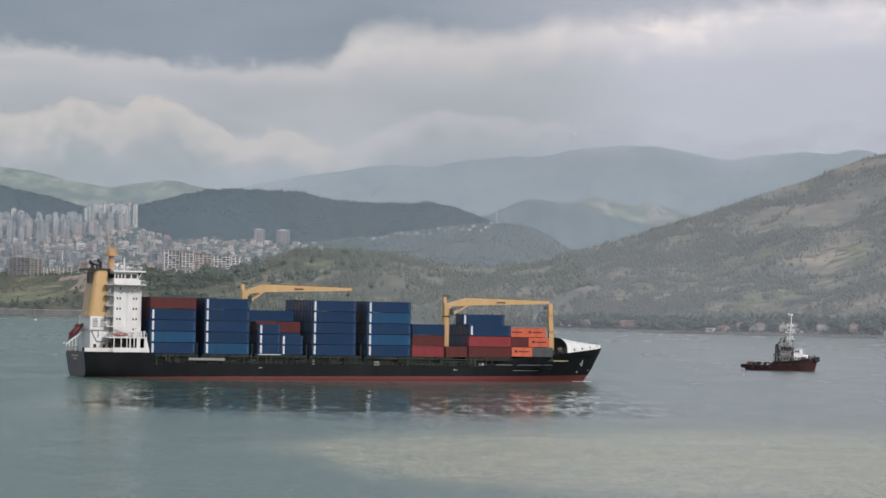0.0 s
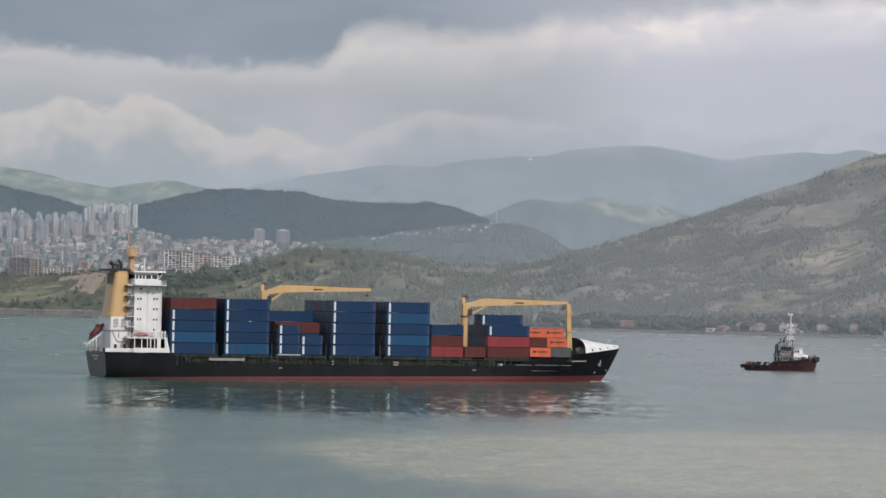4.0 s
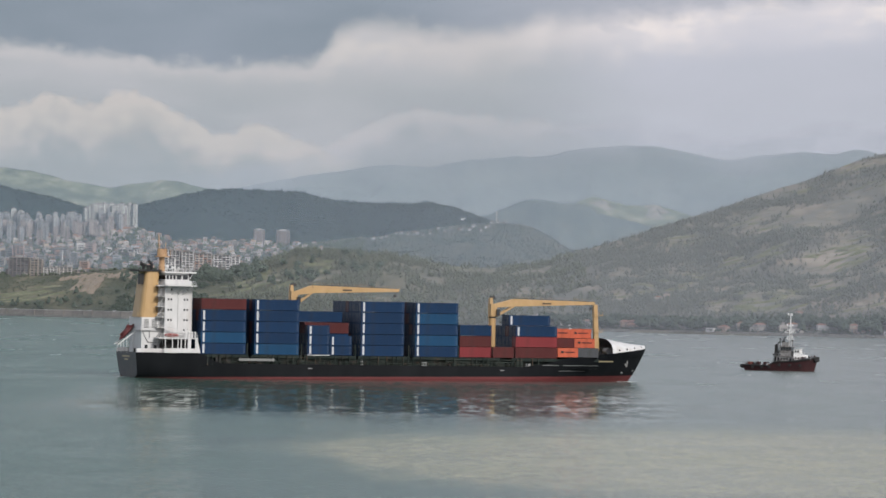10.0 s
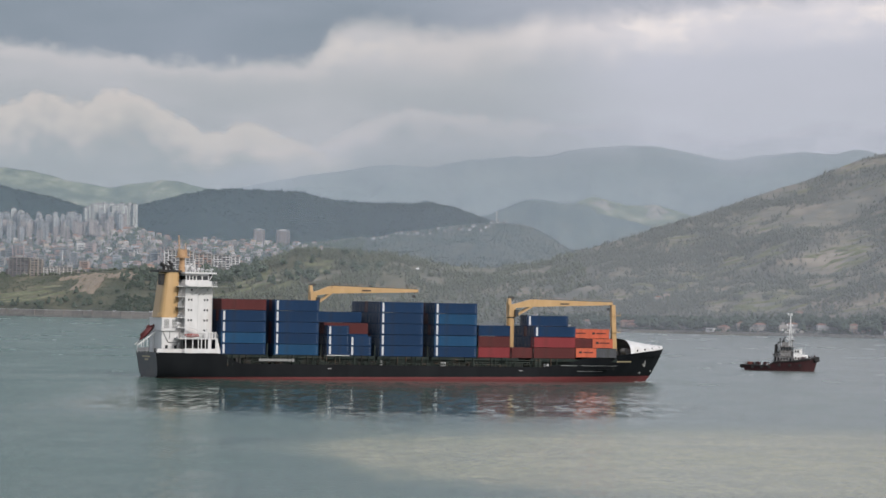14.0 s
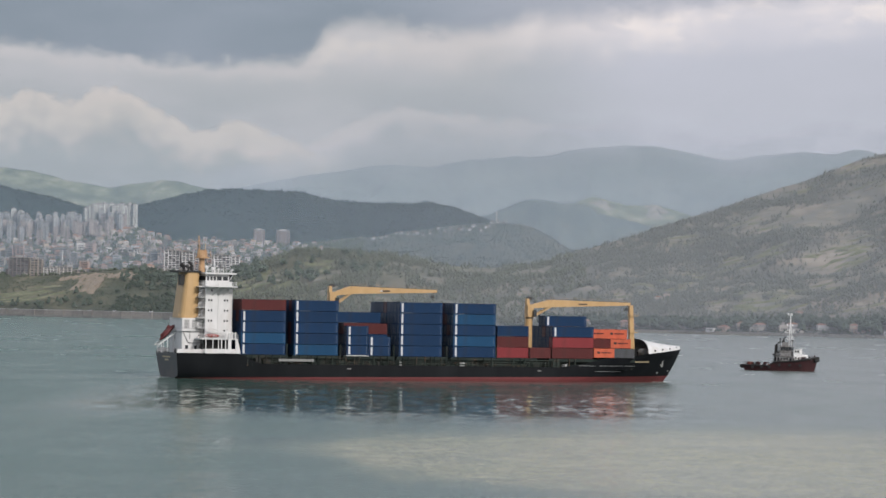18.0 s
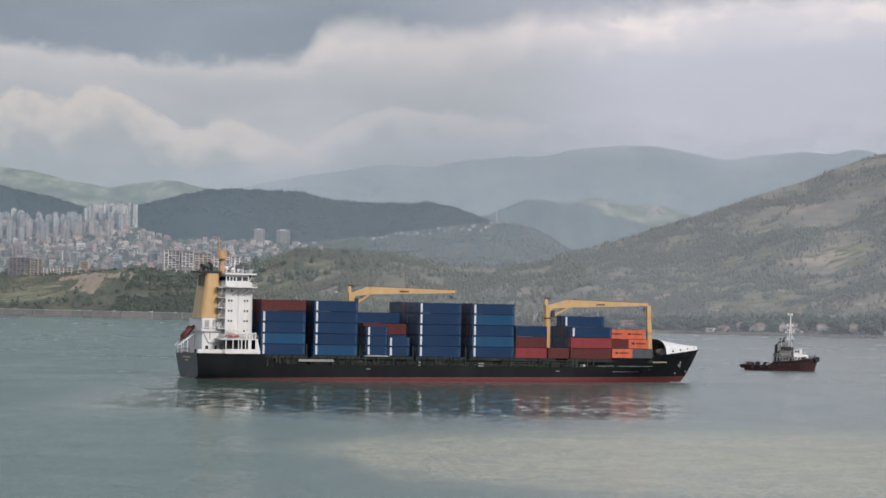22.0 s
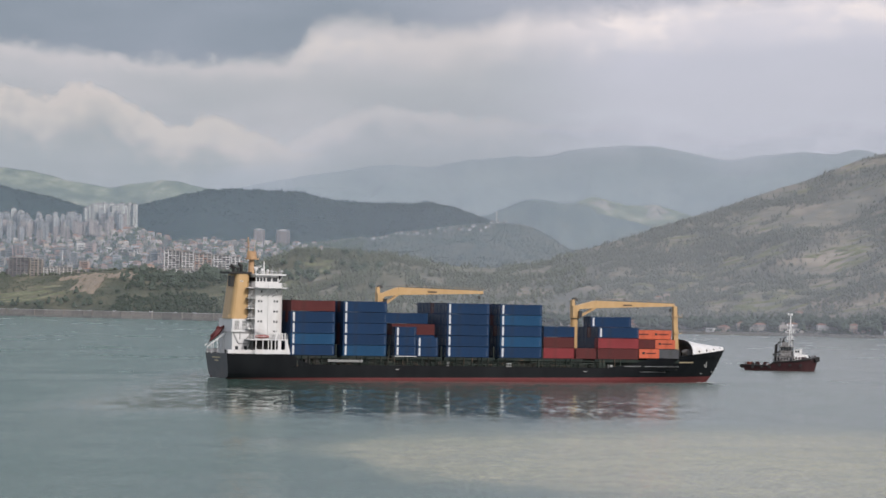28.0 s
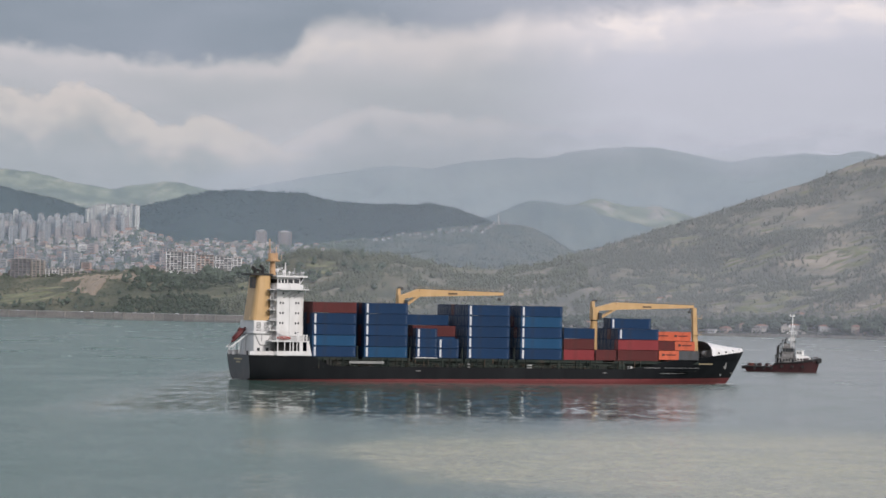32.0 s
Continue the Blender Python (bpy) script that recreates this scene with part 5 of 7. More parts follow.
# ------------------------------------------------------------------ tug
M_TUG = surface("dark_red_tug_paint", rgb(0.026, 0.0085, 0.010), rgb(0.044, 0.013, 0.015), 1.2, 0.55, stain=rgb(0.014, 0.010, 0.010), stain_size=2.2, stain_amount=0.85)
M_TUGGREY = surface("soot_stained_grey_paint", rgb(0.09, 0.09, 0.09), rgb(0.24, 0.235, 0.23), 0.8, 0.6, stain=rgb(0.035, 0.026, 0.022), stain_size=1.2, stain_amount=0.9)
# sunlight on the front house and mast, put into a brighter white
M_BRIGHT = surface("sunlit_white_tug_paint", rgb(0.60, 0.60, 0.59), rgb(0.70, 0.70, 0.69), 0.8, 0.45, stain=rgb(0.42, 0.38, 0.34), stain_size=2.0, stain_amount=0.3)
tug = thing("harbour_tug", "dark red harbour tug with white wheelhouse and tall mast", "tugboat", m=pose(119.4, 995, 0, 0, 0, -22))
tug.scale = (0.9, 0.9, 0.95)
TU = (0, .1, .3, .6, .8, .9, .96, 1)
TB = (3.6, 4.2, 4.5, 4.5, 4.0, 3.0, 1.7, 0.2)


def tug_shell(k0, k1, steps):
    g = Geo()
    for side in (1, -1):
        rows = []
        for j in range(steps + 1):
            k = k0 + (k1 - k0) * j / steps
            row = []
            for i in range(41):
                u = i / 40
                s = -17.0 + 1.2 * (1 - max(k, 0)) + u * (27.6 + 1.6 * max(k, 0) - 1.2 * (1 - max(k, 0)))
                top = float(np.interp(s, (-17, -6, -4.4, 4, 12), (2.2, 2.1, 3.5, 3.9, 5.3)))
                b = float(np.interp(u, TU, TB)) * (0.82 + 0.18 * max(k, 0))
                row.append((s, -b * side, top * k if k > 0 else 3 * k))
            rows.append(row if side == 1 else row[::-1])
        g.grid(rows)
    return g


part("hull", tug_shell(-0.4, 1.0, 6), M_TUG, tug, "dark red tug hull", smooth=True)
for s0, s1, b, z in ((-16.9, -4.0, 3.4, 1.6), (-5.0, 10.5, 3.3, 3.1)):
    g = Geo()
    g.box(s0, s1 - 3 if s0 > -10 else s1, -b, b, z - 0.1, z)
    part("deck", g, M_TUG, tug)
g = Geo()
edge = []
for i in range(25):
    u = i / 24
    s = -17.0 + u * 29.2
    top = float(np.interp(s, (-17, -6, -4.4, 4, 12), (2.2, 2.1, 3.5, 3.9, 5.3)))
    edge.append((s, -float(np.interp(u, TU, TB)), top - 0.25))
for side in (1, -1):
    for a, b in zip(edge, edge[1:]):
        r = 0.26 if a[0] < 3 else 0.44
        g.tube((a[0], a[1] * side, a[2]), (b[0], b[1] * side, b[2]), r, n=6)
part("rubber_fender", g, M_BLACK, tug, "black rubber fender round the gunwale")
g = Geo()
g.tube((-17.2, -2.6, 1.5), (-17.2, 2.6, 1.5), 0.7, n=10)
part("stern_fender", g, M_BLACK, tug)
g = Geo()
g.tube((11.0, -1.8, 3.9), (12.2, 0, 4.2), 0.6, n=8)
g.tube((12.2, 0, 4.2), (11.0, 1.8, 3.9), 0.6, n=8)
part("bow_fender", g, M_BLACK, tug)
for s in (-12.5, -9.0, -6.0, -2.0, 2.0, 6.0):
    g = Geo()
    g.tube((s, -4.62, 1.3 if s < -5 else 2.2), (s, -4.3, 1.3 if s < -5 else 2.2), 0.55, n=10)
    part("tyre_fender", g, M_BLACK, tug)
g = Geo()
g.box(-4.6, 2.1, -2.9, 2.9, 3.1, 5.3)
g.box(-4.9, 2.3, -3.2, 3.2, 5.3, 5.45)
house = part("deckhouse", g, M_TUGGREY, tug, "soot-stained grey tug deckhouse")
for s, w, z0, z1 in ((-4.2, 0.7, 3.3, 5.0), (-2.9, 0.6, 4.1, 4.8), (-1.8, 0.6, 4.1, 4.8), (-0.7, 0.6, 4.1, 4.8), (0.5, 0.8, 3.3, 5.0)):
    g = Geo()
    g.box(s, s + w, -2.96, -2.88, z0, z1)
    part("window", g, M_GLASS, house)
g = Geo()
g.add([(2.12, -2.9, 3.1), (8.0, -2.3, 3.1), (8.0, 2.3, 3.1), (2.12, 2.9, 3.1), (2.12, -2.8, 6.3), (6.4, -2.3, 5.9), (6.4, 2.3, 5.9), (2.12, 2.8, 6.3)],
      [(3, 2, 1, 0), (4, 5, 6, 7), (0, 1, 5, 4), (1, 2, 6, 5), (2, 3, 7, 6), (3, 0, 4, 7)])
g.box(1.9, 4.4, -2.3, 2.3, 6.25, 8.0, taper=0.18)
g.box(2.0, 4.6, -2.5, 2.5, 7.95, 8.1)
front = part("front_house", g, M_BRIGHT, tug, "bright white front house in two tiers")
for s, y, w, z0, z1 in ((2.6, -2.92, 0.55, 4.5, 5.2), (3.8, -2.8, 0.55, 4.5, 5.2), (5.0, -2.68, 0.55, 4.5, 5.2), (2.4, -2.34, 0.6, 6.8, 7.5), (3.4, -2.34, 0.6, 6.8, 7.5)):
    g = Geo()
    g.box(s, s + w, y, y + 0.3, z0, z1)
    part("window", g, M_GLASS, front)
g = Geo()
g.box(-3.3, 0.9, -2.1, 2.1, 5.45, 7.4)
wh = part("wheelhouse", g, M_TUGGREY, tug, "grey tug wheelhouse with a dark window band")
g = Geo()
g.add([(-3.2, -2.0, 7.4), (0.8, -2.0, 7.4), (0.8, 2.0, 7.4), (-3.2, 2.0, 7.4), (-3.5, -2.25, 8.7), (1.15, -2.25, 8.7), (1.15, 2.25, 8.7), (-3.5, 2.25, 8.7)],
      [(3, 2, 1, 0), (4, 5, 6, 7), (0, 1, 5, 4), (1, 2, 6, 5), (2, 3, 7, 6), (3, 0, 4, 7)])
part("glazing", g, M_GLASS, wh)
g = Geo()
g.box(-3.8, 1.5, -2.5, 2.5, 8.7, 8.95)
part("roof", g, M_TUGGREY, wh)
for s in (-3.2, -2.2, -1.2, -0.2, 0.8):
    g = Geo()
    g.beam((s, -2.02, 7.4), (s + (s + 1.2) * 0.08, -2.28, 8.7), 0.14, 0.14)
    part("window_post", g, M_TUGGREY, wh)
g = Geo()
g.box(-3.0, -0.4, -1.3, 1.3, 8.95, 10.4, taper=0.15)
part("monitor_platform", g, M_TUGGREY, wh, "grey equipment box on the roof")
for s, y in ((-5.4, -1.4), (-5.4, 1.4)):
    g = Geo()
    g.tube((s, y, 3.1), (s, y, 9.4), 0.36, 0.32, n=8)
    part("exhaust_stack", g, M_BLACK, tug, "black exhaust stack")
g = Geo()
g.tube((-2.6, 0.6, 10.4), (-2.6, 0.6, 12.0), 0.3)
g.tube((-2.6, 0.6, 11.9), (-1.5, 0.3, 12.4), 0.2, 0.12)
g.box(-3.1, -2.1, -0.4, 1.2, 10.4, 11.0)
part("fire_monitor", g, M_BLACK, tug, "dark fire monitor on the roof")
g = Geo()
for a, b in ((-0.6, -0.5), (-0.6, 0.5), (0.75, 0.0)):
    g.tube((0.1 + a, b, 8.9), (0.1 + a * 0.35, b * 0.35, 16.6), 0.13, 0.10, n=6)
for k in range(7):
    z0, z1 = 9.4 + k, 10.4 + k
    f0, f1 = 1 - 0.65 * (z0 - 8.9) / 7.7, 1 - 0.65 * (z1 - 8.9) / 7.7
    g.tube((0.1 - 0.6 * f0, -0.5 * f0, z0), (0.1 + 0.75 * f1, 0, z1), 0.06, n=4)
    g.tube((0.1 + 0.75 * f0, 0, z0), (0.1 - 0.6 * f1, 0.5 * f1, z1), 0.06, n=4)
    g.tube((0.1 - 0.6 * f0, 0.5 * f0, z0), (0.1 - 0.6 * f1, -0.5 * f1, z1), 0.06, n=4)
g.tube((0.1, 0, 16.4), (0.1, 0, 20.9), 0.2, 0.10)
tm = part("mast", g, M_BRIGHT, tug, "grey-white lattice mast")
for z, w in ((11.4, 1.3), (13.8, 1.9), (16.4, 1.3), (20.2, 0.9)):
    g = Geo()
    g.box(-w * 0.8, w * 0.85, -w, w, z, z + 0.18)
    for s in (-w * 0.75, w * 0.8):
        g.tube((s, -w, z), (s, -w, z + 0.8), 0.06, n=4)
        g.box(s - 0.18, s + 0.18, -w - 0.15, -w + 0.15, z + 0.3, z + 0.75)
    part("cross_tree", g, M_BRIGHT, tm)
for z, w in ((12.4, 1.2), (14.7, 1.5)):
    g = Geo()
    g.box(-w + 0.3, w + 0.3, -0.75, -0.55, z, z + 0.22)
    part("radar_bar", g, M_BRIGHT, tm)
# bulwark rail and gear along the bow, hoses and gear on the after deck
for k in range(9):
    s = 3.4 + k * 0.95
    u = (s + 17) / 29.2
    b = float(np.interp(u, TU, TB)) - 0.2
    z = float(np.interp(s, (-17, -6, -4.4, 4, 12), (2.2, 2.1, 3.5, 3.9, 5.3)))
    g = Geo()
    g.tube((s, -b, z - 0.2), (s, -b, z + 0.95), 0.07, n=5)
    g.box(s - 0.3, s + 0.35, -b - 0.1, -b + 0.2, z + 0.3 + 0.25 * (k % 2), z + 0.75)
    part("bulwark_post", g, M_TUG if k % 3 else M_BLACK, tug)
grng = random.Random(17)
M_GEAR = surface("faded_red_deck_gear", rgb(0.12, 0.035, 0.028), rgb(0.19, 0.06, 0.045), 0.8, 0.6, stain=rgb(0.05, 0.03, 0.025), stain_size=1.5, per_object=0.35)
for k in range(16):
    s, y, w, h = grng.uniform(-16, -5.5), grng.uniform(-3.0, 2.0), grng.uniform(0.4, 1.3), grng.uniform(0.5, 1.5)
    g = Geo()
    if k % 3:
        g.box(s, s + w, y, y + 0.9, 1.6, 1.6 + h, taper=0.08)
    else:
        g.tube((s, y - 0.5, 1.6 + h * 0.5), (s, y + 0.6, 1.6 + h * 0.5), h * 0.5, n=10)
    part("deck_gear", g, grng.choice((M_GEAR, M_GEAR, M_TUG, M_BLACK, M_STEEL)), tug)
for s, y, w in ((-8.2, 0, 1.3), (-11.4, 0.4, 0.9), (8.2, 0, 1.2)):
    g = Geo()
    z = 1.6 if s < 0 else 3.1
    g.tube((s, y - w, z + 0.9), (s, y + w, z + 0.9), 0.7, n=12)
    g.box(s - 0.8, s + 0.8, y - w - 0.2, y - w, z, z + 1.4)
    g.box(s - 0.8, s + 0.8, y + w, y + w + 0.2, z, z + 1.4)
    part("towing_winch", g, M_TUG, tug)
for s in (6.6, 7.6, 9.4):
    g = Geo()
    g.tube((s, -2.6, 3.1), (s, -2.6, 5.2), 0.12, n=6)
    g.box(s - 0.3, s + 0.3, -2.8, -2.4, 4.6, 5.2)
    part("deck_fitting", g, M_TUG, tug)
g = Geo()
g.tube((-15.5, -2.6, 1.6), (-15.5, 2.6, 1.6), 0.1)
for y in (-2.4, 0, 2.4):
    g.tube((-15.5, y, 1.6), (-15.5, y, 3.0), 0.14)
g.tube((-15.5, -2.5, 3.0), (-15.5, 2.5, 3.0), 0.14)
part("tow_gantry", g, M_TUG, tug)
for s, z0, z1, r in ((-3.2, 3.1, 8.8, 0.14), (-4.2, 3.1, 7.0, 0.12), (-4.8, 3.1, 9.8, 0.09), (-3.7, 5.5, 7.6, 0.2), (-4.0, 5.45, 10.6, 0.14), (1.3, 8.9, 11.4, 0.1), (-3.4, 8.9, 11.8, 0.1), (-6.0, 1.6, 6.2, 0.12)):
    g = Geo()
    g.tube((s, -1.6, z0), (s, -1.6, z1), r, n=6)
    g.box(s - 0.35, s + 0.35, -2.0, -1.2, z1 - 0.5, z1)
    part("vent_post", g, M_BLACK, tug)
for s0, s1, y, z in ((-4.8, 2.0, -3.1, 5.45), (2.2, 6.2, -2.3, 6.0), (-3.7, 1.4, -2.4, 8.95), (-4.4, 9.0, -3.4, 3.9)):
    g = Geo()
    for k in range(7):
        s = s0 + (s1 - s0) * k / 6
        g.tube((s, y, z), (s, y, z + 0.9), 0.05, n=5)
    g.tube((s0, y, z + 0.9), (s1, y, z + 0.9), 0.05, n=5)
    part("railing", g, M_STEEL, tug)

# the superstructure stands a little forward of midships
for ob in tug.children:
    if ob.name.split(".")[0] in ("deckhouse", "front_house", "wheelhouse", "exhaust_stack", "fire_monitor", "mast", "vent_post", "railing"):
        ob.location.x += 1.1

# ------------------------------------------------------------------ shore
def land_z(x, y):
    """Height of the land at one place."""
    zs = [float(NEAR.height(x, y))] if y < 3640 else []
    if y > 3560:
        zs.append(float(TOWN.height(x, y)))
    return max(zs)


M_STONE = surface("weathered_sea_wall_stone", rgb(0.17, 0.155, 0.14), rgb(0.25, 0.23, 0.21), 2.5, 0.85, stain=rgb(0.16, 0.15, 0.13), stain_size=14, stain_amount=0.6, bump=0.1, per_object=0.12)
M_PARAPET = surface("pale_parapet_stone", rgb(0.38, 0.37, 0.35), rgb(0.48, 0.47, 0.45), 2.0, 0.85, stain=rgb(0.22, 0.21, 0.19), stain_size=7)
M_ROCK = surface("dark_wet_rock", rgb(0.12, 0.12, 0.115), rgb(0.20, 0.195, 0.18), 1.5, 0.7, bump=0.3, per_object=0.25)
M_ROAD = surface("shore_road_asphalt", rgb(0.05, 0.05, 0.052), rgb(0.075, 0.075, 0.075), 3.0, 0.85)

wall = thing("sea_wall", "long weathered stone retaining wall along the shore road", "wall", kind="structure")
N_WALL = 46
for i in range(N_WALL):
    xa, xb = -640 + i * 12.0, -640 + (i + 1) * 12.0
    ya, yb = float(shore_y(xa)) - 3, float(shore_y(xb)) - 3
    for z0, z1, out, nm, mt in ((-1.0, 1.9, 3.6, "footing", M_ROCK), (1.9, 7.4, 0.0, "wall_panel", M_STONE)):
        g = Geo()
        p = []
        for z, lean in ((z0, 0.7), (z1, 0.0)):
            p += [(xa + 0.15, ya - out - lean, z), (xb - 0.15, yb - out - lean, z), (xb - 0.15, yb + 2, z), (xa + 0.15, ya + 2, z)]
        g.add(p, [(3, 2, 1, 0), (4, 5, 6, 7), (0, 1, 5, 4), (1, 2, 6, 5), (2, 3, 7, 6), (3, 0, 4, 7)])
        part(nm, g, mt, wall)
    if i % 3 == 0:
        g = Geo()
        g.box(xa - 0.7, xa + 0.7, ya - 1.6, ya + 1.0, 0.5, 8.2)
        part("pier", g, M_STONE, wall)
    g = Geo()
    g.add([(xa, ya - 0.4, 7.4), (xb, yb - 0.4, 7.4), (xb, yb + 0.1, 7.4), (xa, ya + 0.1, 7.4), (xa, ya - 0.4, 8.0), (xb, yb - 0.4, 8.0), (xb, yb + 0.1, 8.0), (xa, ya + 0.1, 8.0)],
          [(4, 5, 6, 7), (0, 1, 5, 4), (2, 3, 7, 6)])
    part("parapet", g, M_PARAPET, wall)
g = Geo()
xs = np.linspace(-640, -88, 60)
ys = shore_y(xs)
g.grid([[(float(x), float(y) - 1.0, 7.45) for x, y in zip(xs, ys)], [(float(x), float(y) + 9.0, 7.5) for x, y in zip(xs, ys)]])
thing("road", "asphalt shore road behind the sea wall", "road", geo=g, material=M_ROAD, kind="structure")

g = Geo()
rr = random.Random(31)
for i in range(900):
    x = rr.uniform(-90, 560)
    y = float(shore_y(x)) - rr.uniform(-1.5, 2.5)
    r = rr.uniform(0.7, 2.1)
    g.ball((x, y, rr.uniform(0.0, 1.1)), r * rr.uniform(0.8, 1.6), r, r * rr.uniform(0.5, 0.9), n=5, k=3)
thing("shore_rocks", "dark wet boulders along the waterline", "rocks", geo=g, material=M_ROCK, kind="stuff")

# ------------------------------------------------------------------ vehicles on the shore road
CAR_PAINT = [surface(nm, rgb(*c), rgb(*(min(1, v * 1.1) for v in c)), 1.0, 0.3) for nm, c in
             (("white_car_paint", (0.75, 0.75, 0.75)), ("silver_car_paint", (0.42, 0.43, 0.45)), ("dark_car_paint", (0.05, 0.055, 0.06)))]


def make_car(mat, word):
    c = thing("parked_car", f"{word} car on the shore road", "car", "cars on the shore road")
    g = Geo()
    g.box(-2.1, 2.1, -0.85, 0.85, 0.35, 0.95, taper=0.06)
    part("body", g, mat, c)
    g = Geo()
    g.box(-1.5, 1.0, -0.75, 0.75, 0.95, 1.5, taper=0.22)
    part("cabin", g, M_GLASS, c)
    for x in (-1.3, 1.3):
        for y in (-0.8, 0.62):
            g = Geo()
            g.tube((x, y, 0.33), (x, y + 0.18, 0.33), 0.33, n=10)
            part("wheel", g, M_BLACK, c)
    return c


cars = [make_car(m, w) for m, w in zip(CAR_PAINT, ("white", "silver", "dark"))]
for i, x in enumerate((-512, -486, -463, -405, -392, -372, -361, -340, -318, -289, -266, -251)):
    y = float(shore_y(x))
    m = pose(x, y + 3.0, 7.5, 0, 0, -41 + 180 * (i % 2))
    if i < 3:
        cars[i].matrix_basis = m
    else:
        copy_thing(cars[(i * 7) % 3 if i % 4 else 0], m)

# ------------------------------------------------------------------ town
def wall_paint(name, r, g, b):
    r, g, b = r * 0.72, g * 0.68, b * 0.65
    return surface(name, rgb(r * 0.9, g * 0.9, b * 0.9), rgb(r, g, b), 4.0, 0.85, stain=rgb(r * 0.6, g * 0.58, b * 0.55), stain_size=9, stain_amount=0.5, per_object=0.34, stretch=(1, 1, 0.4))


WALLS = [wall_paint("cream_render", 0.42, 0.40, 0.37), wall_paint("white_render", 0.58, 0.58, 0.57), wall_paint("pinkish_render", 0.44, 0.365, 0.34), wall_paint("ochre_render", 0.46, 0.40, 0.34),
         wall_paint("grey_concrete", 0.33, 0.33, 0.33), wall_paint("pale_blue_grey_render", 0.44, 0.47, 0.50)]
WALL_WORDS = ("cream", "white", "pinkish", "ochre", "grey", "pale blue-grey")
M_TILE = surface("red_clay_roof_tile", rgb(0.21, 0.115, 0.085), rgb(0.29, 0.165, 0.125), 1.2, 0.85, stain=rgb(0.18, 0.12, 0.09), stain_size=5, per_object=0.2)
M_ROOF = surface("grey_flat_roof", rgb(0.16, 0.155, 0.15), rgb(0.26, 0.25, 0.24), 3.0, 0.9, per_object=0.4)


def facade(name, r, g, b, bay, floor):
    """A far facade: rows of dark window openings in a rendered wall."""
    m = surface(name, rgb(r * 0.9, g * 0.9, b * 0.9), rgb(r, g, b), 5.0, 0.85, per_object=0.25)
    n, l = m.node_tree.nodes, m.node_tree.links
    bsdf = n["Principled BSDF"]
    src = bsdf.inputs["Base Color"].links[0].from_socket
    co = n.new("ShaderNodeTexCoord")
    sp = n.new("ShaderNodeSeparateXYZ")
    l.new(co.outputs["Object"], sp.inputs[0])

    def op(kind, a, b=0.0):
        k = n.new("ShaderNodeMath")
        k.operation = kind
        for i, v in enumerate((a, b)):
            if isinstance(v, bpy.types.NodeSocket):
                l.new(v, k.inputs[i])
            else:
                k.inputs[i].default_value = v
        return k.outputs[0]

    along = op("ADD", sp.outputs["X"], sp.outputs["Y"])
    fx = op("FRACT", op("DIVIDE", along, bay))
    fz = op("FRACT", op("DIVIDE", sp.outputs["Z"], floor))
    hole = op("MULTIPLY", op("MULTIPLY", op("GREATER_THAN", fx, 0.3), op("LESS_THAN", fx, 0.75)), op("MULTIPLY", op("GREATER_THAN", fz, 0.35), op("LESS_THAN", fz, 0.8)))
    k = n.new("ShaderNodeMix")
    k.data_type = "RGBA"
    l.new(hole, k.inputs["Factor"])
    l.new(src, k.inputs["A"])
    k.inputs["B"].default_value = rgb(0.06, 0.066, 0.075)
    l.new(k.outputs["Result"], bsdf.inputs["Base Color"])
    return m


TOWERS = [facade("pale_tower_facade", 0.40, 0.40, 0.38, 2.3, 2.2), facade("grey_tower_facade", 0.27, 0.275, 0.28, 2.1, 2.2), facade("pinkish_tower_facade", 0.31, 0.275, 0.26, 2.4, 2.2),
          facade("dull_tower_facade", 0.17, 0.145, 0.14, 3.0, 2.6)]
TOWER_WORDS = ("pale", "grey", "pinkish", "dull reddish-grey")


def make_house(wide, deep, high, mat, word, pitched):
    h = thing("house", f"{word} {'tiled' if pitched else 'flat-roofed'} town house on the slope", "house", "houses of the hillside town")
    g = Geo()
    g.box(-wide / 2, wide / 2, -deep / 2, deep / 2, -6, high)
    part("wall", g, mat, h)
    g = Geo()
    if pitched:
        e, r = 0.5, min(deep, wide) * 0.24
        w, d = wide / 2 + e, deep / 2 + e
        k = w - d * 0.8 if wide > deep else w * 0.35
        g.add([(-w, -d, high), (w, -d, high), (w, d, high), (-w, d, high), (-k, 0, high + r), (k, 0, high + r)],
              [(0, 1, 5, 4), (1, 2, 5), (2, 3, 4, 5), (3, 0, 4), (3, 2, 1, 0)])
    else:
        g.box(-wide / 2 - 0.2, wide / 2 + 0.2, -deep / 2 - 0.2, deep / 2 + 0.2, high, high + 0.5)
        g.box(-1.4, 1.4, -1.0, 1.6, high + 0.5, high + 2.4)
    part("roof", g, M_TILE if pitched else M_ROOF, h)
    floors = max(1, int(high / 3.0))
    for f in range(floors):
        if floors > 2:
            g = Geo()
            g.box(-wide * 0.36, wide * 0.36, -deep / 2 - 0.06, -deep / 2 + 0.02, f * 3.0 + 1.1, f * 3.0 + 2.2)
            part("window_band", g, M_PANE, h)
            g = Geo()
            g.box(-wide * 0.42, wide * 0.42, -deep / 2 - 1.1, -deep / 2 - 0.07, f * 3.0 - 0.1, f * 3.0 + 0.75)
            part("balcony", g, mat, h)
        else:
            for x in (-0.28, 0.0, 0.28):
                g = Geo()
                g.box(x * wide - 0.6, x * wide + 0.6, -deep / 2 - 0.06, -deep / 2 + 0.02, f * 3.0 + 0.9, f * 3.0 + 2.2)
                part("window", g, M_PANE, h)
    return h


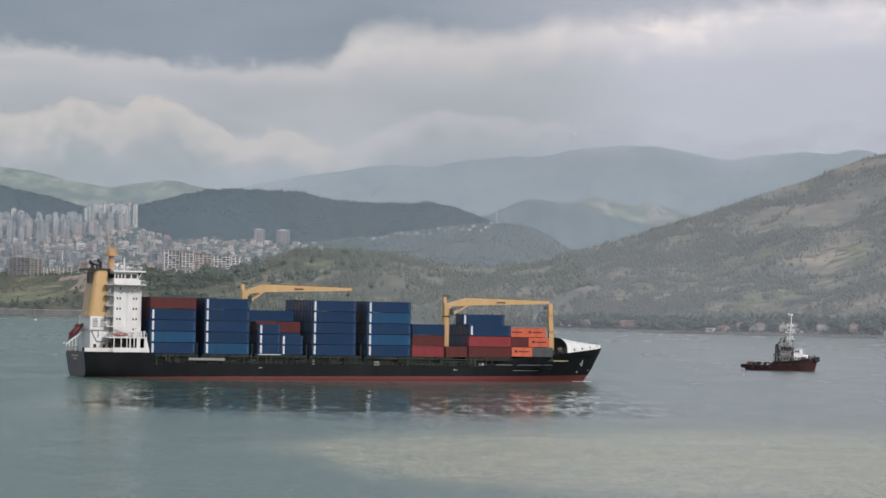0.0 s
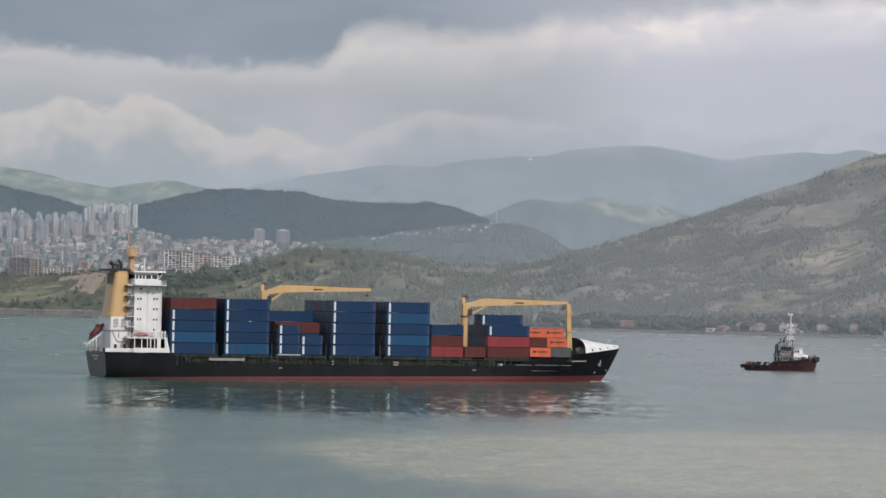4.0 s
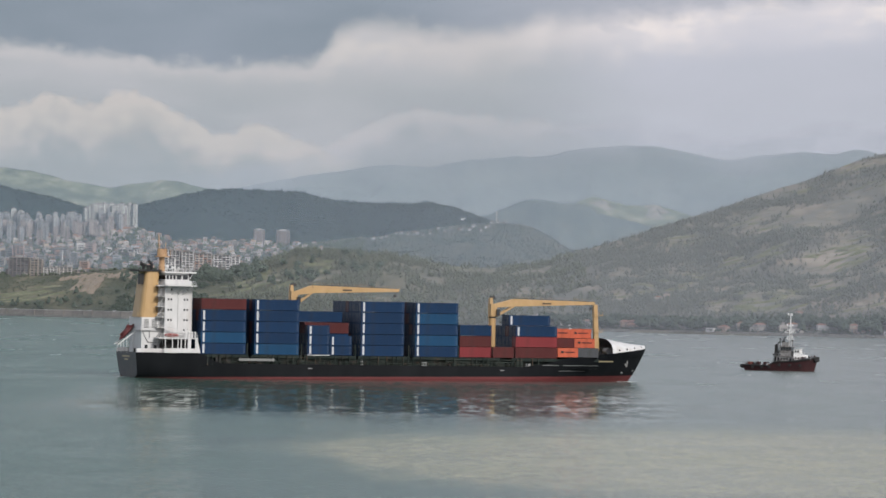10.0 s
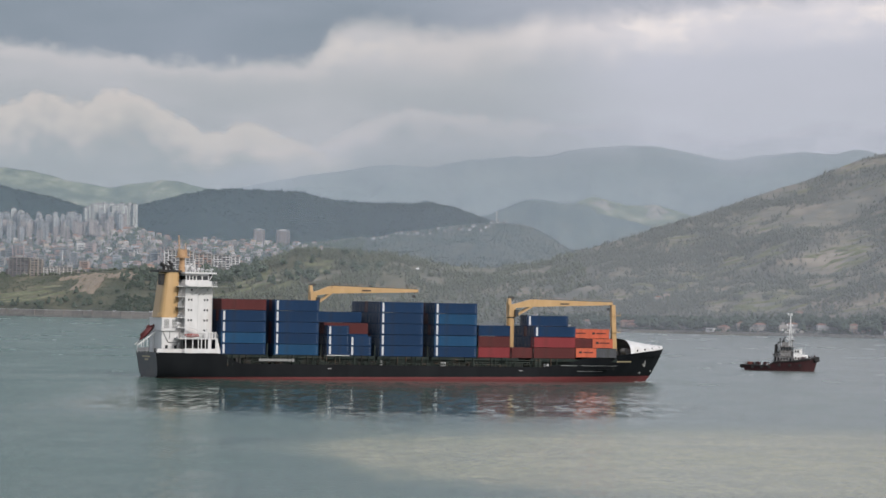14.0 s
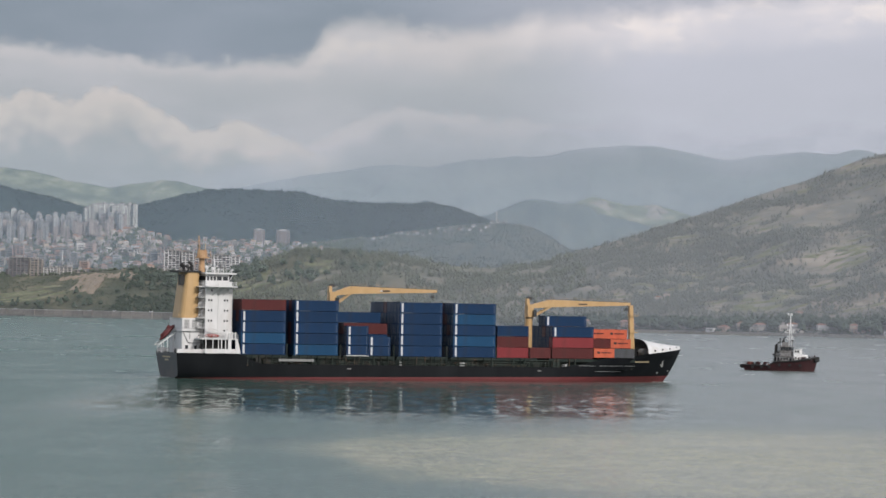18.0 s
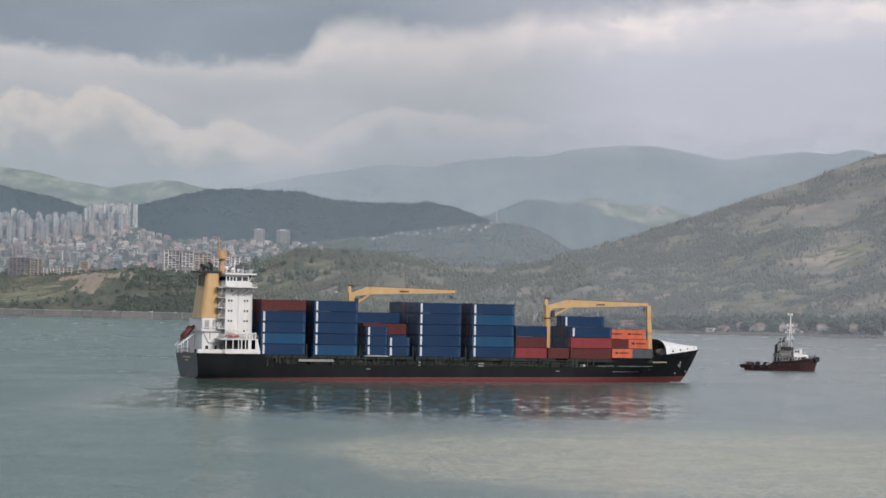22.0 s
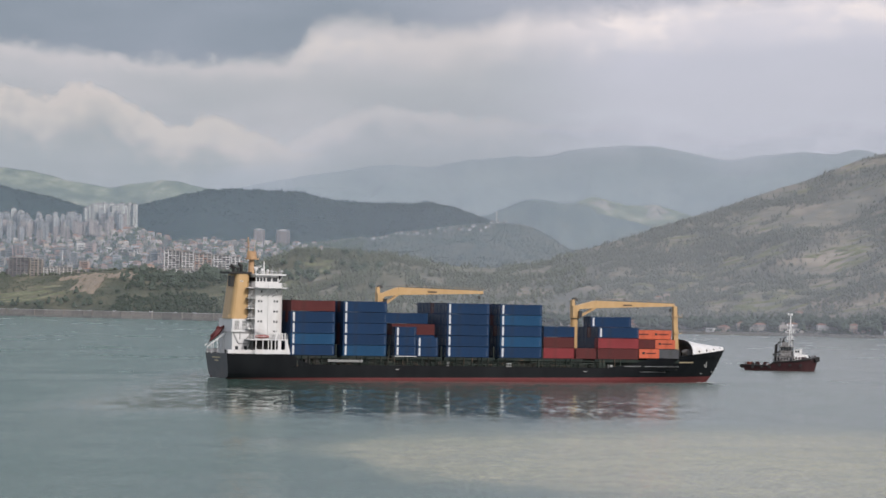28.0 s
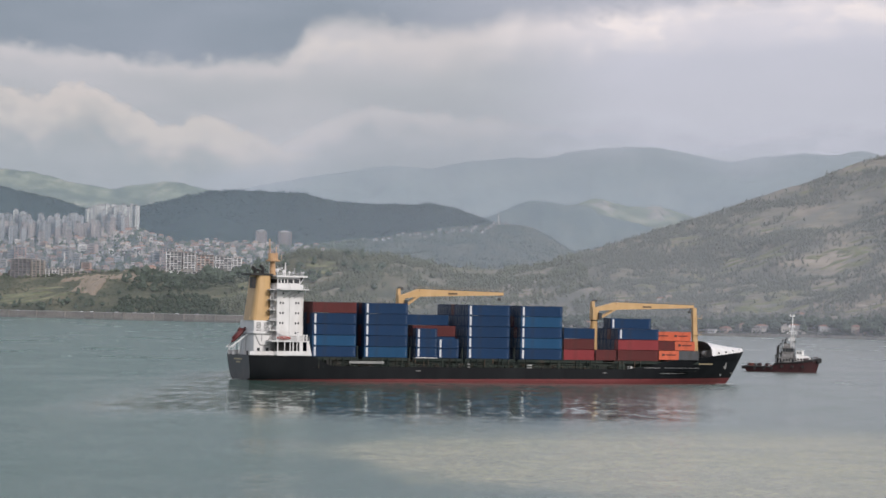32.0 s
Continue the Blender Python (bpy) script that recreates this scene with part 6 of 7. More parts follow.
def make_tower(wide, deep, high, mat, word):
    h = thing("tower_block", f"{word} high-rise apartment tower on the hill", "apartment tower", "high-rise towers above the town")
    g = Geo()
    g.box(-wide / 2, wide / 2, -deep / 2, deep / 2, -10, high)
    part("wall", g, mat, h)
    for x in (-0.32, 0.32):
        g = Geo()
        g.box(x * wide - 1.0, x * wide + 1.0, -deep / 2 - 0.8, -deep / 2 - 0.01, 0, high - 1.5)
        part("balcony_column", g, mat, h)
    g = Geo()
    g.box(-wide / 4, wide / 4, -deep / 4, deep / 4, high, high + 2.2)
    g.box(-wide / 2 - 0.15, wide / 2 + 0.15, -deep / 2 - 0.15, deep / 2 + 0.15, high, high + 0.5)
    part("roof", g, M_ROOF, h)
    return h


M_PANE = surface("curtained_window_glass", rgb(0.07, 0.08, 0.09), rgb(0.13, 0.14, 0.15), 1.0, 0.25, per_object=0.3)


class Stock:
    """Places a built thing first, then copies of it."""

    def __init__(self, made):
        self.made, self.used = made, [False] * len(made)

    def put(self, i, m):
        if self.used[i]:
            return copy_thing(self.made[i], m)
        self.used[i] = True
        self.made[i].matrix_basis = m
        return self.made[i]


trng = random.Random(12)
small = Stock([make_house(w, d, h, WALLS[c], WALL_WORDS[c], p) for w, d, h, c, p in
               ((8, 7, 5.6, 0, True), (7, 6, 4.6, 1, True), (9, 7, 5.5, 2, True), (7, 7, 5.9, 3, False), (8, 7, 5.2, 1, False), (7, 6, 4.2, 4, False), (6, 6, 5.8, 0, False), (10, 6, 5.0, 5, True))])
blocks = Stock([make_house(w, d, h, WALLS[c], WALL_WORDS[c], p) for w, d, h, c, p in
                ((11, 9, 11, 1, False), (9, 9, 9, 0, False), (12, 9, 12, 2, False), (10, 8, 9.2, 5, False), (11, 9, 15, 4, False))])
towers = Stock([make_tower(w, d, h, TOWERS[c], TOWER_WORDS[c]) for w, d, h, c in
                ((6.5, 7, 29, 0), (5.5, 6, 24, 1), (7, 7, 32, 0), (6.5, 6, 20, 2), (7, 6, 26, 1), (15, 12, 18, 3), (18, 12, 19, 3))])


def put_on_land(stock, i, x, y, turn):
    stock.put(i, pose(x, y, land_z(x, y) - 0.3, 0, 0, turn))


# houses up the slope, thinning out along the ridge road
taken = []


def free(x, y, gap):
    if any(abs(x - a) < gap and abs(y - b) < gap * 1.6 for a, b in taken):
        return False
    taken.append((x, y))
    return True


made = 0
for k in range(6000):
    x, y = trng.uniform(-640, -150), trng.uniform(3600, 3985)
    left = 1 - max(0, (x + 300) / 150)
    if trng.random() > left or (y > 3860 and x > -430 and trng.random() < 0.6) or not free(x, y, 9.5):
        continue
    kind = trng.random()
    if y < 3760 and kind < 0.34:
        put_on_land(blocks, trng.randrange(5), x, y, trng.uniform(-25, 25))
    else:
        put_on_land(small, trng.randrange(8), x, y, trng.uniform(-40, 40))
    made += 1
    if made > 205:
        break
# front row: framed apartment blocks at the edge of the terrace, (west end, east end, base, eaves, bays, wall, frame, word)
def make_apartments(x0, x1, z0, z1, bays, wall_mat, frame_mat, word, y=3603.0, turn=0.0):
    b = thing("apartment_block", f"{word} apartment block with deep framed balconies above the slope", "apartment block", "apartment blocks of the terrace", m=pose((x0 + x1) / 2, y, z0, 0, 0, turn))
    w, high, deep = x1 - x0, z1 - z0, 9.0
    floors = max(2, round(high / 3.0))
    fh = high / floors
    g = Geo()
    g.box(-w / 2, w / 2, 0.0, deep, -9, high)
    part("wall", g, wall_mat, b)
    g = Geo()
    g.box(-w / 2 - 0.4, w / 2 + 0.4, -1.6, deep + 0.3, high + 0.02, high + 0.7)
    g.box(-w * 0.16, w * 0.12, 2.0, 6.0, high + 0.7, high + 3.2)
    part("roof", g, M_ROOF, b)
    bw = w / bays
    pane, slab, post = Geo(), Geo(), Geo()
    pane.box(-bw * 0.33, bw * 0.33, -0.08, 0.02, 0.5, fh - 0.6)
    slab.box(-bw * 0.46, bw * 0.46, -1.3, -0.02, -0.12, 0.85)
    post.box(-0.32, 0.32, -1.5, -0.02, -8, high)
    pane, slab, post = pane.mesh("window", M_PANE), slab.mesh("balcony", frame_mat), post.mesh("pilaster", frame_mat)
    for k in range(bays + 1):
        part("pilaster", post, None, b, at=pose(-w / 2 + k * bw, 0, 0))
    for f in range(floors):
        for k in range(bays):
            x = -w / 2 + (k + 0.5) * bw
            part("window", pane, None, b, at=pose(x, 0, f * fh + 0.3))
            if (f + k) % 4:
                part("balcony", slab, None, b, at=pose(x, 0, f * fh))
    return b


M_FRAME = wall_paint("bright_white_render", 0.70, 0.74, 0.77)
M_SALMON = wall_paint("salmon_render", 0.52, 0.32, 0.27)
M_SLATE = wall_paint("slate_grey_render", 0.20, 0.20, 0.22)
for args in ((-545, -520, 44, 71, 5, WALLS[4], M_SLATE, "slate-grey"), (-518, -503, 47, 69, 3, WALLS[0], WALLS[0], "cream"), (-501, -484, 45, 59, 4, WALLS[1], M_FRAME, "low white"),
             (-481, -466, 46, 60, 3, WALLS[4], WALLS[1], "grey and white"), (-463, -449, 47, 57, 3, WALLS[2], WALLS[0], "low pinkish"),
             (-350, -331, 54, 83, 4, M_SLATE, M_FRAME, "white-framed grey"), (-328, -314, 55, 82, 3, WALLS[4], M_FRAME, "white-framed"), (-312, -291, 56, 80, 4, M_SALMON, WALLS[1], "salmon"),
             (-288, -268, 56, 79, 4, M_SLATE, M_FRAME, "tall white-framed"), (-266, -256, 56, 77, 2, M_FRAME, M_FRAME, "bright white"), (-345, -300, 50, 59, 8, WALLS[4], M_FRAME, "long low white-framed"),
             (-296, -258, 50, 60, 7, WALLS[5], M_FRAME, "long low pale")):
    low = args[3] < 61 and args[2] < 51 and args[4] > 5
    make_apartments(*args, y=3597.0 if low else 3604.0, turn=trng.uniform(-7, 7))
make_apartments(-555, -541, 68, 88, 3, M_SALMON, WALLS[2], "brick-red", y=3700.0)
make_apartments(-462, -440, 74, 86, 5, WALLS[0], M_FRAME, "long cream", y=3760.0)
make_apartments(-428, -404, 78, 87, 6, WALLS[2], WALLS[1], "long pinkish", y=3790.0)
make_apartments(-372, -356, 76, 90, 4, M_SALMON, WALLS[0], "salmon", y=3740.0)
# the rest of the town, farther up between the others, as one body of small houses
g = Geo()
more = 0
for k in range(9000):
    x, y = trng.uniform(-640, -160), trng.uniform(3640, 3990)
    if trng.random() > 1 - max(0, (x + 300) / 150) or not free(x, y, 6.0):
        continue
    w, d, h, z = trng.uniform(4, 8), trng.uniform(4, 6), trng.uniform(3.2, 8), land_z(x, y)
    g.box(x - w / 2, x + w / 2, y - d / 2, y + d / 2, z - 4, z + h)
    if trng.random() < 0.45:
        g.add([(x - w / 2 - .3, y - d / 2 - .3, z + h), (x + w / 2 + .3, y - d / 2 - .3, z + h), (x + w / 2 + .3, y + d / 2 + .3, z + h), (x - w / 2 - .3, y + d / 2 + .3, z + h), (x, y, z + h + 1.6)],
              [(0, 1, 4), (1, 2, 4), (2, 3, 4), (3, 0, 4)], 1)
    for q in (-0.25, 0.25):
        g.box(x + q * w - 0.5, x + q * w + 0.5, y - d / 2 - 0.08, y - d / 2 + 0.02, z + h * 0.45, z + h * 0.45 + 1.3, 2)
    more += 1
    if more > 400:
        break
M_MANY = surface("mixed_house_render", rgb(0.17, 0.155, 0.145), rgb(0.32, 0.295, 0.27), 12.0, 0.85, per_piece=0.65)
thing("distant_houses", "crowded pale houses with tiled roofs up the slope", "houses", geo=g, material=[M_MANY, M_TILE, M_PANE], kind="stuff")
# towers
for x0, x1, y0, y1, count, kinds in ((-640, -575, 3960, 4000, 13, (0, 1, 1)), (-585, -500, 3930, 3996, 27, (1, 1, 3, 4)), (-500, -428, 3985, 4030, 22, (2, 0, 2, 4, 0)), (-470, -436, 3940, 3985, 6, (1, 3)), (-600, -455, 3860, 3925, 24, (3, 1, 3, 4)), (-632, -560, 3900, 3940, 8, (1, 3))):
    for k in range(count):
        x, y = x0 + (x1 - x0) * (k + trng.random() * 0.6) / count, trng.uniform(y0, y1)
        put_on_land(towers, trng.choice(kinds), x, min(y, 3998), trng.uniform(-30, 30))
for x, i in ((-257, 5), (-224, 6)):
    put_on_land(towers, i, x, 3990, 10)
# scattered houses along the ridge
huts = Stock([make_house(4.0, 3.5, 1.8, M_FRAME, "small white", False), make_house(4.6, 3.5, 1.7, WALLS[0], "small cream", True)])
for k in range(30):
    x = -190 + k * 8.6 + trng.uniform(-4, 4)
    put_on_land(huts, 1 if k % 7 == 3 else 0, x, 3970 + trng.uniform(-20, 18), trng.uniform(-30, 30))
for x, i in ((66, 1), (74, 4), (82, 1)):
    put_on_land(huts, 0, x, 3994, 0)

# minaret-like white tower
mt = thing("white_spire", "slender white tower among the houses", "tower", m=pose(-488, 3680, land_z(-488, 3680)))
g = Geo()
g.tube((0, 0, -2), (0, 0, 17), 1.0, 0.85, n=10)
part("shaft", g, WALLS[1], mt)
g = Geo()
g.tube((0, 0, 13.2), (0, 0, 13.9), 1.5, 1.5, n=10)
part("gallery", g, WALLS[1], mt)
g = Geo()
g.tube((0, 0, 17), (0, 0, 21.5), 0.9, 0.05, n=10)
part("cap", g, M_ROOF, mt)

# white ridge mast above the middle hill
for x, k in ((72, 0.8), (86, 0.35)):
    copy_thing(mt, pose(x, 3996, land_z(x, 3996)) @ Matrix.Scale(k, 4))

# villas on the near shore
for x, back, i, turn in ((138, 26, 7, 8), (146, 40, 1, -10), (118, 60, 4, 0), (92, 60, 4, 5), (102, 66, 1, 5), (172, 22, 2, 10), (179, 26, 2, -5), (241, 14, 4, 0), (252, 18, 6, 12), (272, 20, 0, -8),
                         (281, 26, 1, 5), (287, 18, 7, 0), (306, 16, 4, 4), (314, 22, 7, -6), (338, 20, 7, 8), (362, 18, 0, 0), (373, 24, 3, 10), (392, 8, 4, 0), (330, 120, 1, 0), (214, 210, 1, 5), (223, 230, 6, 0)):
    put_on_land(small, i, x, float(shore_y(x)) + back, turn)
long_white = Stock([make_house(11, 7, 3.6, WALLS[1], "long white", False), make_house(9, 7, 3.8, WALLS[2], "long pinkish", True), make_house(8, 6, 3.4, M_FRAME, "bright white", False)])
for x, back, i in ((120, 30, 0), (96, 62, 0), (284, 12, 0), (256, 12, 1), (178, 14, 1), (318, 10, 0), (366, 12, 1), (398, 6, 0), (245, 5, 2), (388, 5, 2)):
    put_on_land(long_white, i, x, float(shore_y(x)) + back, -38)
# low breakwater before the shore
bw = thing("breakwater", "low dark stone breakwater before the shore", "breakwater", kind="structure")
for i in range(24):
    xa, xb = 96 + i * 7.8, 96 + (i + 1) * 7.8
    ya, yb = 2742 - (xa - 96) * 1.20, 2742 - (xb - 96) * 1.20
    g = Geo()
    g.add([(xa, ya - 3, -0.5), (xb, yb - 3, -0.5), (xb, yb + 3, -0.5), (xa, ya + 3, -0.5), (xa, ya - 1, 1.2), (xb, yb - 1, 1.2), (xb, yb + 1, 1.2), (xa, ya + 1, 1.2)],
          [(4, 5, 6, 7), (0, 1, 5, 4), (1, 2, 6, 5), (2, 3, 7, 6), (3, 0, 4, 7)])
    part("stone_section", g, M_ROCK, bw)
M_QUAY = surface("pale_quay_wall", rgb(0.22, 0.21, 0.19), rgb(0.32, 0.30, 0.27), 3.0, 0.85, stain=rgb(0.25, 0.24, 0.22), stain_size=8)
for xa, xb in ((288, 332), (340, 366), (376, 400)):
    ya, yb = float(shore_y(xa)) - 4, float(shore_y(xb)) - 4
    g = Geo()
    g.add([(xa, ya, -0.5), (xb, yb, -0.5), (xb, yb + 2, -0.5), (xa, ya + 2, -0.5), (xa, ya, 2.4), (xb, yb, 2.4), (xb, yb + 2, 2.4), (xa, ya + 2, 2.4)],
          [(4, 5, 6, 7), (0, 1, 5, 4), (1, 2, 6, 5), (3, 0, 4, 7)])
    thing("quay", "pale low quay wall at the water's edge", "quay", geo=g, material=M_QUAY, kind="structure")

# ------------------------------------------------------------------ woods
def leaf(name, r, g, b):
    m = surface(name, rgb(r * 0.75, g * 0.75, b * 0.75), rgb(r * 1.2, g * 1.2, b * 1.15), 1.4, 0.9, per_piece=0.20, shine=0.1)
    return m


# paler than the other needles: the right hill's haze put into the colour
M_PINE = leaf("hazed_grey_green_needles", 0.150, 0.165, 0.150)
M_RIDGE = leaf("brown_green_pine_needles", 0.120, 0.134, 0.104)
M_GROVE = leaf("deep_green_foliage", 0.050, 0.068, 0.050)
M_WOOD = leaf("dark_green_pine_needles", 0.055, 0.080, 0.062)
M_OLIVE = leaf("olive_green_foliage", 0.092, 0.112, 0.078)
M_FIR = leaf("blackish_green_needles", 0.026, 0.042, 0.038)
M_BARK = surface("grey_brown_bark", rgb(0.10, 0.08, 0.06), rgb(0.16, 0.13, 0.10), 0.4, 0.9)


def crown_shape(seed, tall, wide, clumps):
    """A crown of uneven clumps round a stem, 1 m high; triangles and points as arrays."""
    r = random.Random(seed)
    g = Geo()
    for k in range(clumps):
        u = (k + 0.5) / clumps
        a = r.uniform(0, 6.28)
        spread = wide * (1 - 0.75 * u if tall else math.sin(math.pi * (0.2 + 0.75 * u)))
        cx, cy, cz = math.cos(a) * spread * 0.55, math.sin(a) * spread * 0.55, (0.22 if tall else 0.35) + u * (0.70 if tall else 0.50)
        n0 = len(g.v)
        g.ball((cx, cy, cz), spread * r.uniform(0.5, 0.8) + 0.05, spread * r.uniform(0.5, 0.8) + 0.05, r.uniform(0.12, 0.2), n=4 if clumps < 8 else 5, k=2 if clumps < 8 else 4)
        for i in range(n0, len(g.v)):
            v = g.v[i]
            g.v[i] = (v[0] + r.uniform(-0.045, 0.045), v[1] + r.uniform(-0.045, 0.045), v[2] + r.uniform(-0.045, 0.045))
    return g


def forest(name, label, places, shapes, material, seed):
    """Far woods: thousands of trees, each a stem and a crown of clumps, in one mesh."""
    r = random.Random(seed)
    bases = []
    for s in shapes:
        v = np.array(s.v)
        f = []
        for q in s.f:
            f.append((q[0], q[1], q[2]))
            if len(q) == 4:
                f.append((q[0], q[2], q[3]))
        bases.append((v, np.array(f)))
    vs, fs, off = [], [], 0
    for x, y, h in places:
        v, f = bases[r.randrange(len(bases))]
        a = r.uniform(0, 6.28)
        ca, sa = math.cos(a), math.sin(a)
        w = h * r.uniform(0.85, 1.2)
        p = np.empty_like(v)
        p[:, 0], p[:, 1] = (v[:, 0] * ca - v[:, 1] * sa) * w + x, (v[:, 0] * sa + v[:, 1] * ca) * w + y
        p[:, 2] = v[:, 2] * h
        vs.append(p)
        fs.append(f + off)
        off += len(v)
    vs, fs = np.concatenate(vs), np.concatenate(fs)
    me = bpy.data.meshes.new(name)
    me.vertices.add(len(vs))
    me.loops.add(len(fs) * 3)
    me.polygons.add(len(fs))
    me.vertices.foreach_set("co", vs.ravel())
    me.polygons.foreach_set("loop_start", np.arange(0, len(fs) * 3, 3))
    me.loops.foreach_set("vertex_index", fs.ravel())
    me.update(calc_edges=True)
    me.materials.append(material)
    ob = new(name, me)
    return tagged(ob, label, "woodland", kind="stuff")


PINES = [crown_shape(k, True, 0.26, 5) for k in range(6)]
ROUNDS = [crown_shape(10 + k, False, 0.46, 5) for k in range(4)]


def scatter(count, x0, x1, y_of, keep, h0, h1, seed):
    """Places for trees: points of the near hill kept with the chance keep(x, u)."""
    r = np.random.RandomState(seed)
    xs = r.uniform(x0, x1, count)
    us = r.uniform(0, 1, count) ** y_of
    f = shore_y(xs)
    ys = f + 6 + (3590 - f) * us
    chance = keep(xs, ys, us)
    ok = r.uniform(0, 1, count) < chance
    xs, ys = xs[ok], ys[ok]
    zs = NEAR.height(xs, ys)
    hs = r.uniform(h0, h1, len(xs)) * (0.8 + 0.4 * r.uniform(0, 1, len(xs)) ** 3)
    return xs, ys, zs, hs


def clearing(xs, ys, seed, cell, lo, hi):
    return np.clip((fbm(xs / cell, ys / (cell * 1.6), seed) - lo) / (hi - lo), 0, 1)


def plant(name, label, pts, shapes, material, seed):
    ob = forest(name, label, [(x, y, h) for x, y, z, h in zip(*pts)], shapes, material, seed)
    co = np.empty(len(ob.data.vertices) * 3)
    ob.data.vertices.foreach_get("co", co)
    co = co.reshape(-1, 3)
    # lift each tree to the ground below its stem
    r = random.Random(seed)
    i = 0
    for x, y, z, h in zip(*pts):
        k = len(shapes[r.randrange(len(shapes))].v)
        r.uniform(0, 6.28), r.uniform(0.85, 1.2)
        co[i:i + k, 2] += z - 0.12 * h
        i += k
    ob.data.vertices.foreach_set("co", co.ravel())
    ob.data.update()
    return ob


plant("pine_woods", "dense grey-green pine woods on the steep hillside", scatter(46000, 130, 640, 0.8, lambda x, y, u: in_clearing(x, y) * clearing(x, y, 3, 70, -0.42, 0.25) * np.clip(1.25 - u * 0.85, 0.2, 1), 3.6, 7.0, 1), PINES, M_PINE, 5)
plant("pine_woods", "dense pine woods on the low middle ridge", scatter(8200, -250, 160, 0.9, lambda x, y, u: in_clearing(x, y) * clearing(x, y, 8, 60, -0.42, 0.12), 5.6, 10.6, 2), PINES, M_RIDGE, 6)
plant("mixed_scrub", "olive-green bushes and small trees on the slopes", scatter(14000, -640, 640, 0.8, lambda x, y, u: in_clearing(x, y) * clearing(x, y, 14, 50, -0.35, 0.3), 1.5, 3.0, 3), ROUNDS, M_OLIVE, 7)
plant("shore_grove", "dense dark trees below the town terrace", scatter(3000, -372, -232, 0.9, lambda x, y, u: in_clearing(x, y) * clearing(x, y, 18, 38, -0.35, 0.2) * np.where(u < 0.85, 1, 0.25), 3.0, 8.0, 4), ROUNDS, M_GROVE, 8)

r0 = np.random.RandomState(77)
n_town = 4600
tx, ty = r0.uniform(-640, -110, n_town), r0.uniform(3590, 3996, n_town)
tz = np.maximum(TOWN.height(tx, ty), np.where(ty < 3620, NEAR.height(tx, ty), -99))
plant("town_trees", "green trees between the houses and along the ridge", (tx, ty, tz, r0.uniform(3.0, 6.0, n_town)), ROUNDS, M_OLIVE, 9)


r0 = np.random.RandomState(78)
n_ridge = 9500
tx, ty = r0.uniform(-180, 230, n_ridge), r0.uniform(3600, 3998, n_ridge)
plant("ridge_woods", "hazy green woods on the middle hill", (tx, ty, TOWN.height(tx, ty), r0.uniform(1.8, 3.1, n_ridge)), PINES, M_WOOD, 10)

r0 = np.random.RandomState(79)
n_dark = 5000
tx, ty = r0.uniform(-640, 150, n_dark), 4300 - 190 * r0.uniform(0, 1, n_dark) ** 1.6
plant("hill_woods", "dark woods along the crest of the hill behind the town", (tx, ty, DARK.height(tx, ty), r0.uniform(1.8, 3.8, n_dark)), ROUNDS, M_FIR, 11)

# bare rock cut below the town terrace
M_CLIFF = surface("tan_cut_rock", rgb(0.165, 0.135, 0.105), rgb(0.25, 0.205, 0.155), 3.0, 0.9, stain=rgb(0.20, 0.18, 0.14), stain_size=8, stain_amount=0.7, bump=0.6, bump_size=4, stretch=(1, 1, 0.4))
for xa, xb, u0, u1, seed in ((-442, -408, 0.40, 0.94, 3), (-412, -356, 0.72, 0.91, 5), (-470, -440, 0.72, 0.90, 8)):
    g = Geo()
    rows = []
    for j in range(15):
        row = []
        for k in range(25):
            x = xa + (xb - xa) * k / 24
            f = float(shore_y(x))
            u = u0 + (u1 - u0) * j / 14
            y = f + (3600 - f) * u
            rim = min(j, 14 - j, k, 24 - k)
            rough = float(fbm(np.array(x / 5.0), np.array(u * 14.0), seed, 4))
            row.append((x + rough * 4, y - 2.0, float(NEAR.height(x, y)) + (-2.5 if rim == 0 else 1.2 + 4.5 * rough)))
        rows.append(row)
    g.grid(rows)
    thing("rock_cut", "bare tan rock face below the town", "cliff", geo=g, material=M_CLIFF, kind="structure")


M_SHORE = leaf("dark_green_shore_foliage", 0.066, 0.086, 0.068)


def shore_tree(seed, tall):
    t = thing("shore_tree", "dark green pine at the water's edge" if tall else "rounded olive-green tree at the water's edge", "tree", "trees along the near shore")
    g = Geo()
    g.tube((0, 0, -1), (0.15, 0.1, 7.5), 0.36, 0.16, n=6)
    for k in range(4):
        a = k * 1.7 + seed
        g.tube((0.1, 0.06, 3.6 + k * 0.8), (math.cos(a) * 2.3, math.sin(a) * 2.3, 5.4 + k * 1.2), 0.1, 0.04, n=5)
    part("trunk", g, M_BARK, t)
    c = crown_shape(40 + seed, tall, 0.36 if tall else 0.46, 16)
    c.v = [(x * 10, y * 10, z * 11.5) for x, y, z in c.v]
    part("crown", c, M_SHORE, t)
    return t


shore_trees = Stock([shore_tree(k, k % 2 == 0) for k in range(6)])
srng = random.Random(55)
for k in range(130):
    x = 95 + k * 2.55 + srng.uniform(-1.5, 1.5)
    y = float(shore_y(x)) + (srng.uniform(4, 12) if srng.random() < 0.26 else srng.uniform(20, 46))
    shore_trees.put(k % 6, pose(x, y, land_z(x, y), 0, 0, srng.uniform(0, 360)))

# low bushes between the water's edge and the trees
r0 = np.random.RandomState(83)
bx = r0.uniform(60, 520, 1100)
by = shore_y(bx) + r0.uniform(1.0, 16.0, 1100)
plant("shore_bushes", "dark green bushes along the water's edge", (bx, by, NEAR.height(bx, by), r0.uniform(1.2, 3.0, 1100)), ROUNDS, M_SHORE, 12)

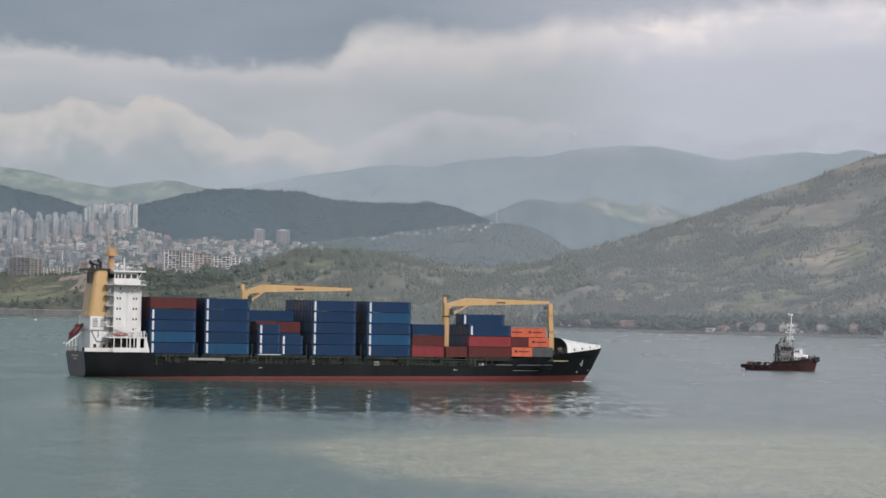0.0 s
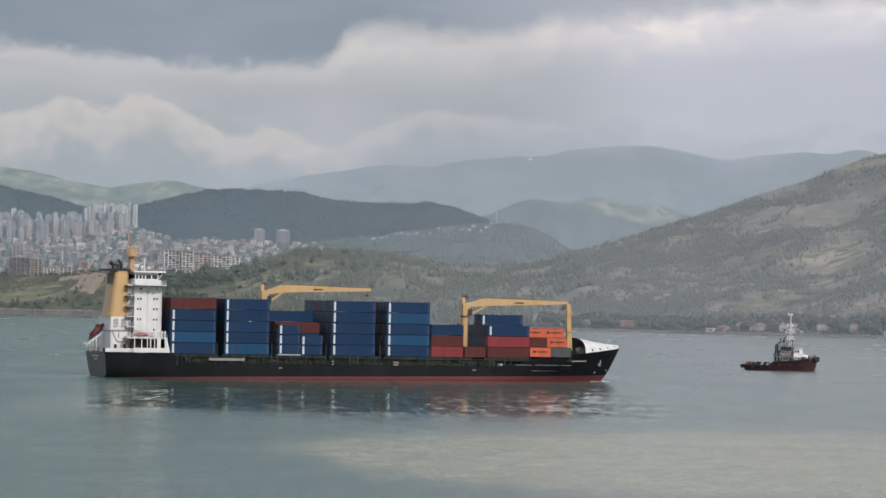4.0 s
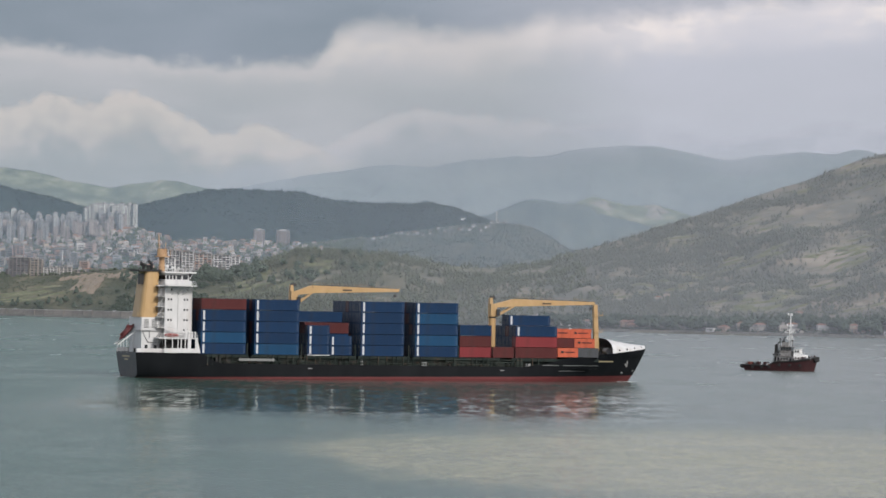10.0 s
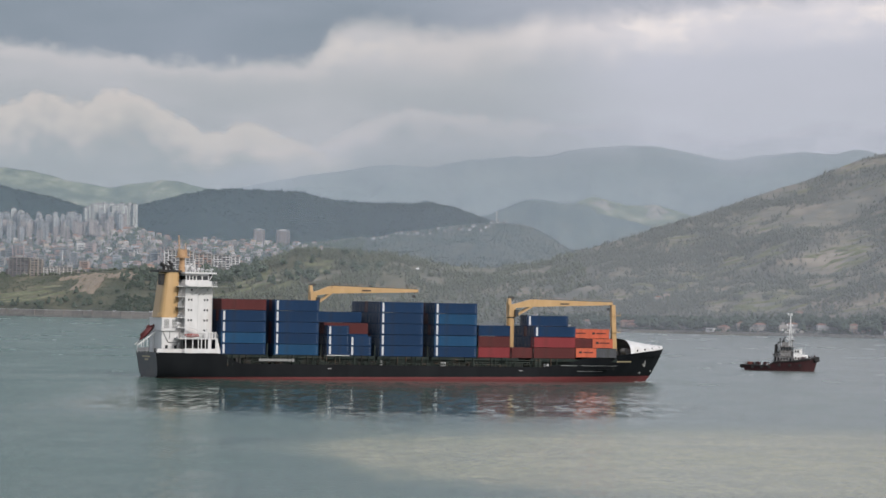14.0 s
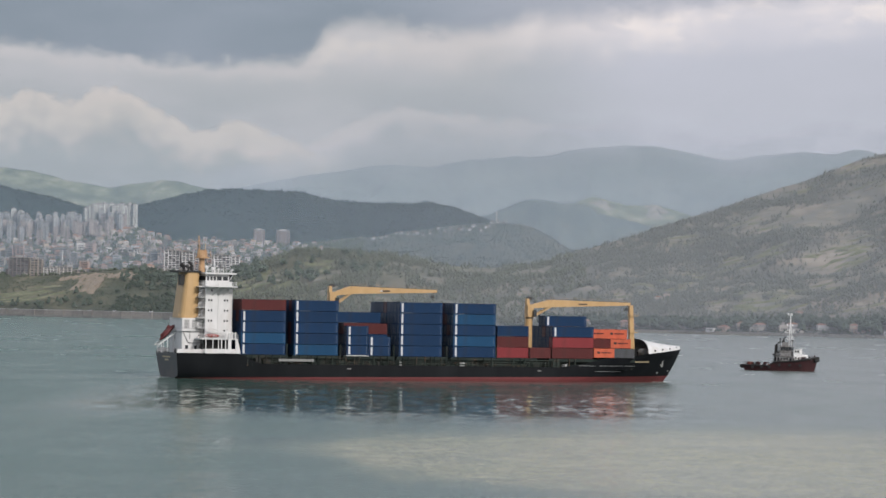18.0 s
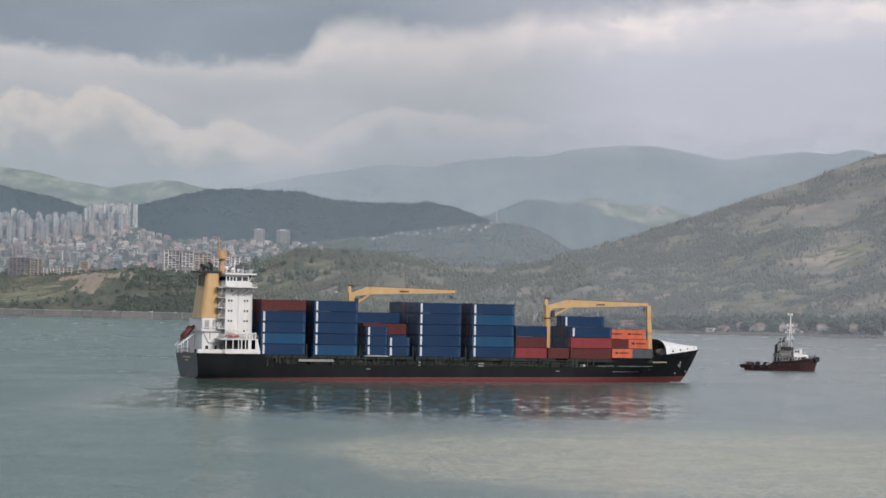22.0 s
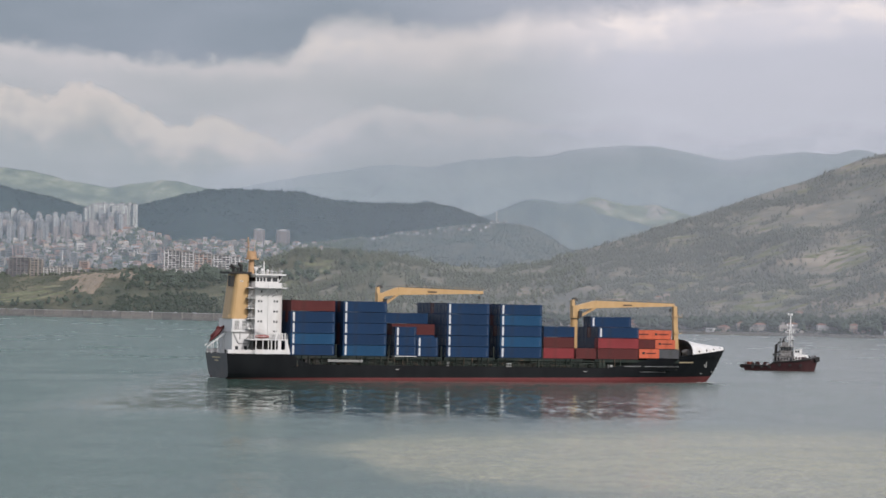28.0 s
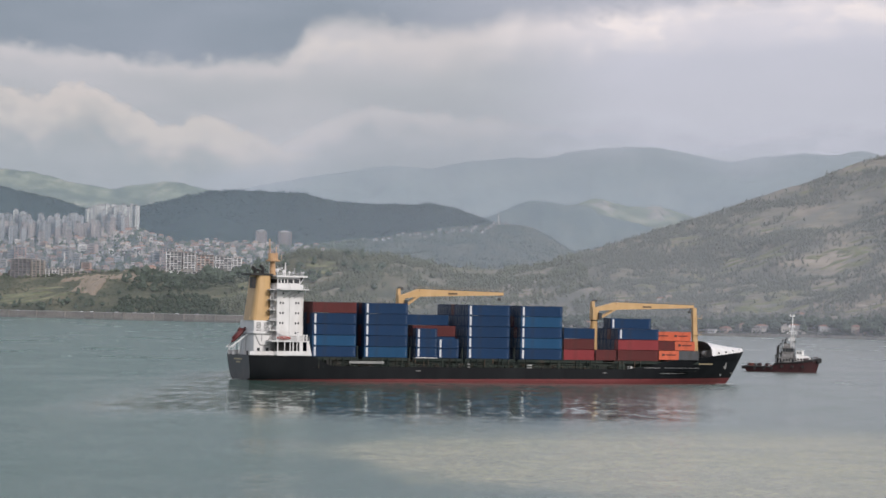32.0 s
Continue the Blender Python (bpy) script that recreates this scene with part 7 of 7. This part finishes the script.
# single tall trees below the town terrace and along the sea wall
for x0, x1, u0, u1, count, big in ((-300, -222, 0.66, 0.95, 46, 1.15), (-385, -300, 0.45, 0.9, 26, 0.95), (-540, -380, 0.10, 0.42, 26, 0.75), (-222, -150, 0.5, 0.9, 16, 1.0), (-176, -70, 0.4, 0.9, 20, 1.05)):
    for k in range(count):
        x = srng.uniform(x0, x1)
        f = float(shore_y(x))
        y = f + (3600 - f) * srng.uniform(u0, u1)
        copy_thing(shore_trees.made[k % 6], pose(x, y, land_z(x, y), 0, 0, srng.uniform(0, 360)) @ Matrix.Scale(big * srng.uniform(0.7, 1.15), 4))
# ------------------------------------------------------------------ gulls
M_GULL = surface("white_and_grey_feathers", rgb(0.55, 0.56, 0.57), rgb(0.68, 0.68, 0.68), 0.2, 0.8)
M_WINGTIP = surface("dark_feathers", rgb(0.05, 0.05, 0.055), rgb(0.09, 0.09, 0.095), 0.2, 0.8)


def make_gull():
    b = thing("gull", "pale gull gliding over the water", "bird", "gulls")
    g = Geo()
    g.ball((0, 0, 0), 0.30, 0.10, 0.10, n=8, k=6)
    g.ball((0.3, 0, 0.05), 0.09, 0.07, 0.07, n=6, k=5)
    part("body", g, M_GULL, b)
    g = Geo()
    g.add([(-0.25, -0.05, 0), (-0.25, 0.05, 0), (-0.48, 0.12, 0.01), (-0.48, -0.12, 0.01), (-0.25, -0.05, 0.02), (-0.25, 0.05, 0.02), (-0.48, 0.12, 0.02), (-0.48, -0.12, 0.02)],
          [(0, 1, 2, 3), (7, 6, 5, 4), (0, 3, 7, 4), (1, 5, 6, 2), (2, 6, 7, 3)])
    part("tail", g, M_GULL, b)
    for s in (1, -1):
        g = Geo()
        line = ((0.14, -0.12, 0.08, 0.04), (0.12, -0.10, 0.40, 0.20), (0.0, -0.14, 0.72, 0.16))
        g.grid([[(a, s * y, z) for a, c, y, z in line], [(c, s * y, z) for a, c, y, z in line]])
        g.grid([[(c, s * y, z - 0.02) for a, c, y, z in line], [(a, s * y, z - 0.02) for a, c, y, z in line]])
        wing = part("wing", g, M_GULL, b)
        g = Geo()
        g.add([(0.0, s * 0.71, 0.162), (-0.14, s * 0.71, 0.162), (-0.16, s * 0.92, 0.13)], [(0, 1, 2)])
        g.add([(0.0, s * 0.71, 0.14), (-0.14, s * 0.71, 0.14), (-0.16, s * 0.92, 0.12)], [(2, 1, 0)])
        part("wing_tip", g, M_WINGTIP, wing)
    return b


gull_a = make_gull()
gull_b = copy_thing(gull_a, Matrix())

# ------------------------------------------------------------------ movement
def motions():
    a = radians(21.688)
    for ob, m in SHIP_LOAD:
        rows = []
        for t in (0.0, 32.0):
            s = 1.360 * t
            rows.append((t, Matrix.Translation((s * math.cos(a), s * math.sin(a), 0)) @ m))
        walk(ob, rows)
    walk(tug, [(0.0, pose(119.4, 995, 0, 0, 0, -22)), (16.0, pose(119.2, 995, 0, 0, 0, -19)), (32.0, pose(119.2, 995, 0, 0, 0, -16))])
    walk(water, [(0.0, pose(0, 0, 0)), (32.0, pose(5.0, -3.5, 0))])
    walk(gull_a, [(0.0, pose(-90.5, 640, 15.1, 0, 8, 0)), (5.5, pose(-25.0, 640, 15.7, 0, 0, 2)), (7.0, pose(-7.2, 640, 15.3, 0, 4, 0)), (16.0, pose(99.2, 640, 16.6, 0, -4, 0)), (32.0, pose(288, 640, 22, 0, -4, 0))])
    walk(gull_b, [(0.0, pose(24.5, 560, 53.7, 0, 6, 215)), (9.0, pose(5.8, 560, 39.5, 0, 10, 218)), (13.0, pose(-3.1, 560, 29.1, 0, 6, 205)), (20.0, pose(-16, 560, 22.1, 0, 0, 190)), (32.0, pose(-53.4, 560, 25.7, 0, -4, 180))])
    for ob, y, dx, dz in ((overcast, SKY_Y, -78, 8), (bank_a, 4850, -135, 22), (bank_b, 4855, -115, 6)):
        walk(ob, [(0.0, pose(0, y, 0)), (32.0, pose(dx, y, dz))])


motions()
